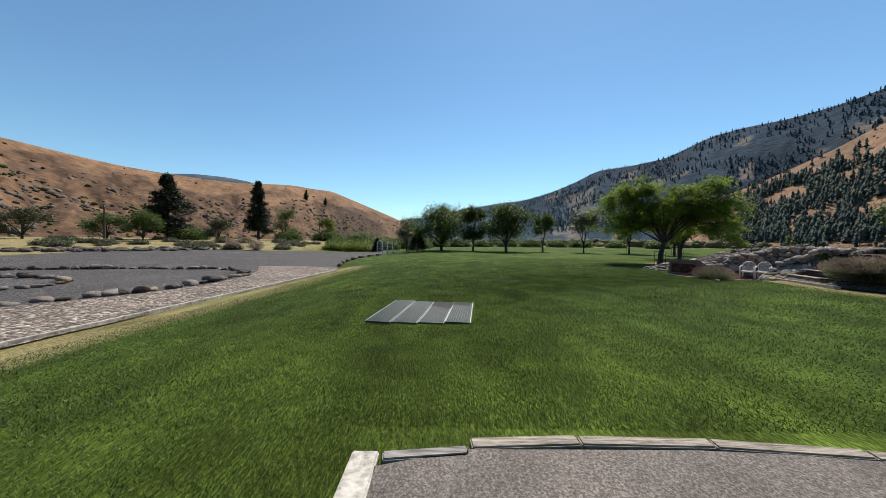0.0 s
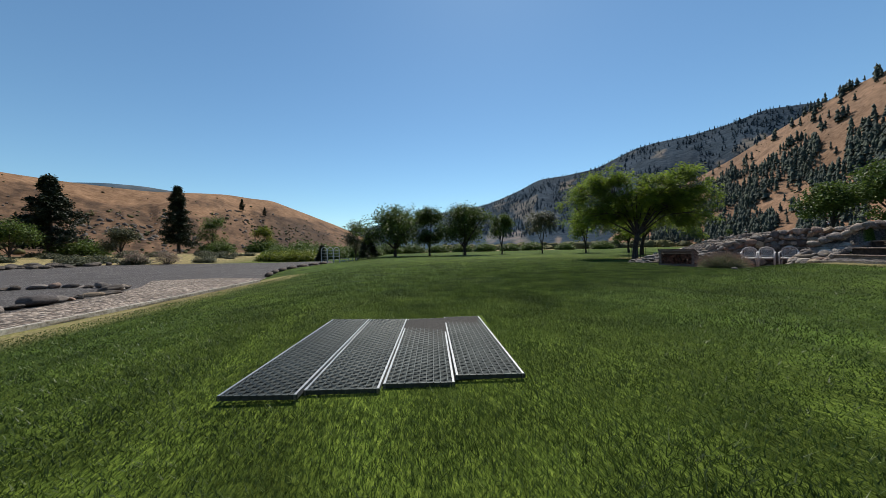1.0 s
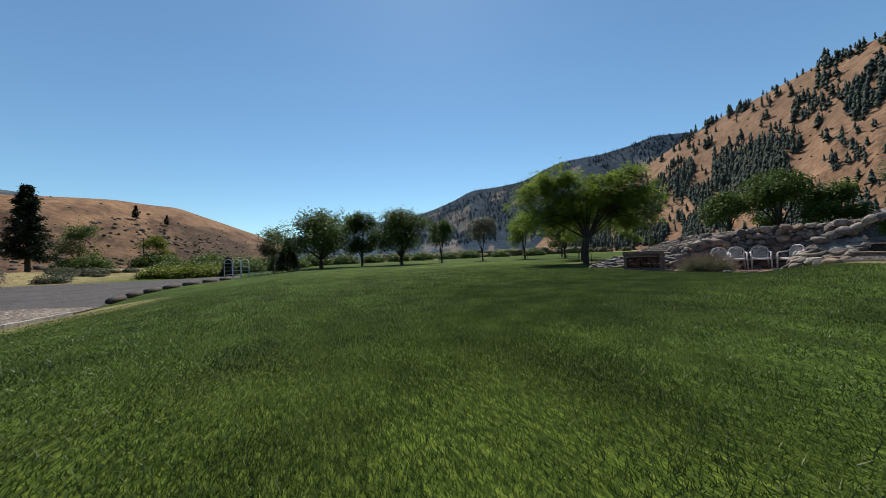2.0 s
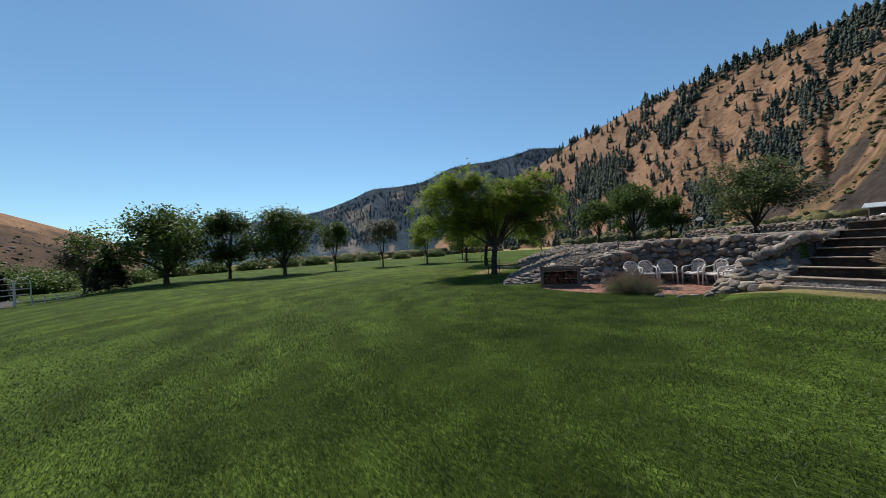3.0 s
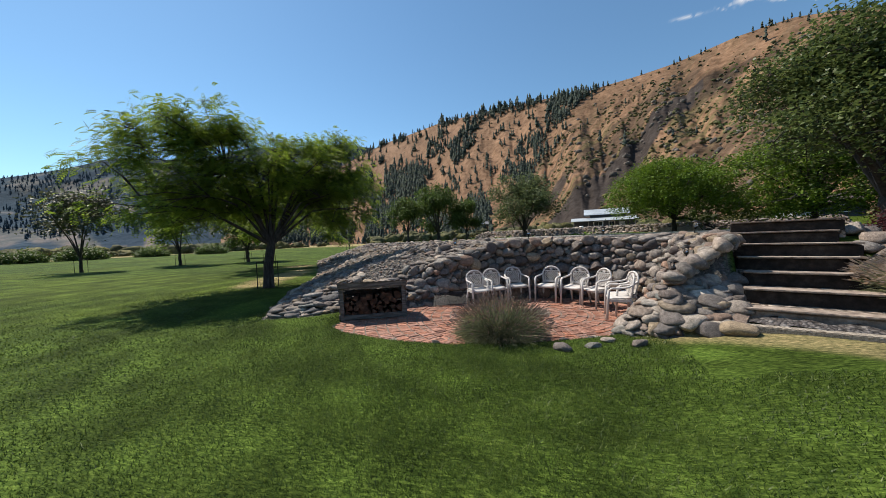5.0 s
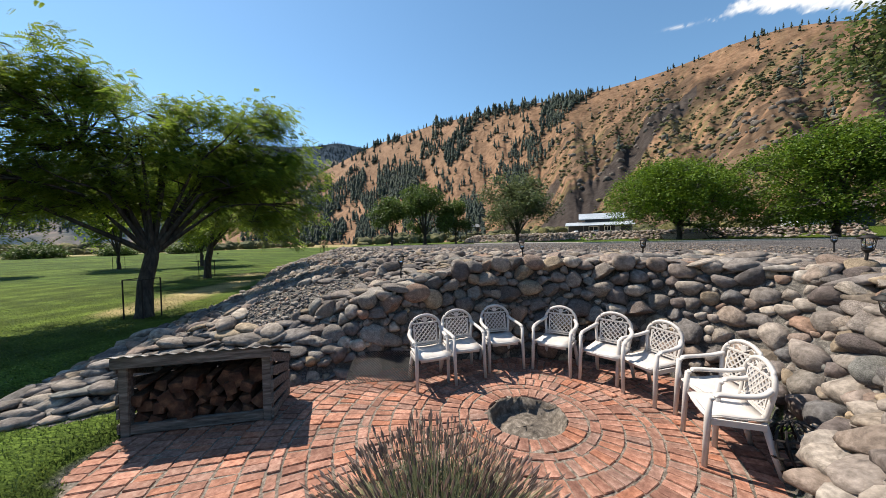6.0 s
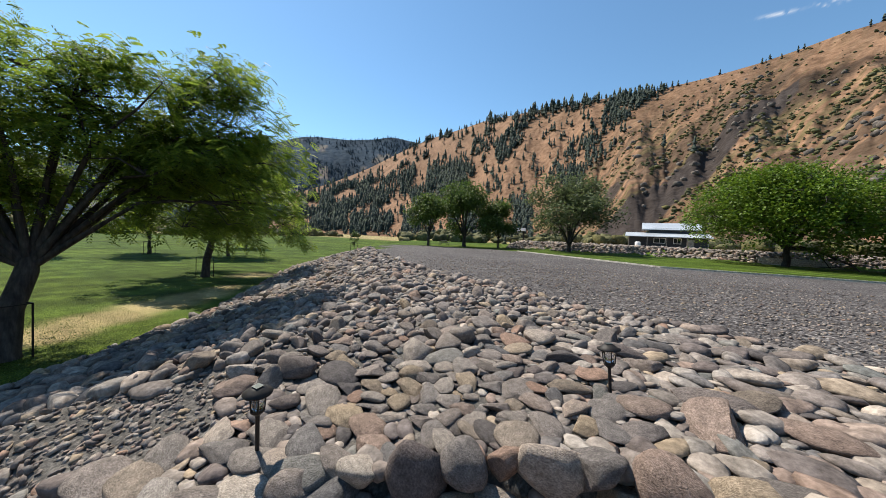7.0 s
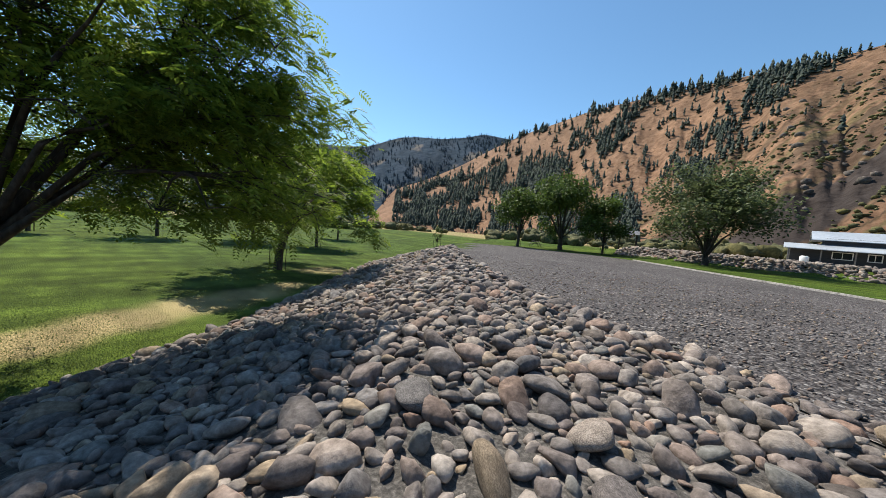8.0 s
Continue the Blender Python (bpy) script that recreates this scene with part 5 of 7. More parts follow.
# ---- plastic garden chairs ----
def make_chair():
    """A moulded resin armchair: arched back with diamond lattice, arms that run down into the front legs. Faces +y."""
    chair = new("garden_chair")
    seat = box_bm(0.46, 0.43, 0.022, 0.009, (0, 0.0, 0.41))
    bmesh.ops.subdivide_edges(seat, edges=seat.edges[:], cuts=3, use_grid_fill=True)
    for v in seat.verts:
        v.co.z += 0.02 * (v.co.x / 0.23) ** 2 + 0.02 * max(0, -v.co.y) / 0.2
        if v.co.y > 0.18:
            v.co.z -= 0.02
    apron = merge(bar_bm((-0.2, 0.19, 0.385), (0.2, 0.19, 0.385), 0.02, 0.05), bar_bm((-0.2, -0.18, 0.385), (0.2, -0.18, 0.385), 0.02, 0.05))
    part("seat", merge(seat, apron), M_plastic, chair, smooth=True)

    def back_y(z):
        return -0.17 - 0.17 * (z - 0.4)

    arch = []
    for k in range(15):
        a = math.pi * k / 14
        arch.append((0.23 * math.cos(a), 0, 0.66 + 0.21 * math.sin(a) ** 0.85))
    rim = [(x, back_y(z), z) for x, _, z in arch]
    back = part("back_frame", tube_bm(smooth_path([(0.2, back_y(0.43), 0.43), (0.215, back_y(0.55), 0.55)] + rim + [(-0.215, back_y(0.55), 0.55), (-0.2, back_y(0.43), 0.43)], 2),
                                      0.021, 8), M_plastic, chair, smooth=True)
    inner_uprights = [bar_bm((sx * 0.165, back_y(0.44), 0.44), (sx * 0.165, back_y(0.74), 0.74), 0.016, 0.014, (0, 1, 0)) for sx in (-1, 1)]
    for bar in inner_uprights:
        part("back_upright", bar, M_plastic, chair)
    for z in (0.475, 0.5, 0.765):
        part("back_rail", bar_bm((-0.2, back_y(z), z), (0.2, back_y(z), z), 0.016, 0.022, (0, 1, 0)), M_plastic, chair)
    slats = []
    for s in (-1, 1):
        for k in range(-7, 8):
            c = k * 0.062
            ends = []
            for i in range(41):
                z = 0.505 + 0.26 * i / 40
                x = c + s * (z - 0.635) * 0.95
                if abs(x) < 0.165:
                    ends.append((x, back_y(z), z))
            if len(ends) > 5:
                slats.append(bar_bm(ends[0], ends[-1], 0.011, 0.012, (0, 1, 0)))
    part("lattice", merge(*slats), M_plastic, chair, "diamond lattice of thin slats")
    orn = [tube_bm([(0, back_y(0.81) - 0.012, 0.81), (0, back_y(0.81) + 0.012, 0.81)], 0.034, 12)]
    for s in (-1, 1):
        orn.append(tube_bm([(s * 0.04, back_y(0.8), 0.8), (s * 0.08, back_y(0.82), 0.825), (s * 0.12, back_y(0.8), 0.805), (s * 0.11, back_y(0.78), 0.78)], 0.008, 6))
        orn.append(bar_bm((s * 0.03, back_y(0.835), 0.835), (s * 0.06, back_y(0.86), 0.862), 0.012, 0.012, (0, 1, 0)))
        orn.append(bar_bm((s * 0.17, back_y(0.76), 0.765), (s * 0.21, back_y(0.76), 0.78), 0.012, 0.012, (0, 1, 0)))
    part("scrollwork", merge(*orn), M_plastic, chair)
    for s in (-1, 1):
        arm = tube_bm(smooth_path([(s * 0.225, back_y(0.7), 0.7), (s * 0.262, -0.13, 0.655), (s * 0.275, 0.02, 0.635), (s * 0.272, 0.15, 0.625), (s * 0.268, 0.2, 0.585)], 4),
                      [0.02] * 17, 8)
        for v in arm.verts:
            v.co.x = s * (0.265 + (abs(v.co.x) - 0.265) * 1.35)
        part("armrest", arm, M_plastic, chair, smooth=True)
        leg = tube_bm([(s * 0.268, 0.2, 0.6), (s * 0.262, 0.215, 0.42), (s * 0.268, 0.24, 0.0)], [0.022, 0.026, 0.021], 8)
        part("leg", leg, M_plastic, chair, smooth=True)
        hind = tube_bm([(s * 0.2, -0.17, 0.42), (s * 0.225, -0.22, 0.2), (s * 0.24, -0.27, 0.0)], [0.024, 0.026, 0.021], 8)
        part("leg", hind, M_plastic, chair, smooth=True)
        part("side_rail", bar_bm((s * 0.235, -0.17, 0.392), (s * 0.255, 0.2, 0.392), 0.016, 0.05), M_plastic, chair)
    return tagged(chair, "white resin garden armchair with lattice back on the brick patio", "chair", group="chairs round the fire pit")


chair = make_chair()
SEATS = [(14.94, 15.45, 219), (15.34, 15.12, 212), (15.79, 14.62, 210), (15.88, 13.81, 160), (15.61, 13.17, 150), (15.32, 12.75, 123), (14.68, 12.34, 104), (14.28, 12.46, 86)]
chair.matrix_basis = pose(SEATS[0][0], SEATS[0][1], 0.002, 0, 0, SEATS[0][2] - 90)
for x, y, a in SEATS[1:]:
    copy_thing(chair, pose(x, y, 0.002, 0, 0, a - 90))


# ---- path lamps ----
def make_lamp():
    lamp = new("path_lamp")
    part("stake", tube_bm([(0, 0, -0.12), (0, 0, 0.2)], 0.0125, 8), M_black, lamp)
    bm = tube_bm([(0, 0, 0.33), (0, 0, 0.338), (0, 0, 0.352), (0, 0, 0.366), (0, 0, 0.374)], [0.082, 0.085, 0.055, 0.045, 0.012], 20)
    part("cap", bm, M_black, lamp, "round black lamp hood", True)
    part("solar_panel", box_bm(0.05, 0.05, 0.004, 0, (0, 0, 0.376)), M_mesh, lamp)
    part("glass", tube_bm([(0, 0, 0.232), (0, 0, 0.33)], [0.036, 0.046], 14), g_glass, lamp, "clear ribbed lamp glass", True)
    part("collar", tube_bm([(0, 0, 0.19), (0, 0, 0.215), (0, 0, 0.232)], [0.016, 0.04, 0.04], 14), M_black, lamp)
    for k in range(6):
        a = 6.283 * k / 6
        part("rib", bar_bm((0.041 * math.cos(a), 0.041 * math.sin(a), 0.225), (0.05 * math.cos(a), 0.05 * math.sin(a), 0.333), 0.005, 0.005), M_black, lamp)
    return tagged(lamp, "small black solar path lamp standing among the stones", "path lamp", group="path lamps")


lamp = make_lamp()
LAMPS = [(15.92, 16.33, 3), (17.42, 14.36, -4), (17.33, 12.31, 2), (15.3, 10.85, 5), (14.55, 11.22, -6), (13.5, 11.78, 4), (19.4, 8.4, 0)]
for i, (x, y, tip) in enumerate(LAMPS):
    z = (1.34, 1.53, 1.53)[i] if i < 3 else gz(x, y) + 0.02
    m = pose(x, y, z, tip, -tip, 20 * i)
    if i == 0:
        lamp.matrix_basis = m
    else:
        copy_thing(lamp, m)


# ---- firewood box ----
M_box_wood = material("box_timber", [(0.05, 0.043, 0.037), (0.13, 0.115, 0.1), (0.25, 0.225, 0.2)], scale=12, rough=0.9, bump=0.7, big=0.2, big_scale=1.5,
                      stretch=(0.35, 3, 3), height=0.01)


def make_wood_box():
    w, d, h = 1.42, 0.6, 0.83
    box = new("firewood_box")
    for sx in (-1, 1):
        for sy in (-1, 1):
            ph = h - 0.06 if sy < 0 else h - 0.3
            part("post", box_bm(0.085, 0.085, ph, 0.006, (sx * (w / 2 - 0.045), sy * (d / 2 - 0.045), ph / 2)), M_box_wood, box)
    part("sill", box_bm(w - 0.17, 0.06, 0.1, 0.006, (0, -d / 2 + 0.04, 0.07)), M_box_wood, box)
    part("lintel", box_bm(w + 0.06, 0.045, 0.11, 0.006, (0, -d / 2 - 0.025, h - 0.055)), M_box_wood, box)
    part("lintel", box_bm(w + 0.06, 0.045, 0.11, 0.006, (0, d / 2 + 0.025, h - 0.33)), M_box_wood, box)
    for sx in (-1, 1):
        for k in range(5):
            s = bar_bm((sx * (w / 2 + 0.012), -d / 2, 0.09 + 0.155 * k), (sx * (w / 2 + 0.012), d / 2, 0.07 + 0.105 * k), 0.1, 0.024, (1, 0, 0), 0.003)
            part("slat", s, M_box_wood, box)
    for k in range(4):
        part("back_board", bar_bm((-w / 2 + 0.03, d / 2 - 0.02, 0.08 + 0.15 * k), (w / 2 - 0.03, d / 2 - 0.02, 0.08 + 0.15 * k), 0.12, 0.02, (0, 1, 0)), M_dark_wood, box)
    part("floor_board", box_bm(w - 0.1, d - 0.1, 0.03, 0, (0, 0, 0.035)), M_dark_wood, box)
    # corrugated lid
    nx = 72
    v, f = [], []
    for i in range(nx + 1):
        x = -w / 2 - 0.05 + (w + 0.1) * i / nx
        for j in (0, 1):
            for lay in (0, 1):
                v.append((x, (-d / 2 - 0.07 if j == 0 else d / 2 + 0.07), h + 0.012 + 0.009 * math.sin(i * 6.283 / 6) + 0.004 * lay - 0.25 * j))
    for i in range(nx):
        a, b = i * 4, (i + 1) * 4
        f += [(a + 1, b + 1, b + 3, a + 3), (a, a + 2, b + 2, b), (a, b, b + 1, a + 1), (a + 2, a + 3, b + 3, b + 2)]
    me = mesh_from("lid", v, f, [M_tin], True)
    lid = new("lid", me)
    lid.parent = box
    tagged(lid, "corrugated tin lid")
    return tagged(box, "weathered grey timber firewood box with corrugated tin lid", "firewood box")


wb_a = math.degrees(math.atan2(16.73 - 18.0, 13.62 - 12.93))
wood_box = make_wood_box()
WB = pose(13.52, 17.58, 0.0, 0, 0, wb_a)
wood_box.matrix_basis = WB


def make_log(seed):
    """A split log: a wedge with rough bark side."""
    rnd = random.Random(seed)
    n = rnd.choice((3, 4, 4, 5))
    bm = bmesh.new()
    r = rnd.uniform(0.065, 0.105)
    ring = [(r * rnd.uniform(0.8, 1.15) * math.cos(6.283 * (k + rnd.uniform(-0.2, 0.2)) / n), r * rnd.uniform(0.8, 1.15) * math.sin(6.283 * (k + rnd.uniform(-0.2, 0.2)) / n)) for k in range(n)]
    ends = [[bm.verts.new((x * q, y, z * q)) for x, z in ring] for y, q in ((-0.22, 1.0), (-0.07, 1.04), (0.08, 0.98), (0.22, 1.0))]
    for a, b in zip(ends, ends[1:]):
        for k in range(n):
            bm.faces.new((a[k], a[(k + 1) % n], b[(k + 1) % n], b[k]))
    bm.faces.new(ends[0][::-1])
    bm.faces.new(ends[-1])
    bmesh.ops.recalc_face_normals(bm, faces=bm.faces[:])
    bmesh.ops.bevel(bm, geom=bm.edges[:], offset=0.005, segments=1, affect="EDGES")
    return bm


rnd = random.Random(3)
log_meshes = []
for s in range(6):
    o = part("firewood_log", make_log(s), M_log, None)
    log_meshes.append(o.data)
    bpy.data.objects.remove(o)
row, z = 0, 0.125
while z < 0.6:
    x = -0.585 + 0.06 * (row % 2)
    while x < 0.6:
        ob = tagged(new("firewood_log", log_meshes[rnd.randrange(6)]), "split brown firewood log stacked in the timber box", "firewood", group="stacked firewood")
        ob.matrix_basis = WB @ pose(x, rnd.uniform(-0.08, 0.03), z + rnd.uniform(-0.02, 0.02), rnd.uniform(-3, 3), rnd.uniform(0, 360), rnd.uniform(-4, 4))
        x += rnd.uniform(0.125, 0.185)
    z += rnd.uniform(0.108, 0.128)
    row += 1


# ---- fire pit and brick patio ----
PIT = (14.45, 14.17)


def build_patio():
    patio = sheet("patio", [tuple(p) for p in PATIO], 0.0, M_joint, "round brick patio laid in rings, weathered red", "patio", 0.14, z_fn=lambda x, y: -0.004 + 0 * x)
    bm = bmesh.new()
    bm.from_mesh(patio.data)
    away = [f for f in bm.faces if math.hypot(f.calc_center_median().x - PIT[0], f.calc_center_median().y - PIT[1]) < 0.47]
    bmesh.ops.delete(bm, geom=away, context="FACES")
    bm.to_mesh(patio.data)
    bm.free()
    rnd = random.Random(17)
    hole = 0.42
    courses, r = [], hole
    pattern = ["radial", "ring", "radial", "radial", "ring", "radial", "radial", "ring", "radial", "radial", "radial", "ring", "radial", "radial", "radial", "radial", "radial", "radial", "radial", "radial"]
    for kind in pattern:
        depth = 0.2 if kind == "radial" else 0.1
        courses.append((r + depth / 2, kind))
        r += depth + 0.01
    places = []
    for rad, kind in courses:
        wide = 0.103 if kind == "radial" else 0.205
        n = int(6.2832 * rad / wide)
        ph = rnd.uniform(0, 1)
        for k in range(n):
            a = 6.2832 * (k + ph) / n
            x, y = PIT[0] + rad * math.cos(a), PIT[1] + rad * math.sin(a)
            places.append((x, y, a, kind, rad, n))
    X = np.array([p[:2] for p in places])
    d, ins = ring_distance(X[:, 0], X[:, 1], PATIO)
    keep = [p for p, q, e in zip(places, ins, d) if q and (e > 0.03)]
    # bricks of one ring share a mesh, slightly wedge-shaped
    ring_mesh = {}
    for rad, kind in courses:
        n = int(6.2832 * rad / (0.103 if kind == "radial" else 0.205))
        pitch = 6.2832 * rad / n
        bm = box_bm(0.196, pitch - 0.007, 0.05, 0.005) if kind == "radial" else box_bm(pitch - 0.008, 0.096, 0.05, 0.005)
        if kind == "radial":
            for v in bm.verts:
                v.co.y *= (rad + v.co.x) / rad
        o = part("brick", bm, M_brick, None)
        ring_mesh[(rad, kind)] = o.data
        bpy.data.objects.remove(o)
    mats = []
    for x, y, a, kind, rad, n in keep:
        turn = math.degrees(a) + (0 if kind == "radial" else 90)
        m = pose(x + rnd.uniform(-0.004, 0.004), y + rnd.uniform(-0.004, 0.004), -0.018 + rnd.uniform(-0.009, 0.006), rnd.uniform(-2.2, 2.2), rnd.uniform(-2.2, 2.2), turn + rnd.uniform(-3.2, 3.2))
        mats.append(m @ Matrix.Diagonal((rnd.uniform(0.93, 1.02), rnd.uniform(0.9, 1.02), 1, 1)))
    order = sorted(range(len(keep)), key=lambda i: math.hypot(keep[i][0] - 13.6, keep[i][1] - 14.0))
    for i in order[:300]:
        ob = new("brick", ring_mesh[(keep[i][4], keep[i][3])])
        ob.matrix_world = mats[i]
        ob.parent = patio
    vs, fs, base = [], [], 0
    for i in order[300:]:
        a = np.array(mats[i])
        brick_mesh = ring_mesh[(keep[i][4], keep[i][3])]
        bv = np.array([v.co[:] for v in brick_mesh.vertices])
        tris = [tuple(p.vertices) for p in brick_mesh.polygons]
        vs += [tuple(q) for q in (bv @ a[:3, :3].T + a[:3, 3])]
        fs += [tuple(k + base for k in t) for t in tris]
        base += len(bv)
    rest = new("bricks", mesh_from("bricks", vs, fs, [M_brick_j]))
    rest.parent = patio
    tagged(rest, "worn red bricks", kind="stuff")
    # the pit: a low ash-filled hollow with a ragged stone rim
    bm = bmesh.new()
    rings = []
    for rad, z in ((0.44, -0.012), (0.405, -0.008), (0.385, -0.09), (0.36, -0.17), (0.25, -0.16), (0.12, -0.12), (0.0, -0.13)):
        rings.append([bm.verts.new((PIT[0] + rad * (1 + rnd.uniform(-0.07, 0.07)) * math.cos(6.283 * k / 28), PIT[1] + rad * (1 + rnd.uniform(-0.07, 0.07)) * math.sin(6.283 * k / 28),
                                    z + rnd.uniform(-0.012, 0.012))) for k in range(28)])
    for a, b in zip(rings, rings[1:]):
        for k in range(28):
            bm.faces.new((a[k], a[(k + 1) % 28], b[(k + 1) % 28], b[k]))
    bmesh.ops.translate(bm, verts=bm.verts[:], vec=(0, 0, 0.006))
    part("fire_pit_hollow", bm, M_ash, patio, "ash-grey sunken fire pit", True)
    return patio


patio = build_patio()


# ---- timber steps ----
# dark brown timber, blackened further to paint in the shade on the risers
M_riser = material("shaded_riser_timber", [(0.012, 0.0095, 0.008), (0.03, 0.023, 0.018), (0.065, 0.05, 0.04)], scale=9, rough=0.9, bump=0.7, big=0.25, big_scale=1.5, height=0.01)


def build_steps():
    steps = new("garden_steps")
    rnd = random.Random(8)
    for k in range(7):
        o = STEP_O + STEP_D * 0.435 * k
        z = 0.46 + 0.192 * k
        left, right = o + STEP_P * (-0.03 + rnd.uniform(-0.05, 0.05)), o + STEP_P * (1.34 + rnd.uniform(-0.12, 0.05))
        bm = bar_bm((*left, z + 0.08), (*right, z + 0.08 + rnd.uniform(-0.015, 0.015)), 0.19, 0.19, (0, 0, 1), 0.015)
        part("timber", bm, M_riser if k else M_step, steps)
        # lighter boards added on top paint the sunlit line above each riser
        lip = STEP_D * -0.03
        bm = bar_bm((*(left + lip), z + 0.19), (*(right + lip), z + 0.19), 0.25, 0.024, (0, 0, 1), 0.008)
        part("nosing", bm, M_step, steps, "weathered brown edge of the step, coloured lighter as if sunlit")
        mid = o + STEP_D * 0.3 + STEP_P * 0.66
        bm = box_bm(0.42, 1.34, 0.12, 0.01)
        bm.transform(Matrix.Translation((*mid, z + 0.125)) @ Matrix.Rotation(math.atan2(STEP_D[1], STEP_D[0]), 4, "Z"))
        part("tread", bm, M_pebble, steps, "brown gravel tread")
    return tagged(steps, "seven dark railway-timber garden steps with gravel treads", "steps")


build_steps()
edge_bm = bar_bm((12.3, 11.75, gz(12.3, 11.75) - 0.02), (11.2, 8.9, gz(11.2, 8.9) - 0.02), 0.14, 0.24, bevel=0.01)
tagged(part("edging_timber", edge_bm, M_kerb, None), "pale timber edging at the foot of the steps", "timber")


def loose_rocks(name, places, label, category, group, size, seed, shapes=stone_meshes, sink=0.3):
    rnd = random.Random(seed)
    for i, (x, y) in enumerate(places):
        r = rnd.uniform(*size)
        ob = new(name, shapes[rnd.randrange(len(shapes))])
        n = ground_normal(np.array([x]), np.array([y]))[0]
        ob.matrix_world = stone_matrix((x, y, gz(x, y)), r, n, rnd, 0.6, 0.12, sink)
        tagged(ob, label, category, group=group)


loose_rocks("border_rock", [(12.05, 14.35), (12.25, 13.95), (12.4, 13.55), (12.6, 13.2), (12.35, 12.95), (12.85, 13.05), (12.0, 16.3), (12.1, 13.2), (11.85, 13.6), (13.1, 12.75), (12.1, 12.6), (11.9, 15.5)],
            "grey rounded rock bordering the brick patio", "rock", "rocks bordering the patio", (0.075, 0.13), 4)
loose_rocks("step_rock", [tuple(STEP_O + STEP_D * (0.25 + 0.31 * k) + STEP_P * (1.5 + 0.16 * (k % 2))) for k in range(1, 10)],
            "flat grey boulder set beside the timber steps", "rock", "rocks beside the steps", (0.15, 0.21), 5, sink=0.15)


def stack_rocks():
    """River stones stacked in courses along the open side of the steps."""
    rng, rnd = np.random.RandomState(16), random.Random(16)
    n = 30000
    u, w = rng.uniform(-0.45, 3.1, n), rng.uniform(-0.85, -0.06, n)
    x, y = STEP_O[0] + STEP_D[0] * u + STEP_P[0] * w, STEP_O[1] + STEP_D[1] * u + STEP_P[1] * w
    N = ground_normal(x, y)
    steep = rng.rand(n) < np.minimum(1, 0.3 / np.maximum(N[:, 2], 0.05))
    x, y, N = x[steep], y[steep], N[steep]
    z = np.maximum(ground_z(x, y), np.minimum(1.5, 0.12 + 0.42 * np.maximum(0, u[steep])))
    for p, r in pack(np.stack([x, y, z], -1), [(0.12, 0.05), (0.095, 0.3), (0.07, 0.65)], 9, 0.74)[:260]:
        ob = new("step_rock", stone_meshes[rnd.randrange(len(stone_meshes))])
        ob.matrix_world = stone_matrix(p, r * 1.15, (-0.35, 0.1, 1.0), rnd, 0.62, 0.16, 0.3)
        tagged(ob, "rounded grey stone stacked along the steps", "rock", group="rocks beside the steps")


stack_rocks()


def make_fire_screen():
    """A sagging sheet of black expanded metal with a wire rim."""
    g = new("mesh_screen")
    W, H, n, m = 0.9, 0.6, 46, 30
    v, f = [], []

    def at(x, y):
        return Vector((x, y, 0.05 * math.sin(x * 2.6) + 0.03 * math.sin(y * 4 + x)))
    for j in range(m):
        for k in range(n):
            x, y = W * k / n, H * j / m
            up = (k + j) % 2
            a, b = at(x, y + (0 if up else H / m)), at(x + W / n, y + (H / m if up else 0))
            o = Vector((0.0022, 0.003, 0))
            c = len(v)
            v += [tuple(a - o), tuple(b - o), tuple(b + o + Vector((0, 0, 0.003))), tuple(a + o + Vector((0, 0, 0.003)))]
            f.append((c, c + 1, c + 2, c + 3))
    ob = new("mesh", mesh_from("mesh", v, f, [M_black]))
    ob.parent = g
    edge = [at(W * k / 12, 0) for k in range(13)] + [at(W, H * k / 8) for k in range(1, 9)] + [at(W - W * k / 12, H) for k in range(1, 13)] + [at(0, H - H * k / 8) for k in range(1, 9)]
    part("rim", tube_bm(edge, 0.005, 6, False), M_black, g)
    return tagged(g, "black expanded-metal screen leaning at the wall's foot", "fire screen")


make_fire_screen().matrix_basis = pose(14.47, 16.5, 0.05, 20, 0, -74)


wire = new("wire_basket")
for k in range(7):
    a = math.pi * k / 7
    ring = [(0.2 * math.cos(q * 0.2856) * math.cos(a), 0.2 * math.cos(q * 0.2856) * math.sin(a), 0.24 + 0.24 * math.sin(q * 0.2856)) for q in range(23)]
    part("hoop", tube_bm(ring, 0.009, 6, False), M_black, wire)
for z, r in ((0.12, 0.17), (0.24, 0.2), (0.36, 0.17)):
    part("band", tube_bm([(r * math.cos(q * 0.2856), r * math.sin(q * 0.2856), z) for q in range(23)], 0.009, 6, False), M_black, wire)
wire.matrix_basis = pose(13.95, 12.03, 0.0, 0, 22, 30)
tagged(wire, "black wire fire basket beside the stone wall", "fire basket")


# ---- bushes ----
M_stalk = leaf_material("lavender_stalks", (0.09, 0.105, 0.062), (0.26, 0.275, 0.17), 0.4)
M_flower = leaf_material("lavender_heads", (0.15, 0.105, 0.09), (0.35, 0.26, 0.23), 0.35)
M_seed_head = leaf_material("faded_heads", (0.17, 0.13, 0.11), (0.4, 0.32, 0.27), 0.45)


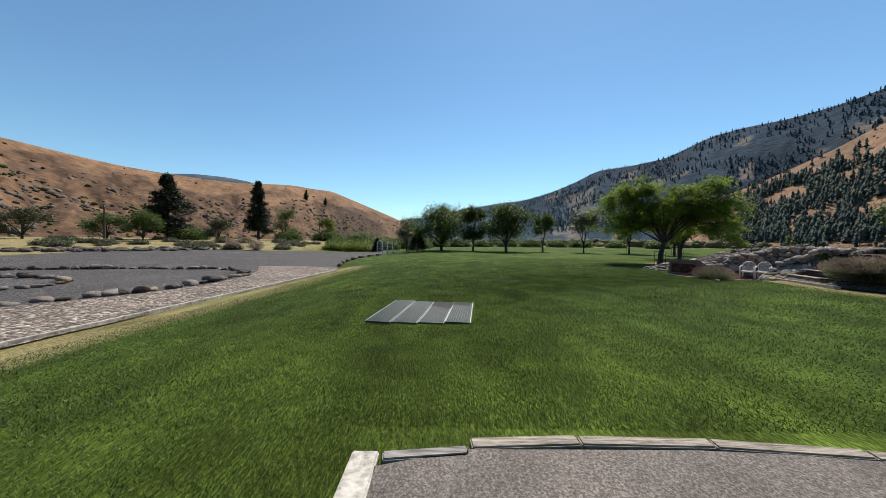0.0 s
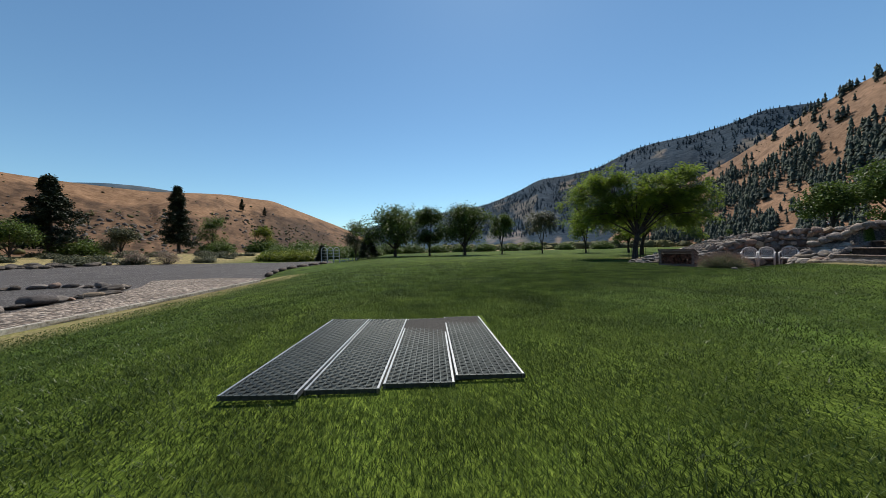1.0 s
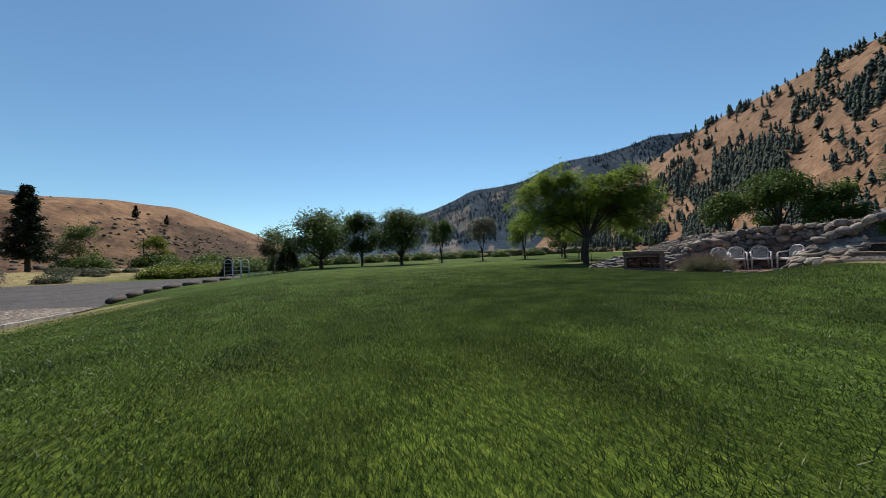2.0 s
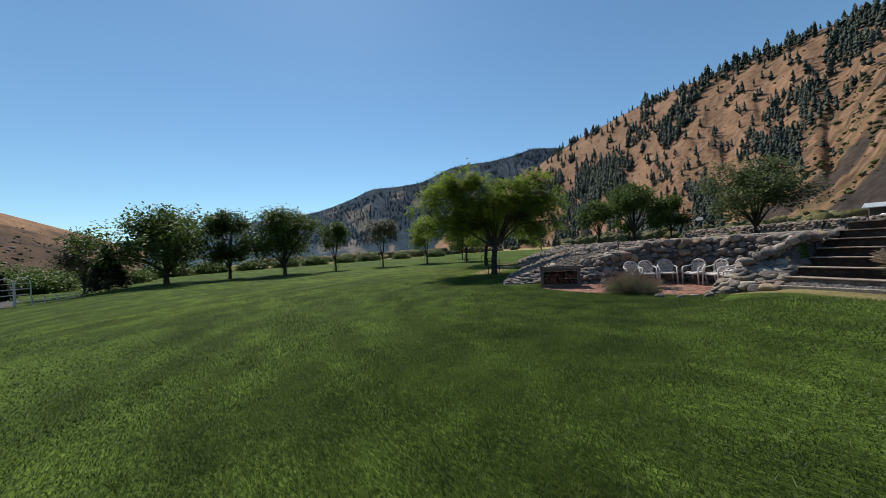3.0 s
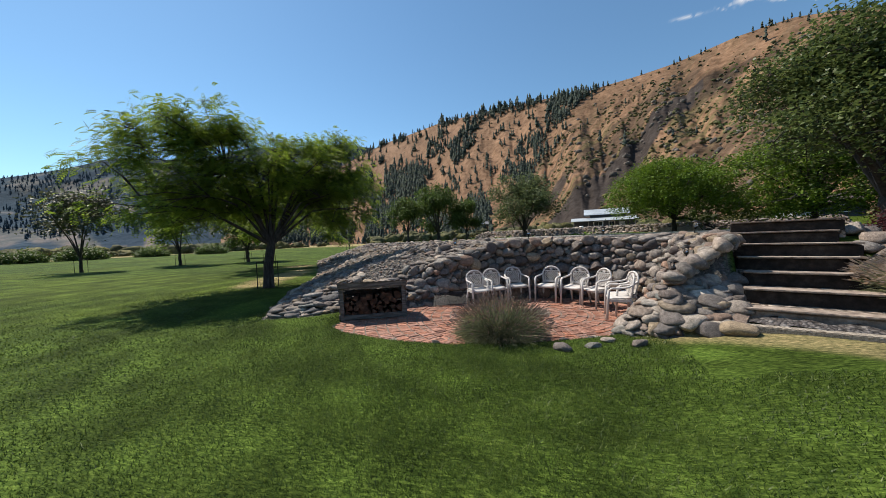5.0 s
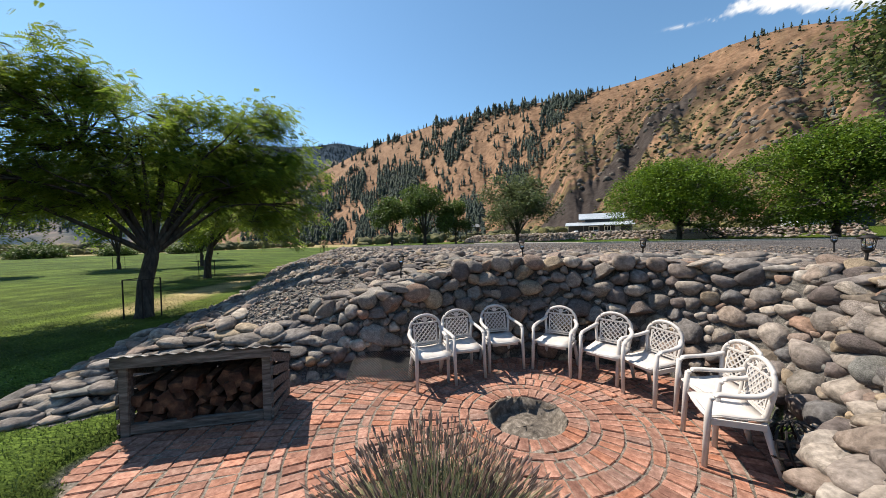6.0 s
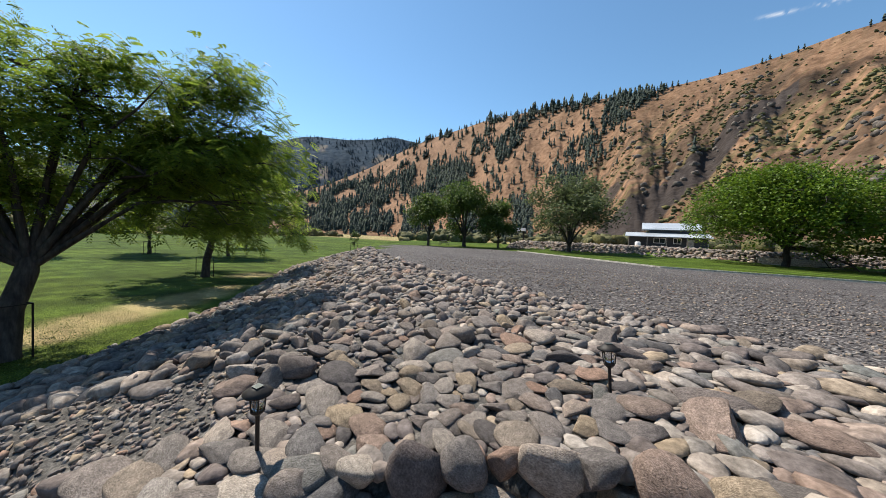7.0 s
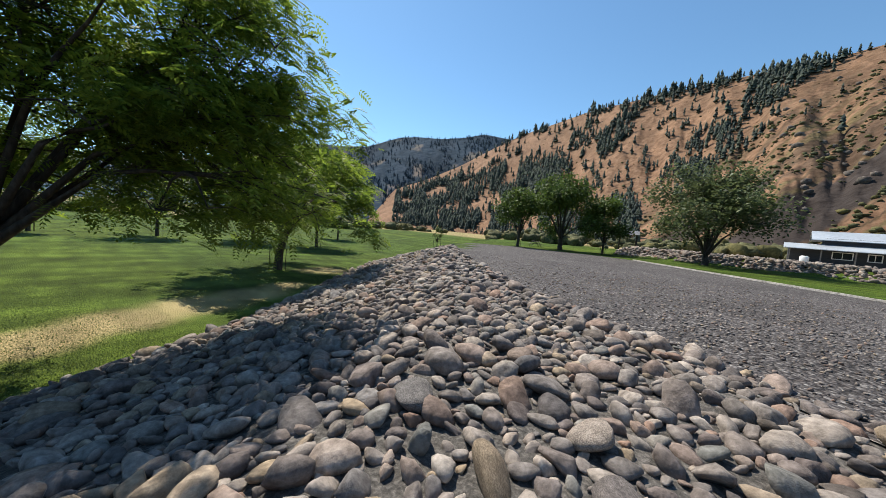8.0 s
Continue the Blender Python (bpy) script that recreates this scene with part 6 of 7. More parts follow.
def make_lavender(label, radius, height, stems, seed, heads, squash=0.8, share=0.24, w=0.0016):
    rng = np.random.RandomState(seed)
    a = rng.uniform(0, 6.283, stems)
    q = np.sqrt(rng.rand(stems))
    tall = rng.rand(stems) < share
    d = np.stack([np.cos(a) * q * radius, np.sin(a) * q * radius, height * np.sqrt(np.maximum(0.12, 1 - squash * q * q)) * np.where(tall, rng.uniform(0.8, 1.12, stems), rng.uniform(0.3, 0.66, stems)) * (0.72 + 0.5 * fbm(np.cos(a) * q * 3 + 5, np.sin(a) * q * 3 + 5, 2, 3))], -1)
    d += rng.normal(0, 0.04, d.shape) * radius
    root = np.stack([np.cos(a) * q * radius * 0.35, np.sin(a) * q * radius * 0.35, 0 * a], -1)
    side = np.cross(d, rng.normal(0, 1, (stems, 3)))
    side /= np.linalg.norm(side, axis=1, keepdims=True)
    mid = root + (d - root) * 0.55 + np.array([0, 0, 1]) * height * 0.12
    v = np.stack([root - side * w, root + side * w, mid + side * w, mid - side * w, d + side * w * 0.6, d - side * w * 0.6], 1).reshape(-1, 3)
    b = np.arange(stems)[:, None] * 6
    f = np.concatenate([b + [0, 1, 2, 3], b + [3, 2, 4, 5]])
    # narrow leaves low on the stems
    n = stems * 5
    k = rng.randint(0, stems, n)
    t = rng.uniform(0.1, 0.72, n)[:, None]
    p = root[k] + (d - root)[k] * t
    o = rng.normal(0, 1, (n, 3)) * 0.5 + (d - root)[k] / height
    o /= np.linalg.norm(o, axis=1, keepdims=True)
    s = np.cross(o, rng.normal(0, 1, (n, 3)))
    s /= np.linalg.norm(s, axis=1, keepdims=True)
    L = rng.uniform(0.05, 0.11, n)[:, None]
    lv = np.stack([p, p + o * L * 0.5 + s * 2.2 * w, p + o * L, p + o * L * 0.5 - s * 2.2 * w], 1).reshape(-1, 3)
    f = np.concatenate([f, np.arange(n * 4).reshape(n, 4) + len(v)])
    v = np.concatenate([v, lv])
    bush = new("lavender_bush")
    stalks = new("foliage", mesh_np("foliage", v, f, M_stalk))
    stalks.parent = bush
    # flower spikes: slim crossed diamonds
    d, mid, side = d[tall], mid[tall], side[tall]
    stems = len(d)
    u = (d - mid)
    u /= np.linalg.norm(u, axis=1, keepdims=True)
    s2 = np.cross(u, side)
    quads = []
    H = rng.uniform(0.04, 0.085, stems)[:, None]
    for ax in (side, s2):
        quads.append(np.stack([d - u * H * 0.2, d + u * H * 0.4 + ax * (0.0045 + 2 * w), d + u * H, d + u * H * 0.4 - ax * (0.0045 + 2 * w)], 1))
    hv = np.concatenate(quads).reshape(-1, 3)
    hd = new("bloom", mesh_np("bloom", hv, np.arange(len(hv)).reshape(-1, 4), heads))
    hd.parent = bush
    return tagged(bush, label, "bush")


lav = make_lavender("greying lavender mound in flower at the patio's edge", 0.84, 0.66, 5600, 5, M_flower, 0.8, 0.24, 0.0022)
lav.matrix_basis = pose(12.5, 14.55, -0.02)
lav2 = make_lavender("large faded lavender bush on the bank beside the steps", 1.08, 0.62, 8200, 6, M_seed_head, 0.66, 0.6, 0.0034)
lav2.matrix_basis = pose(12.45, 9.0, gz(12.45, 9.0) - 0.12)
lav3 = make_lavender("faded lavender bush at the foot of the bank", 1.25, 0.9, 5200, 7, M_seed_head, 0.62, 0.6, 0.0036)
lav3.matrix_basis = pose(13.2, 6.2, gz(13.2, 6.2) - 0.05)


def make_shrub(name, label, radius, height, leaf, seed, clusters=160, per=12, size=0.12, spread=0.16, category="shrub"):
    """A low many-stemmed shrub."""
    rnd, rng = random.Random(seed), np.random.RandomState(seed)
    wood, centres = Wood(), []
    for k in range(clusters):
        a, q = rnd.uniform(0, 6.283), math.sqrt(rnd.random())
        p = Vector((q * radius * math.cos(a), q * radius * math.sin(a), height * math.sqrt(max(0.06, 1 - 0.85 * q * q)) * rnd.uniform(0.3, 1.0) * (0.85 + 0.3 * noise.noise(Vector((a, q * 2, seed))))))
        centres.append(p)
        if k % 4 == 0:
            wood.add([(p.x * 0.15, p.y * 0.15, -0.05), (p.x * 0.6, p.y * 0.6, p.z * 0.5), tuple(p)], [0.018 * radius, 0.012 * radius, 0.004], 4)
    v, f = leaves_at(np.array([p[:] for p in centres]), rng, per, spread, size, 0.0)
    holder = new(name)
    st = new("stem", mesh_from("stem", wood.v, wood.f, [M_bark], True))
    cr = new("foliage", mesh_np("foliage", v, f, leaf))
    st.parent = cr.parent = holder
    return tagged(holder, label, category)


put(make_shrub("barberry_bush", "dark red barberry bush above the lavender", 0.6, 0.62, L_red, 3, 260, 14, 0.05, 0.1), 14.1, 7.8)
put(make_shrub("barberry_bush", "spreading dark red barberry beside the steps", 0.5, 0.55, L_red, 4, 180, 14, 0.05, 0.1), 15.0, 7.75)
put(make_shrub("garden_shrub", "bright green leafy shrub on the garden bank", 1.0, 1.3, L_bright, 5, 200, 12, 0.12, 0.16), 13.6, 3.6)

hose = tube_bm(smooth_path([(16.0, 9.4, gz(16.0, 9.4) + 0.03), (15.4, 9.05, gz(15.4, 9.05) + 0.05), (15.1, 8.7, gz(15.1, 8.7) + 0.12), (14.9, 9.0, gz(14.9, 9.0) + 0.04), (14.6, 8.85, gz(14.6, 8.85) + 0.04),
                            (14.2, 8.95, gz(14.2, 8.95) + 0.03)], 8), 0.017, 8)
M_hose = material("green_hose", [(0.08, 0.2, 0.12), (0.14, 0.3, 0.2)], scale=5, rough=0.4, bump=0, big=0.1)
tagged(part("garden_hose", hose, M_hose, None, smooth=True), "green garden hose trailing down the bank", "hose")


# ---- kerb timbers, grating and edging by the lawn ----
kerbs = [((-0.49, 1.0), (-0.5, 2.26), 0.2, M_pale_wood), ((-0.37, 2.210), (0.26, 2.290), 0.1, M_grey_wood), ((0.29, 2.370), (1.15, 2.430), 0.13, M_kerb), ((1.16, 2.425), (2.2, 2.415), 0.12, M_kerb),
         ((2.21, 2.410), (3.3, 2.310), 0.12, M_kerb), ((3.31, 2.300), (4.6, 2.050), 0.12, M_kerb), ((4.61, 2.040), (6.5, 1.250), 0.12, M_kerb)]
for a, b, w, m in kerbs:
    tagged(part("kerb_timber", bar_bm((*a, 0.052), (*b, 0.052), w, 0.1, bevel=0.012), m, None), "weathered timber edging the asphalt pad", "timber", group="kerb timbers")


def make_grate():
    """One panel of expanded-metal grating: steel side bars, long ribs and staggered cross strands."""
    g = new("steel_grate")
    L, W = 2.2, 0.5
    for s in (0.012, W - 0.012):
        part("side_bar", bar_bm((s, 0, 0), (s, L, 0), 0.016, 0.036), M_galv, g)
    for k in range(9):
        part("rib", bar_bm((0.05 + 0.05 * k, 0, 0.006), (0.05 + 0.05 * k, L, 0.006), 0.006, 0.026), M_mesh, g)
    v, f = [], []
    n = 56
    for j in range(n):
        y = (j + 0.5) * L / n
        for k in range(10):
            x0, x1 = 0.025 + 0.045 * k, 0.025 + 0.045 * (k + 1)
            s = 0.012 if (k + j) % 2 else -0.012
            b = len(v)
            for x, yy in ((x0, y - s), (x1, y + s)):
                v += [(x, yy - 0.007, 0.012), (x, yy + 0.007, 0.02), (x, yy + 0.007, 0.008), (x, yy - 0.007, 0.0)]
            for i in range(4):
                f.append((b + i, b + (i + 1) % 4, b + 4 + (i + 1) % 4, b + 4 + i))
    st = new("mesh", mesh_from("mesh", v, f, [M_mesh]))
    st.parent = g
    part("end_bar", bar_bm((0, 0.008, 0), (W, 0.008, 0), 0.016, 0.03), M_mesh, g)
    part("end_bar", bar_bm((0, L - 0.008, 0), (W, L - 0.008, 0), 0.016, 0.03), M_mesh, g)
    return tagged(g, "dark expanded-steel grating panel lying over a pit in the lawn", "grate", group="grating panels")


skew = Matrix(((1, 0.13, 0, 0), (0, 1, 0, 0), (0, 0, 1, 0), (0, 0, 0, 1)))
grate = make_grate()
lift = [0.115, 0.1, 0.095, 0.11]
base_g = pose(-1.44, 5.96, 0.115, 0, 0.6, -7.5)
grate.matrix_basis = base_g
for k in (1, 2, 3):
    copy_thing(grate, pose(-1.44 + 0.512 * k, 5.965 + 0.012 * k, lift[k], -0.4 * k, 0.4, -7.2 + 0.25 * k))
# no hollow is dug: a flat dark sheet paints the shade below the panels
sheet("grate_pit_shade", [(-1.38, 6.0), (0.55, 6.02), (0.8, 8.1), (-1.1, 8.1)], 0.012, M_shaded_soil, "flat sheet of soil coloured dark for the shade under the steel grating", "pit", 0.5)

STRIP = [(-8.45, 3.0), (-8.38, 6.0), (-8.12, 8.6), (-7.88, 11.5), (-7.6, 15.0), (-7.2, 18.0), (-6.85, 20.3)]
strip = new("lawn_edging")
for a, b in zip(STRIP, STRIP[1:]):
    part("board", bar_bm((*a, gz(*a) + 0.05), (*b, gz(*b) + 0.05), 0.09, 0.12, bevel=0.008), M_pale_wood, strip)
tagged(strip, "pale timber edging between lawn and pebbles", "edging")


def along(line, step, jitter, seed):
    rnd, out = random.Random(seed), []
    for a, b in zip(line, line[1:]):
        a, b = Vector(a), Vector(b)
        n = max(1, int((b - a).length / step))
        out += [tuple(a.lerp(b, (i + rnd.uniform(-0.2, 0.2)) / n) + Vector((rnd.uniform(-jitter, jitter), rnd.uniform(-jitter, jitter)))) for i in range(n)]
    return out


rock_meshes = [mesh_np("rock", v, f, M_rock, True) for v, f in STONES_COARSE[:6]]
bed_meshes = rock_meshes[:4] + [mesh_np("rock", v, f, M_stone, True) for v, f in STONES_COARSE[2:6]]
loose_rocks("edging_rock", along([(-27, 18.9), (-21.3, 20.5), (-15.3, 21.3), (-12.6, 20.2), (-11.3, 18), (-11.1, 15), (-11.2, 13), (-12.3, 10.9), (-13.2, 9.5), (-16, 7.2), (-20, 5)], 0.42, 0.12, 3),
            "rough dark rock edging the gravel bed", "rock", "rocks edging the gravel bed", (0.15, 0.28), 9, bed_meshes, 0.18)
loose_rocks("edging_rock", along([(-23, 15.9), (-18.9, 15.4), (-17.3, 14.6), (-16.4, 12.9), (-17.1, 12.1), (-20, 11)], 0.4, 0.15, 4),
            "rough rock edging a small planting bed", "rock", "rocks edging the gravel bed", (0.15, 0.28), 10, bed_meshes, 0.18)
rnd = random.Random(2)
for (x0, y0), (x1, y1) in (((-8.1, 24.6), (-8.5, 26.4)), ((-8.7, 27.2), (-9.1, 29.2)), ((-9.2, 30.0), (-9.5, 32.2)), ((-9.55, 33.1), (-9.6, 35.2)), ((-9.6, 36.2), (-9.4, 38.2)), ((-9.3, 39.2), (-9.0, 41.2)),
                           ((-8.9, 42.2), (-8.7, 44.2))):
    z0, z1 = gz(x0, y0) + 0.1, gz(x1, y1) + 0.1
    tagged(part("drive_log", tube_bm([(x0, y0, z0), ((x0 + x1) / 2, (y0 + y1) / 2, (z0 + z1) / 2 + 0.01), (x1, y1, z1)], [0.14, 0.15, 0.13], 10), M_dark_wood, None, smooth=True),
           "dark log edging the gravel drive", "log", group="logs along the drive")


# ---- tree guards ----
def make_guard(r=0.25, h=0.98):
    g = new("tree_guard")
    c = [(r, r), (-r, r), (-r, -r), (r, -r)]
    for i in range(4):
        part("stake", bar_bm((*c[i], -0.1), (*c[i], h), 0.022, 0.022), M_black, g)
        part("rail", bar_bm((*c[i], h), (*c[(i + 1) % 4], h), 0.02, 0.02), M_black, g)
    return tagged(g, "thin dark steel guard round a tree trunk", "tree guard", group="tree guards")


guard = make_guard()
spots = [(16.3, 23.8, 15), (23.6, 31.7, 5), (31.0, 42.6, 30), (15.4, 49.2, 0), (21.4, 48.4, 20), (27.4, 46.8, 10), (9.5, 48.2, 0), (52.2, 34.8, 10), (58.5, 27.0, 10), (40.9, 37.6, 0)]
for i, (x, y, a) in enumerate(spots):
    m = pose(x, y, gz(x, y), 0, 0, a)
    if i == 0:
        guard.matrix_basis = m
    else:
        copy_thing(guard, m)


# ---- buildings and things beyond the drive ----
M_siding = material("dark_siding", [(0.03, 0.032, 0.036), (0.055, 0.057, 0.062)], scale=4, rough=0.8, bump=0.3, big=0.15, big_scale=0.4, stretch=(1, 1, 6))
M_roof = material("pale_metal_roof", [(0.45, 0.48, 0.5), (0.58, 0.61, 0.63)], scale=3, rough=0.4, bump=0.1, big=0.12, big_scale=0.3, metal=0.3)
M_white = material("white_paint", [(0.7, 0.69, 0.67), (0.8, 0.79, 0.77)], scale=5, rough=0.6, bump=0.05, big=0.08)
M_pane = bpy.data.materials.new("window_pane")
M_pane.use_nodes = True
M_pane.node_tree.nodes["Principled BSDF"].inputs["Base Color"].default_value = (0.02, 0.025, 0.03, 1)
M_pane.node_tree.nodes["Principled BSDF"].inputs["Roughness"].default_value = 0.08


def make_barn():
    """A long low barn with a porch roof below a raised clerestory. Local x along the front, -y to the viewer."""
    L = 13.0
    barn = new("barn")
    part("wall", box_bm(L, 9.0, 2.7, 0.02, (L / 2, 5.5, 1.35)), M_siding, barn)
    part("upper_wall", box_bm(L - 5.2, 5.0, 1.9, 0.02, (L / 2 + 1.1, 6.0, 3.4)), M_siding, barn)

    def slope(x0, x1, y0, z0, y1, z1, t=0.09):
        bm = bmesh.new()
        v = [bm.verts.new(p) for p in ((x0, y0, z0), (x1, y0, z0), (x1, y1, z1), (x0, y1, z1), (x0, y0, z0 + t), (x1, y0, z0 + t), (x1, y1, z1 + t), (x0, y1, z1 + t))]
        for q in ((3, 2, 1, 0), (4, 5, 6, 7), (0, 1, 5, 4), (1, 2, 6, 5), (2, 3, 7, 6), (3, 0, 4, 7)):
            bm.faces.new([v[i] for i in q])
        return bm

    part("porch_roof", slope(-0.6, L + 0.6, -0.6, 2.42, 3.6, 3.3), M_roof, barn, "pale ribbed metal porch roof")
    up = part("roof", slope(2.3, L - 0.6, 3.0, 4.0, 6.2, 5.5), M_roof, barn, "pale ribbed metal roof")
    part("roof", slope(2.3, L - 0.6, 9.0, 4.0, 6.2, 5.5), M_roof, barn)
    for k in range(14):
        part("roof_rib", bar_bm((-0.4 + k * 1.02, -0.58, 2.56), (-0.4 + k * 1.02, 3.5, 3.25), 0.05, 0.04), M_roof, barn)
    for k in range(5):
        part("porch_post", box_bm(0.14, 0.14, 2.5, 0.01, (0.1 + k * (L - 0.2) / 4, -0.35, 1.25)), M_grey_wood, barn)
    for x, w in ((5.4, 1.9), (8.3, 1.2)):
        win = part("window", box_bm(w - 0.16, 0.06, 0.94, 0, (x, 0.98, 1.75)), M_pane, barn)
        for q in (bar_bm((x - w / 2, 0.95, 1.25), (x + w / 2, 0.95, 1.25), 0.1, 0.1), bar_bm((x - w / 2, 0.95, 2.25), (x + w / 2, 0.95, 2.25), 0.1, 0.1),
                  bar_bm((x - w / 2, 0.95, 1.2), (x - w / 2, 0.95, 2.3), 0.1, 0.1), bar_bm((x + w / 2, 0.95, 1.2), (x + w / 2, 0.95, 2.3), 0.1, 0.1), bar_bm((x, 0.945, 1.25), (x, 0.945, 2.25), 0.06, 0.06)):
            part("window_frame", q, M_white, win, "white window frame")
    door = part("door", box_bm(1.1, 0.08, 2.1, 0.01, (10.4, 0.96, 1.05)), M_tin, barn, "grey door")
    part("handle", box_bm(0.03, 0.06, 0.12, 0.005, (10.8, 0.9, 1.05)), M_black, door)
    part("bench", box_bm(6.0, 0.5, 0.5, 0.02, (5.6, 0.4, 0.25)), M_grey_wood, barn, "long grey plank bench against the wall")
    return tagged(barn, "low dark barn with pale metal porch roof and white window", "barn")


barn = make_barn()
BARN = pose(90.6, 8.6, 2.3, 0, 0, -95.5)
barn.matrix_basis = BARN
sheet("barn_yard", [(80, 24), (130, 24), (130, -40), (78, -40), (78, -5)], 0.02, M_dry, "dry earth yard round the barn", "yard", 6.0)
# upright white barrel-shaped tank in front of the porch
tank = tube_bm([(0, 0, 0), (0, 0, 0.15), (0, 0, 1.2), (0, 0, 1.35)], [0.35, 0.5, 0.5, 0.3], 18)
t_ob = tagged(part("barrel_tank", tank, M_white, None, smooth=True), "white barrel-shaped tank beside the barn", "tank")
t_ob.matrix_basis = BARN @ pose(1.7, -1.2, 0)


def build_far_wall():
    line = [(60.2, 26), (59.6, 18), (58.1, 10), (56.2, 3), (55.1, -6), (52.2, -16)]
    wall = tagged(new("far_stone_wall", bpy.data.meshes.new("far_stone_wall")), "long low retaining wall of heaped grey stones", "stone wall", kind="structure")
    rng, rnd = np.random.RandomState(9), random.Random(9)
    mats = []
    for a, b in zip(line, line[1:]):
        a, b = np.array(a), np.array(b)
        n = int(np.hypot(*(b - a)) * 62)
        for _ in range(n):
            p = a + (b - a) * rng.rand() + np.array([rng.uniform(-0.1, 1.7), 0])
            mats.append(stone_matrix((p[0], p[1], gz(p[0], p[1])), rng.uniform(0.13, 0.26), (-0.5, 0, 0.85), rnd, 0.55, 0.3, 0.1))
    joined_stones("stones", mats, wall, [bush for bush in STONES_LOW], M_stone_j, "heaped grey and brown stones")


STONES_LOW = [stone_shape(s, 1, 0.2) for s in range(8)]
build_far_wall()
# white edging along the grass strip
KERB = [(48.2, 21.9), (44, 18.6), (39.4, 14.9), (35.4, 11.3), (35.45, 6), (35.15, 0), (33.2, -12)]
kerb = new("drive_edging")
for a, b in zip(KERB, KERB[1:]):
    part("board", bar_bm((*a, gz(*a) + 0.04), (*b, gz(*b) + 0.04), 0.1, 0.12, bevel=0.01), M_pale_wood, kerb)
tagged(kerb, "pale timber edging between gravel and grass strip", "edging")
far_steps = new("far_steps")
for k in range(4):
    part("timber", bar_bm((54.3 + 0.4 * k, 0.5, 1.6 + 0.17 * k), (53.4 + 0.4 * k, -4.0, 1.6 + 0.17 * k), 0.2, 0.16, bevel=0.01), M_pale_wood, far_steps)
tagged(far_steps, "pale timber steps in the far stone wall", "steps")


def make_kiosk():
    k = new("notice_kiosk")
    for sx in (-1, 1):
        for sy in (-1, 1):
            part("post", box_bm(0.12, 0.12, 2.0, 0.01, (sx * 0.95, sy * 0.6, 1.0)), M_dark_wood, k)
    for s in (-1, 1):
        part("roof_panel", bar_bm((0, s * 0.9, 2.0), (0, 0, 2.5), 2.4, 0.05, (0, 0, 1)), M_dark_wood if s > 0 else M_tin, k)
    part("rail", bar_bm((-0.95, 0.6, 0.8), (0.95, 0.6, 0.8), 0.05, 0.1), M_dark_wood, k)
    part("board", box_bm(1.0, 0.06, 0.45, 0.005, (-0.3, -0.62, 2.15)), M_white, k, "white board")
    return tagged(k, "small open wooden kiosk with pitched roof", "kiosk")


make_kiosk().matrix_basis = pose(64, 25.6, gz(64, 25.6), 0, 0, -75)


def make_picnic_table():
    t = new("picnic_table")
    for k in range(4):
        part("tabletop_plank", box_bm(1.8, 0.17, 0.04, 0.005, (0, -0.27 + 0.18 * k, 0.74)), M_grey_wood, t)
    for s in (-1, 1):
        part("bench_plank", box_bm(1.8, 0.25, 0.04, 0.005, (0, s * 0.72, 0.44)), M_grey_wood, t)
        for e in (-1, 1):
            part("leg", bar_bm((s * 0.65, e * 0.2, 0.72), (s * 0.65, e * 0.7, 0.0), 0.08, 0.05, (1, 0, 0)), M_grey_wood, t)
        part("cross_bar", bar_bm((s * 0.65, -0.8, 0.42), (s * 0.65, 0.8, 0.42), 0.05, 0.08), M_grey_wood, t)
    return tagged(t, "grey wooden picnic table on the grass under trees", "picnic table")


make_picnic_table().matrix_basis = pose(59.5, 36.0, gz(59.5, 36.0), 0, 0, 40)
put(make_tree("young_tree", "thin young sapling inside a steel guard", 2.4, 0.45, 0.6, 0.03, L_green, 61, clusters=60, per=9, size=0.14, spread=0.1, limbs=5), 40.9, 37.6)

# a second far house seen through the trees
hut = new("far_house")
part("wall", box_bm(9, 6, 2.6, 0.02, (0, 0, 1.3)), M_siding, hut)
for s in (-1, 1):
    part("roof", bar_bm((0, s * 3.5, 2.5), (0, 0, 3.9), 9.8, 0.1, (0, 0, 1)), M_dark_wood, hut)
for x in (-2.5, 2.0):
    w = part("window", box_bm(1.2, 0.06, 0.9, 0, (x, 3.02, 1.5)), M_pane, hut)
    part("window_frame", merge(bar_bm((x - 0.65, 3.05, 1.0), (x + 0.65, 3.05, 1.0), 0.08, 0.08), bar_bm((x - 0.65, 3.05, 2.0), (x + 0.65, 3.05, 2.0), 0.08, 0.08)), M_white, w)
hut.matrix_basis = pose(74, -26, gz(74, -26), 0, 0, 60)
tagged(hut, "low dark house half hidden behind trees", "house")


# ---- the left side: arbour, shrubs, valley trees, poles ----
M_iron = material("white_iron", [(0.55, 0.55, 0.53), (0.68, 0.68, 0.66)], scale=20, rough=0.5, bump=0.05, big=0.1)


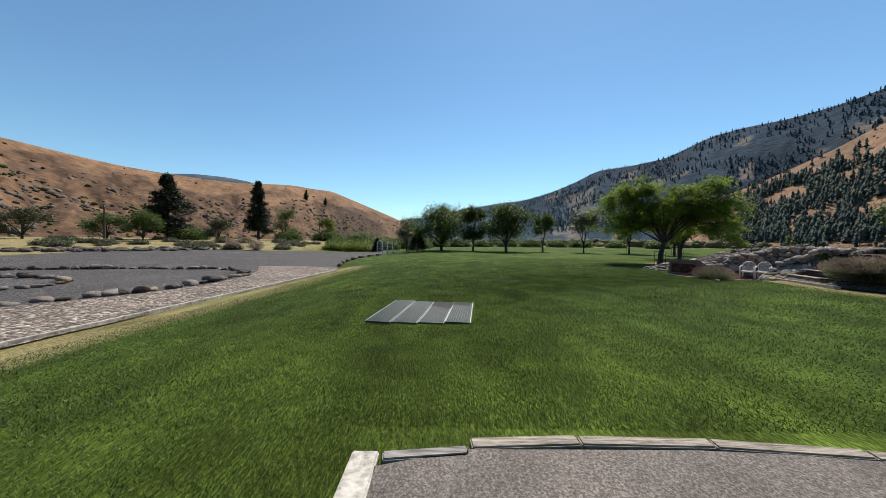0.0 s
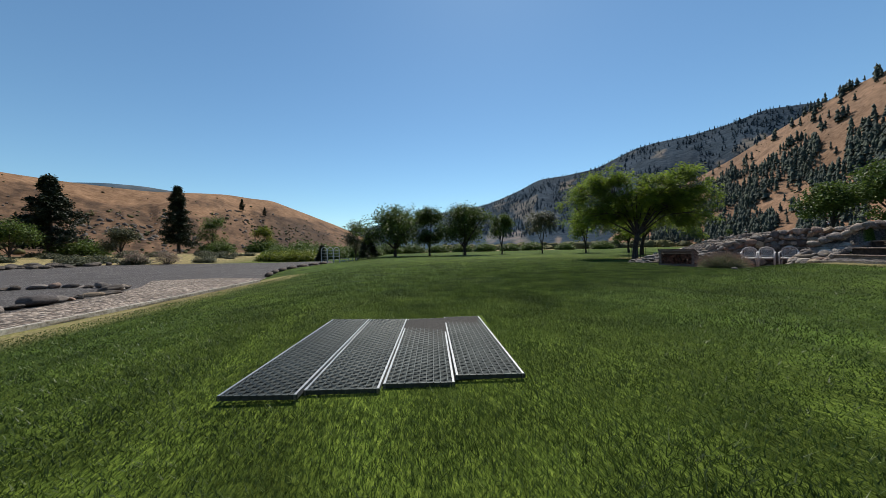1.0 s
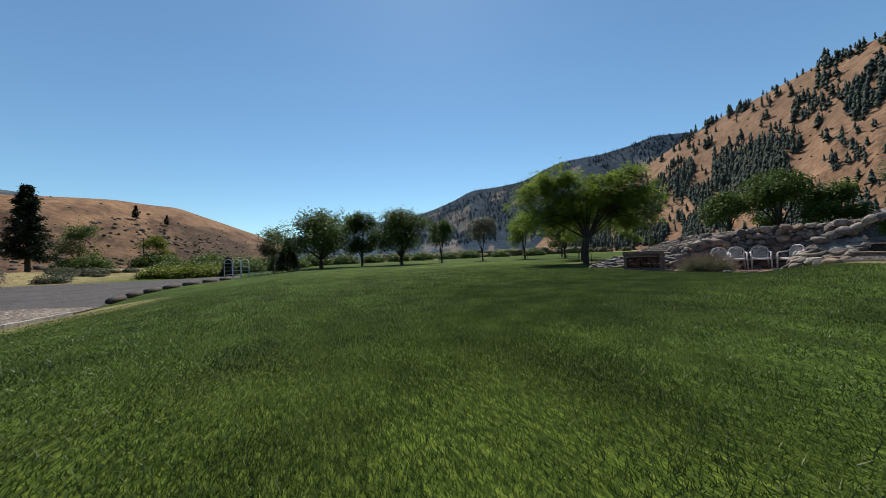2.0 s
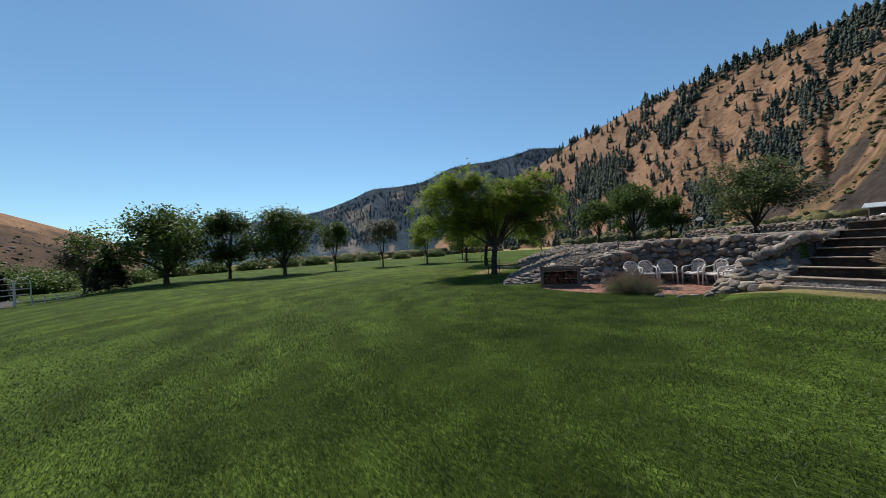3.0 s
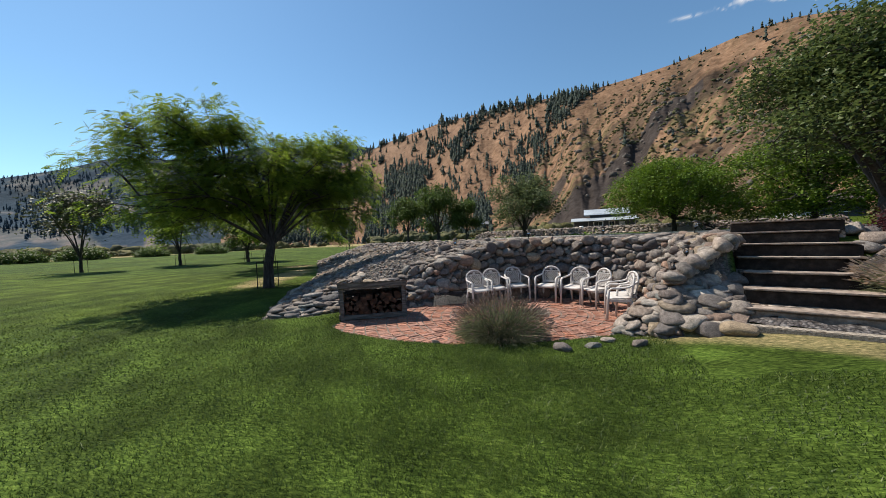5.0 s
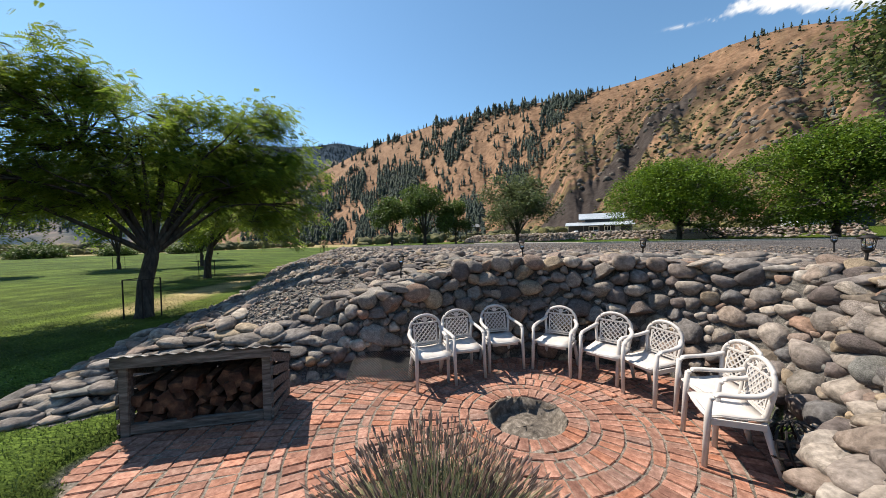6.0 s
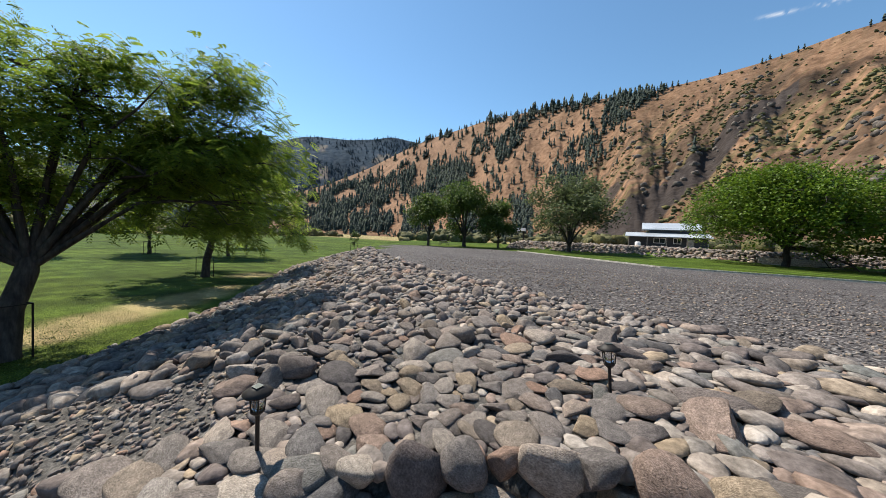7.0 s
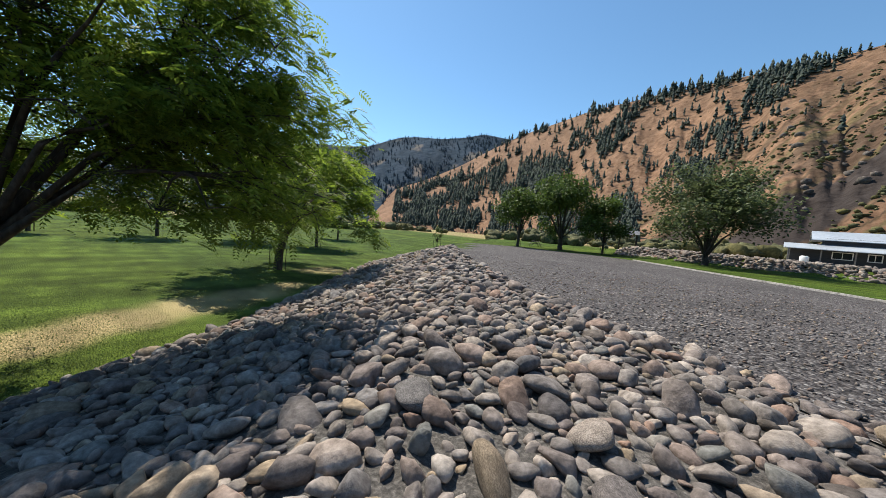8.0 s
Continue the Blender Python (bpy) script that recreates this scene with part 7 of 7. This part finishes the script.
def make_arbour():
    a = new("garden_arbour")
    for s in (-0.35, 0.35):
        for o in (-0.75, 0, 0.75):
            pts = [(o - 0.35, s, 0), (o - 0.35, s, 1.6)] + [(o - 0.35 * math.cos(t * math.pi / 6), s, 1.6 + 0.4 * math.sin(t * math.pi / 6)) for t in range(1, 6)] + [(o + 0.35, s, 1.6), (o + 0.35, s, 0)]
            part("arch", tube_bm(pts, 0.03, 6), M_iron, a)
    for z in (0.4, 0.8, 1.2, 1.6):
        for s in (-0.35, 0.35):
            part("rail", bar_bm((-1.1, s, z), (1.1, s, z), 0.03, 0.03), M_iron, a)
    for o in (-1.1, 1.1):
        for z in (0.5, 1.0, 1.5):
            part("rung", bar_bm((o, -0.35, z), (o, 0.35, z), 0.03, 0.03), M_iron, a)
    return tagged(a, "white iron garden arbour of joined arches", "arbour")


make_arbour().matrix_basis = pose(-8.6, 46.5, gz(-8.6, 46.5), 0, 0, 15)
rail = new("low_fence")
for k in range(5):
    part("post", box_bm(0.06, 0.06, 0.55, 0, (k * 0.6, 0, 0.27)), M_iron, rail)
for z in (0.25, 0.5):
    part("rail", bar_bm((0, 0, z), (2.4, 0, z), 0.04, 0.04), M_iron, rail)
rail.matrix_basis = pose(-7.6, 47.2, gz(-7.6, 47.2), 0, 0, 30)
tagged(rail, "low white iron fence beside the arbour", "fence")


def make_spruce(label, height, radius, seed, leaf):
    rnd, rng = random.Random(seed), np.random.RandomState(seed)
    wood, centres = Wood(), []
    wood.add([(0, 0, -0.1), (0, 0, height)], [0.09, 0.01], 6)
    for k in range(900):
        t = rnd.random() ** 0.8
        a, q = rnd.uniform(0, 6.283), math.sqrt(rnd.uniform(0.25, 1))
        r = radius * (1 - t) * q
        centres.append((r * math.cos(a), r * math.sin(a), 0.12 + t * (height - 0.15) - 0.12 * q))
    v, f = leaves_at(np.array(centres), rng, 9, 0.1, 0.17, 0.1)
    s = new("spruce_tree")
    a, b = new("trunk", mesh_from("trunk", wood.v, wood.f, [M_bark], True)), new("crown", mesh_np("crown", v, f, leaf))
    a.parent = b.parent = s
    return tagged(s, label, "tree")


put(make_spruce("dark blue-green spruce at the edge of the lawn", 4.0, 1.7, 71, L_pine), -4.2, 50.5)
put(make_spruce("small dark spruce by the drive", 2.4, 1.0, 72, L_pine), -11.5, 55)
put(make_tree("poplar_tree", "loose pale green poplar behind the arbour", 6.0, 2.4, 0.8, 0.1, L_sage, 73, clusters=420, per=9, size=0.24, spread=0.22), -6.3, 54)
put(make_shrub("yellow_shrub", "broad yellow-green shrub beside the drive", 3.4, 1.7, L_yellow, 74, 420, 12, 0.26, 0.3), -15.5, 58)
put(make_shrub("yellow_shrub", "yellow-green shrub clump beside the drive", 2.6, 1.5, L_yellow, 75, 320, 12, 0.26, 0.3), -19.5, 59)
green_bush = make_shrub("valley_bush", "rounded green bush on the valley floor", 2.8, 2.2, L_green, 76, 340, 12, 0.3, 0.35)
put(green_bush, -12.5, 68)
k = random.Random(5)
for x, y, s in ((-18, 70, 1.1), (-24, 73, 1.0), (-10, 78, 1.3), (-16, 84, 1.4), (-2, 80, 1.2), (4, 84, 1.1), (-24, 92, 1.6), (-5, 66, 0.9), (11, 88, 1.0), (-58, 72, 1.3), (-41, 84, 1.2), (-33, 90, 1.4), (18, 90, 1.0), (25, 92, 1.1), (34, 96, 1.0), (42, 98, 1.2), (52, 96, 1.0), (62, 92, 1.1)):
    copy_thing(green_bush, pose(x, y, gz(x, y) - 0.1, 0, 0, k.uniform(0, 360)) @ Matrix.Scale(s, 4))
sage = make_shrub("sage_bush", "pale grey-green sagebrush in dry grass", 1.1, 0.75, L_sage, 77, 150, 12, 0.16, 0.16)
put(sage, -33, 50)
rng2 = random.Random(12)
for i in range(46):
    b, d = radians(rng2.uniform(-52, -16)), rng2.uniform(58, 90)
    x, y = d * math.sin(b), d * math.cos(b)
    copy_thing(sage, pose(x, y, gz(x, y) - 0.05, 0, 0, rng2.uniform(0, 360)) @ Matrix.Scale(rng2.uniform(0.6, 1.3), 4))
bare = make_shrub("dry_bush", "twiggy brown dry bush at the car park's edge", 1.3, 1.9, M_seed_head, 78, 170, 7, 0.16, 0.2)
put(bare, -32.5, 48.8)
copy_thing(bare, pose(-29.3, 49.5, gz(-29.3, 49.5), 0, 0, 80) @ Matrix.Scale(1.05, 4))
for x, y, h, r, seed, leaf, lab in ((-43, 86, 9.5, 3.6, 81, L_green, "grey-green cottonwood in the dry valley"), (-47, 66, 5.0, 2.6, 82, L_sage, "small grey tree in the dry valley"),
                                    (-57, 60, 5.5, 3.4, 83, L_green, "dark bushy tree near the power pole"), (-66, 62, 5.0, 3.6, 84, L_green, "dense dark tree in the dry valley"),
                                    (-34, 92, 6.5, 2.8, 85, L_yellow, "yellowing young tree in the valley"), (-72, 54, 5.5, 3.6, 86, L_sage, "dusty grey valley tree")):
    put(make_tree("valley_tree", lab, h, r, 0.6, 0.16, leaf, seed, clusters=420, per=9, size=0.34, spread=0.34), x, y)


def make_pole(h):
    p = new("power_pole")
    part("shaft", tube_bm([(0, 0, -0.3), (0, 0, h)], [0.15, 0.1], 10), M_dark_wood, p)
    part("crossarm", bar_bm((-0.9, 0, h - 0.5), (0.9, 0, h - 0.5), 0.1, 0.12), M_dark_wood, p)
    for x in (-0.8, 0.0, 0.8):
        part("insulator", tube_bm([(x, 0, h - 0.44), (x, 0, h - 0.3)], [0.05, 0.04], 8), M_white, p)
    return tagged(p, "old wooden power pole in the valley", "power pole", group="power poles")


pole = make_pole(6.3)
put(pole, -55, 51.3, -40)
for x, y in ((-36, 92), (-75, 30)):
    copy_thing(pole, pose(x, y, gz(x, y), 0, 0, -40))
rnd = random.Random(6)
pile = []
for _ in range(170):
    t = rnd.random()
    x, y = -50 + 15 * t + rnd.uniform(-1.6, 1.6), 31 + 16 * t + rnd.uniform(-1.4, 1.4)
    pile.append((x, y))
loose_rocks("field_stone", pile, "pale field stone heaped at the car park's edge", "rock", "stones along the car park", (0.25, 0.5), 14, rock_meshes, 0.15)
# two lone pines on the golden hill
pine = make_pine("pine_tree", "lone dark pine on the golden hillside", 13.0, 3.0, 0.3, 53, 18, 16)
i1 = int(np.argmin(np.abs(LA[:, 0] + 23.6)))
i2 = int(np.argmin(np.abs(LA[:, 0] + 20.4)))
pine.matrix_basis = Matrix.Translation(LV[i1, 83])
copy_thing(pine, Matrix.Translation(LV[i2, 78]) @ Matrix.Scale(0.8, 4))

# brush along the far edge of the field, below the mountain
far_scrub = []
rb = np.random.RandomState(31)
for _ in range(420):
    b, d = math.radians(rb.uniform(5, 62)), rb.uniform(115, 190)
    x, y = 9 + d * math.sin(b), 14 + d * math.cos(b)
    if y - 0.25 * x > 92:
        far_scrub.append((x, y, gz(x, y), rb.uniform(1.0, 3.4)))
scatter("field_brush", BUSHES, far_scrub, M_scrub, "grey-green brush beyond the mown field", "brush", 10)
near_foot = []
for _ in range(260):
    b, d = math.radians(rb.uniform(58, 118)), rb.uniform(96, 150)
    x, y = 9 + d * math.sin(b), 14 + d * math.cos(b)
    near_foot.append((x, y, gz(x, y) + max(0, (d - 105)) * 0.05, rb.uniform(0.8, 3.0)))
scatter("foot_brush", BUSHES, near_foot, M_scrub, "brush and low trees at the foot of the hill", "brush", 11)

# a small bright cloud over the hill, far off
def build_cloud():
    na, ne = 200, 90
    A, E = np.meshgrid(np.linspace(106, 136, na), np.linspace(18, 32, ne), indexing="ij")
    low = np.interp(A, [112, 115, 120, 126, 132, 136], [27.0, 26.6, 24.9, 22.4, 20.5, 19.5])
    high = low + np.interp(A, [112, 114, 117, 121, 128, 134], [0.1, 0.8, 1.8, 3.6, 5.0, 1.0])
    puff, fine = fbm(A * 0.9, E * 1.4, 1, 4), fbm(A * 2.6, E * 3.5, 3, 4)
    depth = np.minimum(E - low, high - E) + 1.3 * (puff - 0.5) + 0.7 * (fine - 0.5)
    alpha = step01(-0.15, 0.75, depth) * step01(111.3, 112.6, A) * step01(135.5, 130, A)
    wisp = np.exp(-((A - 109.0 - 0.6 * (puff - 0.5)) / 1.4) ** 2 - ((E - 27.45 + 0.12 * (A - 109)) / 0.16) ** 2)
    alpha = np.clip(np.maximum(alpha, 0.6 * wisp * step01(0.35, 0.6, fine)), 0, 1)
    d = 3400
    v = np.stack([9 + d * np.sin(np.radians(A)), 14 + d * np.cos(np.radians(A)), d * np.tan(np.radians(E))], -1).reshape(-1, 3)
    i, j = np.meshgrid(np.arange(na - 1), np.arange(ne - 1), indexing="ij")
    f = np.stack([i * ne + j, i * ne + j + 1, (i + 1) * ne + j + 1, (i + 1) * ne + j], -1).reshape(-1, 4)
    m = bpy.data.materials.new("cloud_glow")
    m.use_nodes = True
    n, l = m.node_tree.nodes, m.node_tree.links
    at = n.new("ShaderNodeAttribute")
    at.attribute_name = "tone"
    # the card itself gives off the cloud's sunlit white, faded out by the tone
    em, tr, mix = n.new("ShaderNodeEmission"), n.new("ShaderNodeBsdfTransparent"), n.new("ShaderNodeMixShader")
    em.inputs["Color"].default_value, em.inputs["Strength"].default_value = (0.95, 0.97, 1.0, 1), 0.72
    l.new(at.outputs["Fac"], mix.inputs[0])
    l.new(tr.outputs[0], mix.inputs[1])
    l.new(em.outputs[0], mix.inputs[2])
    l.new(mix.outputs[0], n["Material Output"].inputs["Surface"])
    me = mesh_np("cloud", v, f, m, True)
    set_tone(me, np.repeat(alpha.reshape(-1, 1), 3, 1))
    return tagged(new("cloud", me), "small soft white cloud above the hill", "cloud", kind="structure")


build_cloud()
# a white trailer parked behind the trees
trailer = new("white_trailer")
part("body", box_bm(6.5, 2.2, 1.5, 0.08, (0, 0, 1.25)), M_white, trailer)
for s in (-0.6, 0.6):
    for o in (-1, 1):
        part("wheel", tube_bm([(s, o * 0.9, 0.34), (s, o * 1.1, 0.34)], 0.34, 16), M_black, trailer)
part("drawbar", bar_bm((3.2, 0, 0.55), (4.4, 0, 0.45), 0.1, 0.1), M_black, trailer)
trailer.matrix_basis = pose(71.0, -22.3, gz(71.0, -22.3), 0, 0, -58)
tagged(trailer, "low white box trailer parked beyond the stone wall", "trailer")


# ---- blades of grass ----
random_by_tints["grass_blades"] = [(0.55, 0.62, 0.55), (0.8, 0.86, 0.78), (1.0, 1.0, 0.95), (1.4, 1.3, 1.25), (2.6, 2.2, 2.3)]
M_blade = material("grass_blades", [(0.03, 0.056, 0.0105), (0.06, 0.094, 0.0185), (0.1, 0.14, 0.03)], scale=1.6, rough=0.5, bump=0, big=0.3, big_scale=0.8,
                   random_by="island", translucent=0.36, spec=0.35)


def build_grass():
    """Mown blades over the part of the lawn that the way crosses; thinner further off."""
    rng = np.random.RandomState(77)
    spine = np.array([(0.0, 2.0), (-0.3, 4.6), (0.2, 7), (1.1, 9.0), (2.0, 10.4), (3.1, 11.5), (4.3, 12.5), (6.3, 13.5), (9.0, 14.2), (11.5, 14.6)])

    def spine_distance(x, y):
        best = np.full(x.shape, 1e9)
        for a, b in zip(spine[:-1], spine[1:]):
            d = b - a
            t = np.clip(((x - a[0]) * d[0] + (y - a[1]) * d[1]) / (d @ d), 0, 1)
            best = np.minimum(best, np.hypot(x - a[0] - t * d[0], y - a[1] - t * d[1]))
        return best

    # close to the way every blade, further off broader tufts
    n = 3000000
    x, y = rng.uniform(-7, 14.5, n), rng.uniform(1.6, 20, n)
    d = spine_distance(x, y)
    keep = rng.rand(n) < np.clip(1.1 / (1 + (d / 1.7) ** 2) - 0.07, 0.0, 1.0)
    x, y = x[keep], y[keep]
    n = 720000
    fx, fy = rng.uniform(-7.5, 19, n), rng.uniform(2.6, 34, n)
    fd = spine_distance(fx, fy)
    keep = rng.rand(n) < (0.3 + 0.7 * step01(0.6, 3.0, fd)) * np.clip(1.15 - fd / 15, 0, 1) * 0.8
    x, y = np.concatenate([x, fx[keep]]), np.concatenate([y, fy[keep]])
    tuft = np.concatenate([np.ones(len(x) - keep.sum()), np.full(keep.sum(), 1.25)])
    d = spine_distance(x, y)
    clear = np.ones(len(x), bool)
    fd, _, inside = foot_distance(x, y)
    clear &= ~inside
    pd, pin = ring_distance(x, y, PATIO)
    clear &= ~(pin & (pd > 0.05) & (rng.rand(len(x)) > np.where(x < 12.9, 0.16 * np.clip(1 - pd / 0.9, 0, 1), 0.0)))
    clear &= ~((x > -0.6) & (y < 2.62) & (x < 7))
    clear &= ~((x > -1.45 + 0.13 * (y - 5.96)) & (x < 0.6 + 0.13 * (y - 5.96)) & (y > 5.95) & (y < 8.15))
    clear &= x > -8.1 + 0.07 * (y - 8) + 0.7
    clear &= ~((x > 10.95) & (y < 12.2))
    x, y, d, tuft = x[clear], y[clear], d[clear], tuft[clear]
    n = len(x)
    z = ground_z(x, y) - 0.004
    h = rng.uniform(0.016, 0.04, n) * (0.8 + 0.5 * vnoise(x * 0.8, y * 0.8, 1))
    h *= 1 - 0.35 * np.clip(d / 8, 0, 1)
    a = rng.uniform(0, 6.283, n)
    h *= np.where(tuft > 1, 1.25, 1.0)
    w = 0.0023 * (1 + np.clip(d / 3, 0, 2.8)) * tuft
    lean = rng.normal(0, 0.55, (n, 2)) * h[:, None]
    sx, sy = np.cos(a) * w, np.sin(a) * w
    v = np.stack([np.stack([x - sx, y - sy, z], -1), np.stack([x + sx, y + sy, z], -1), np.stack([x + lean[:, 0], y + lean[:, 1], z + h], -1)], 1).reshape(-1, 3)
    me = mesh_np("grass", v, np.arange(n * 3).reshape(n, 3), M_blade)
    return tagged(new("grass", me), "short mown green grass blades of the lawn", "grass", kind="stuff")


build_grass()
# chips of gravel on the drive near the way
chips = []
rg = np.random.RandomState(55)
for _ in range(26000):
    x, y = rg.uniform(17, 34), rg.uniform(7, 30)
    chips.append((x, y))
C = np.array(chips)
gd, gin = ring_distance(C[:, 0], C[:, 1], np.array(TERRACE))
C = C[gin & (gd > 0.05)]
near = np.hypot(C[:, 0] - 19, C[:, 1] - 15)
C = C[rg.rand(len(C)) < np.clip(1.5 - near / 10, 0.12, 1)]
rnd = random.Random(4)
zc = ground_z(C[:, 0], C[:, 1]) + 0.02
mats = [stone_matrix((x, y, z), rnd.uniform(0.01, 0.028), (0, 0, 1), rnd, 0.6, 0.4, 0.15) for (x, y), z in zip(C, zc)]
chip_ob = joined_stones("gravel_chips", mats, None, [stone_shape(s, 1, 0.6) for s in range(5)], M_stone_j, "loose angular grey gravel chips")
tagged(chip_ob, "", "gravel")

# grit and chips on the bare patch of the bank
rg = np.random.RandomState(56)
P = np.stack([rg.uniform(14.6, 16.5, 2800), rg.uniform(16.7, 19.3, 2800)], -1)
P = P[bare_earth(P[:, 0], P[:, 1]) < 1]
pn, pz = ground_normal(P[:, 0], P[:, 1]), ground_z(P[:, 0], P[:, 1]) + 0.004
mats = [stone_matrix((x, y, z), rnd.uniform(0.008, 0.035) * rnd.uniform(0.6, 1.2), nn, rnd, 0.45, 0.3, 0.2) for (x, y), z, nn in zip(P, pz, pn)]
grit = joined_stones("bank_grit", mats, None, [stone_shape(s, 1, 0.6) for s in range(5)], M_stone_j, "loose chips on the bare earth of the bank")
tagged(grit, "", "gravel")
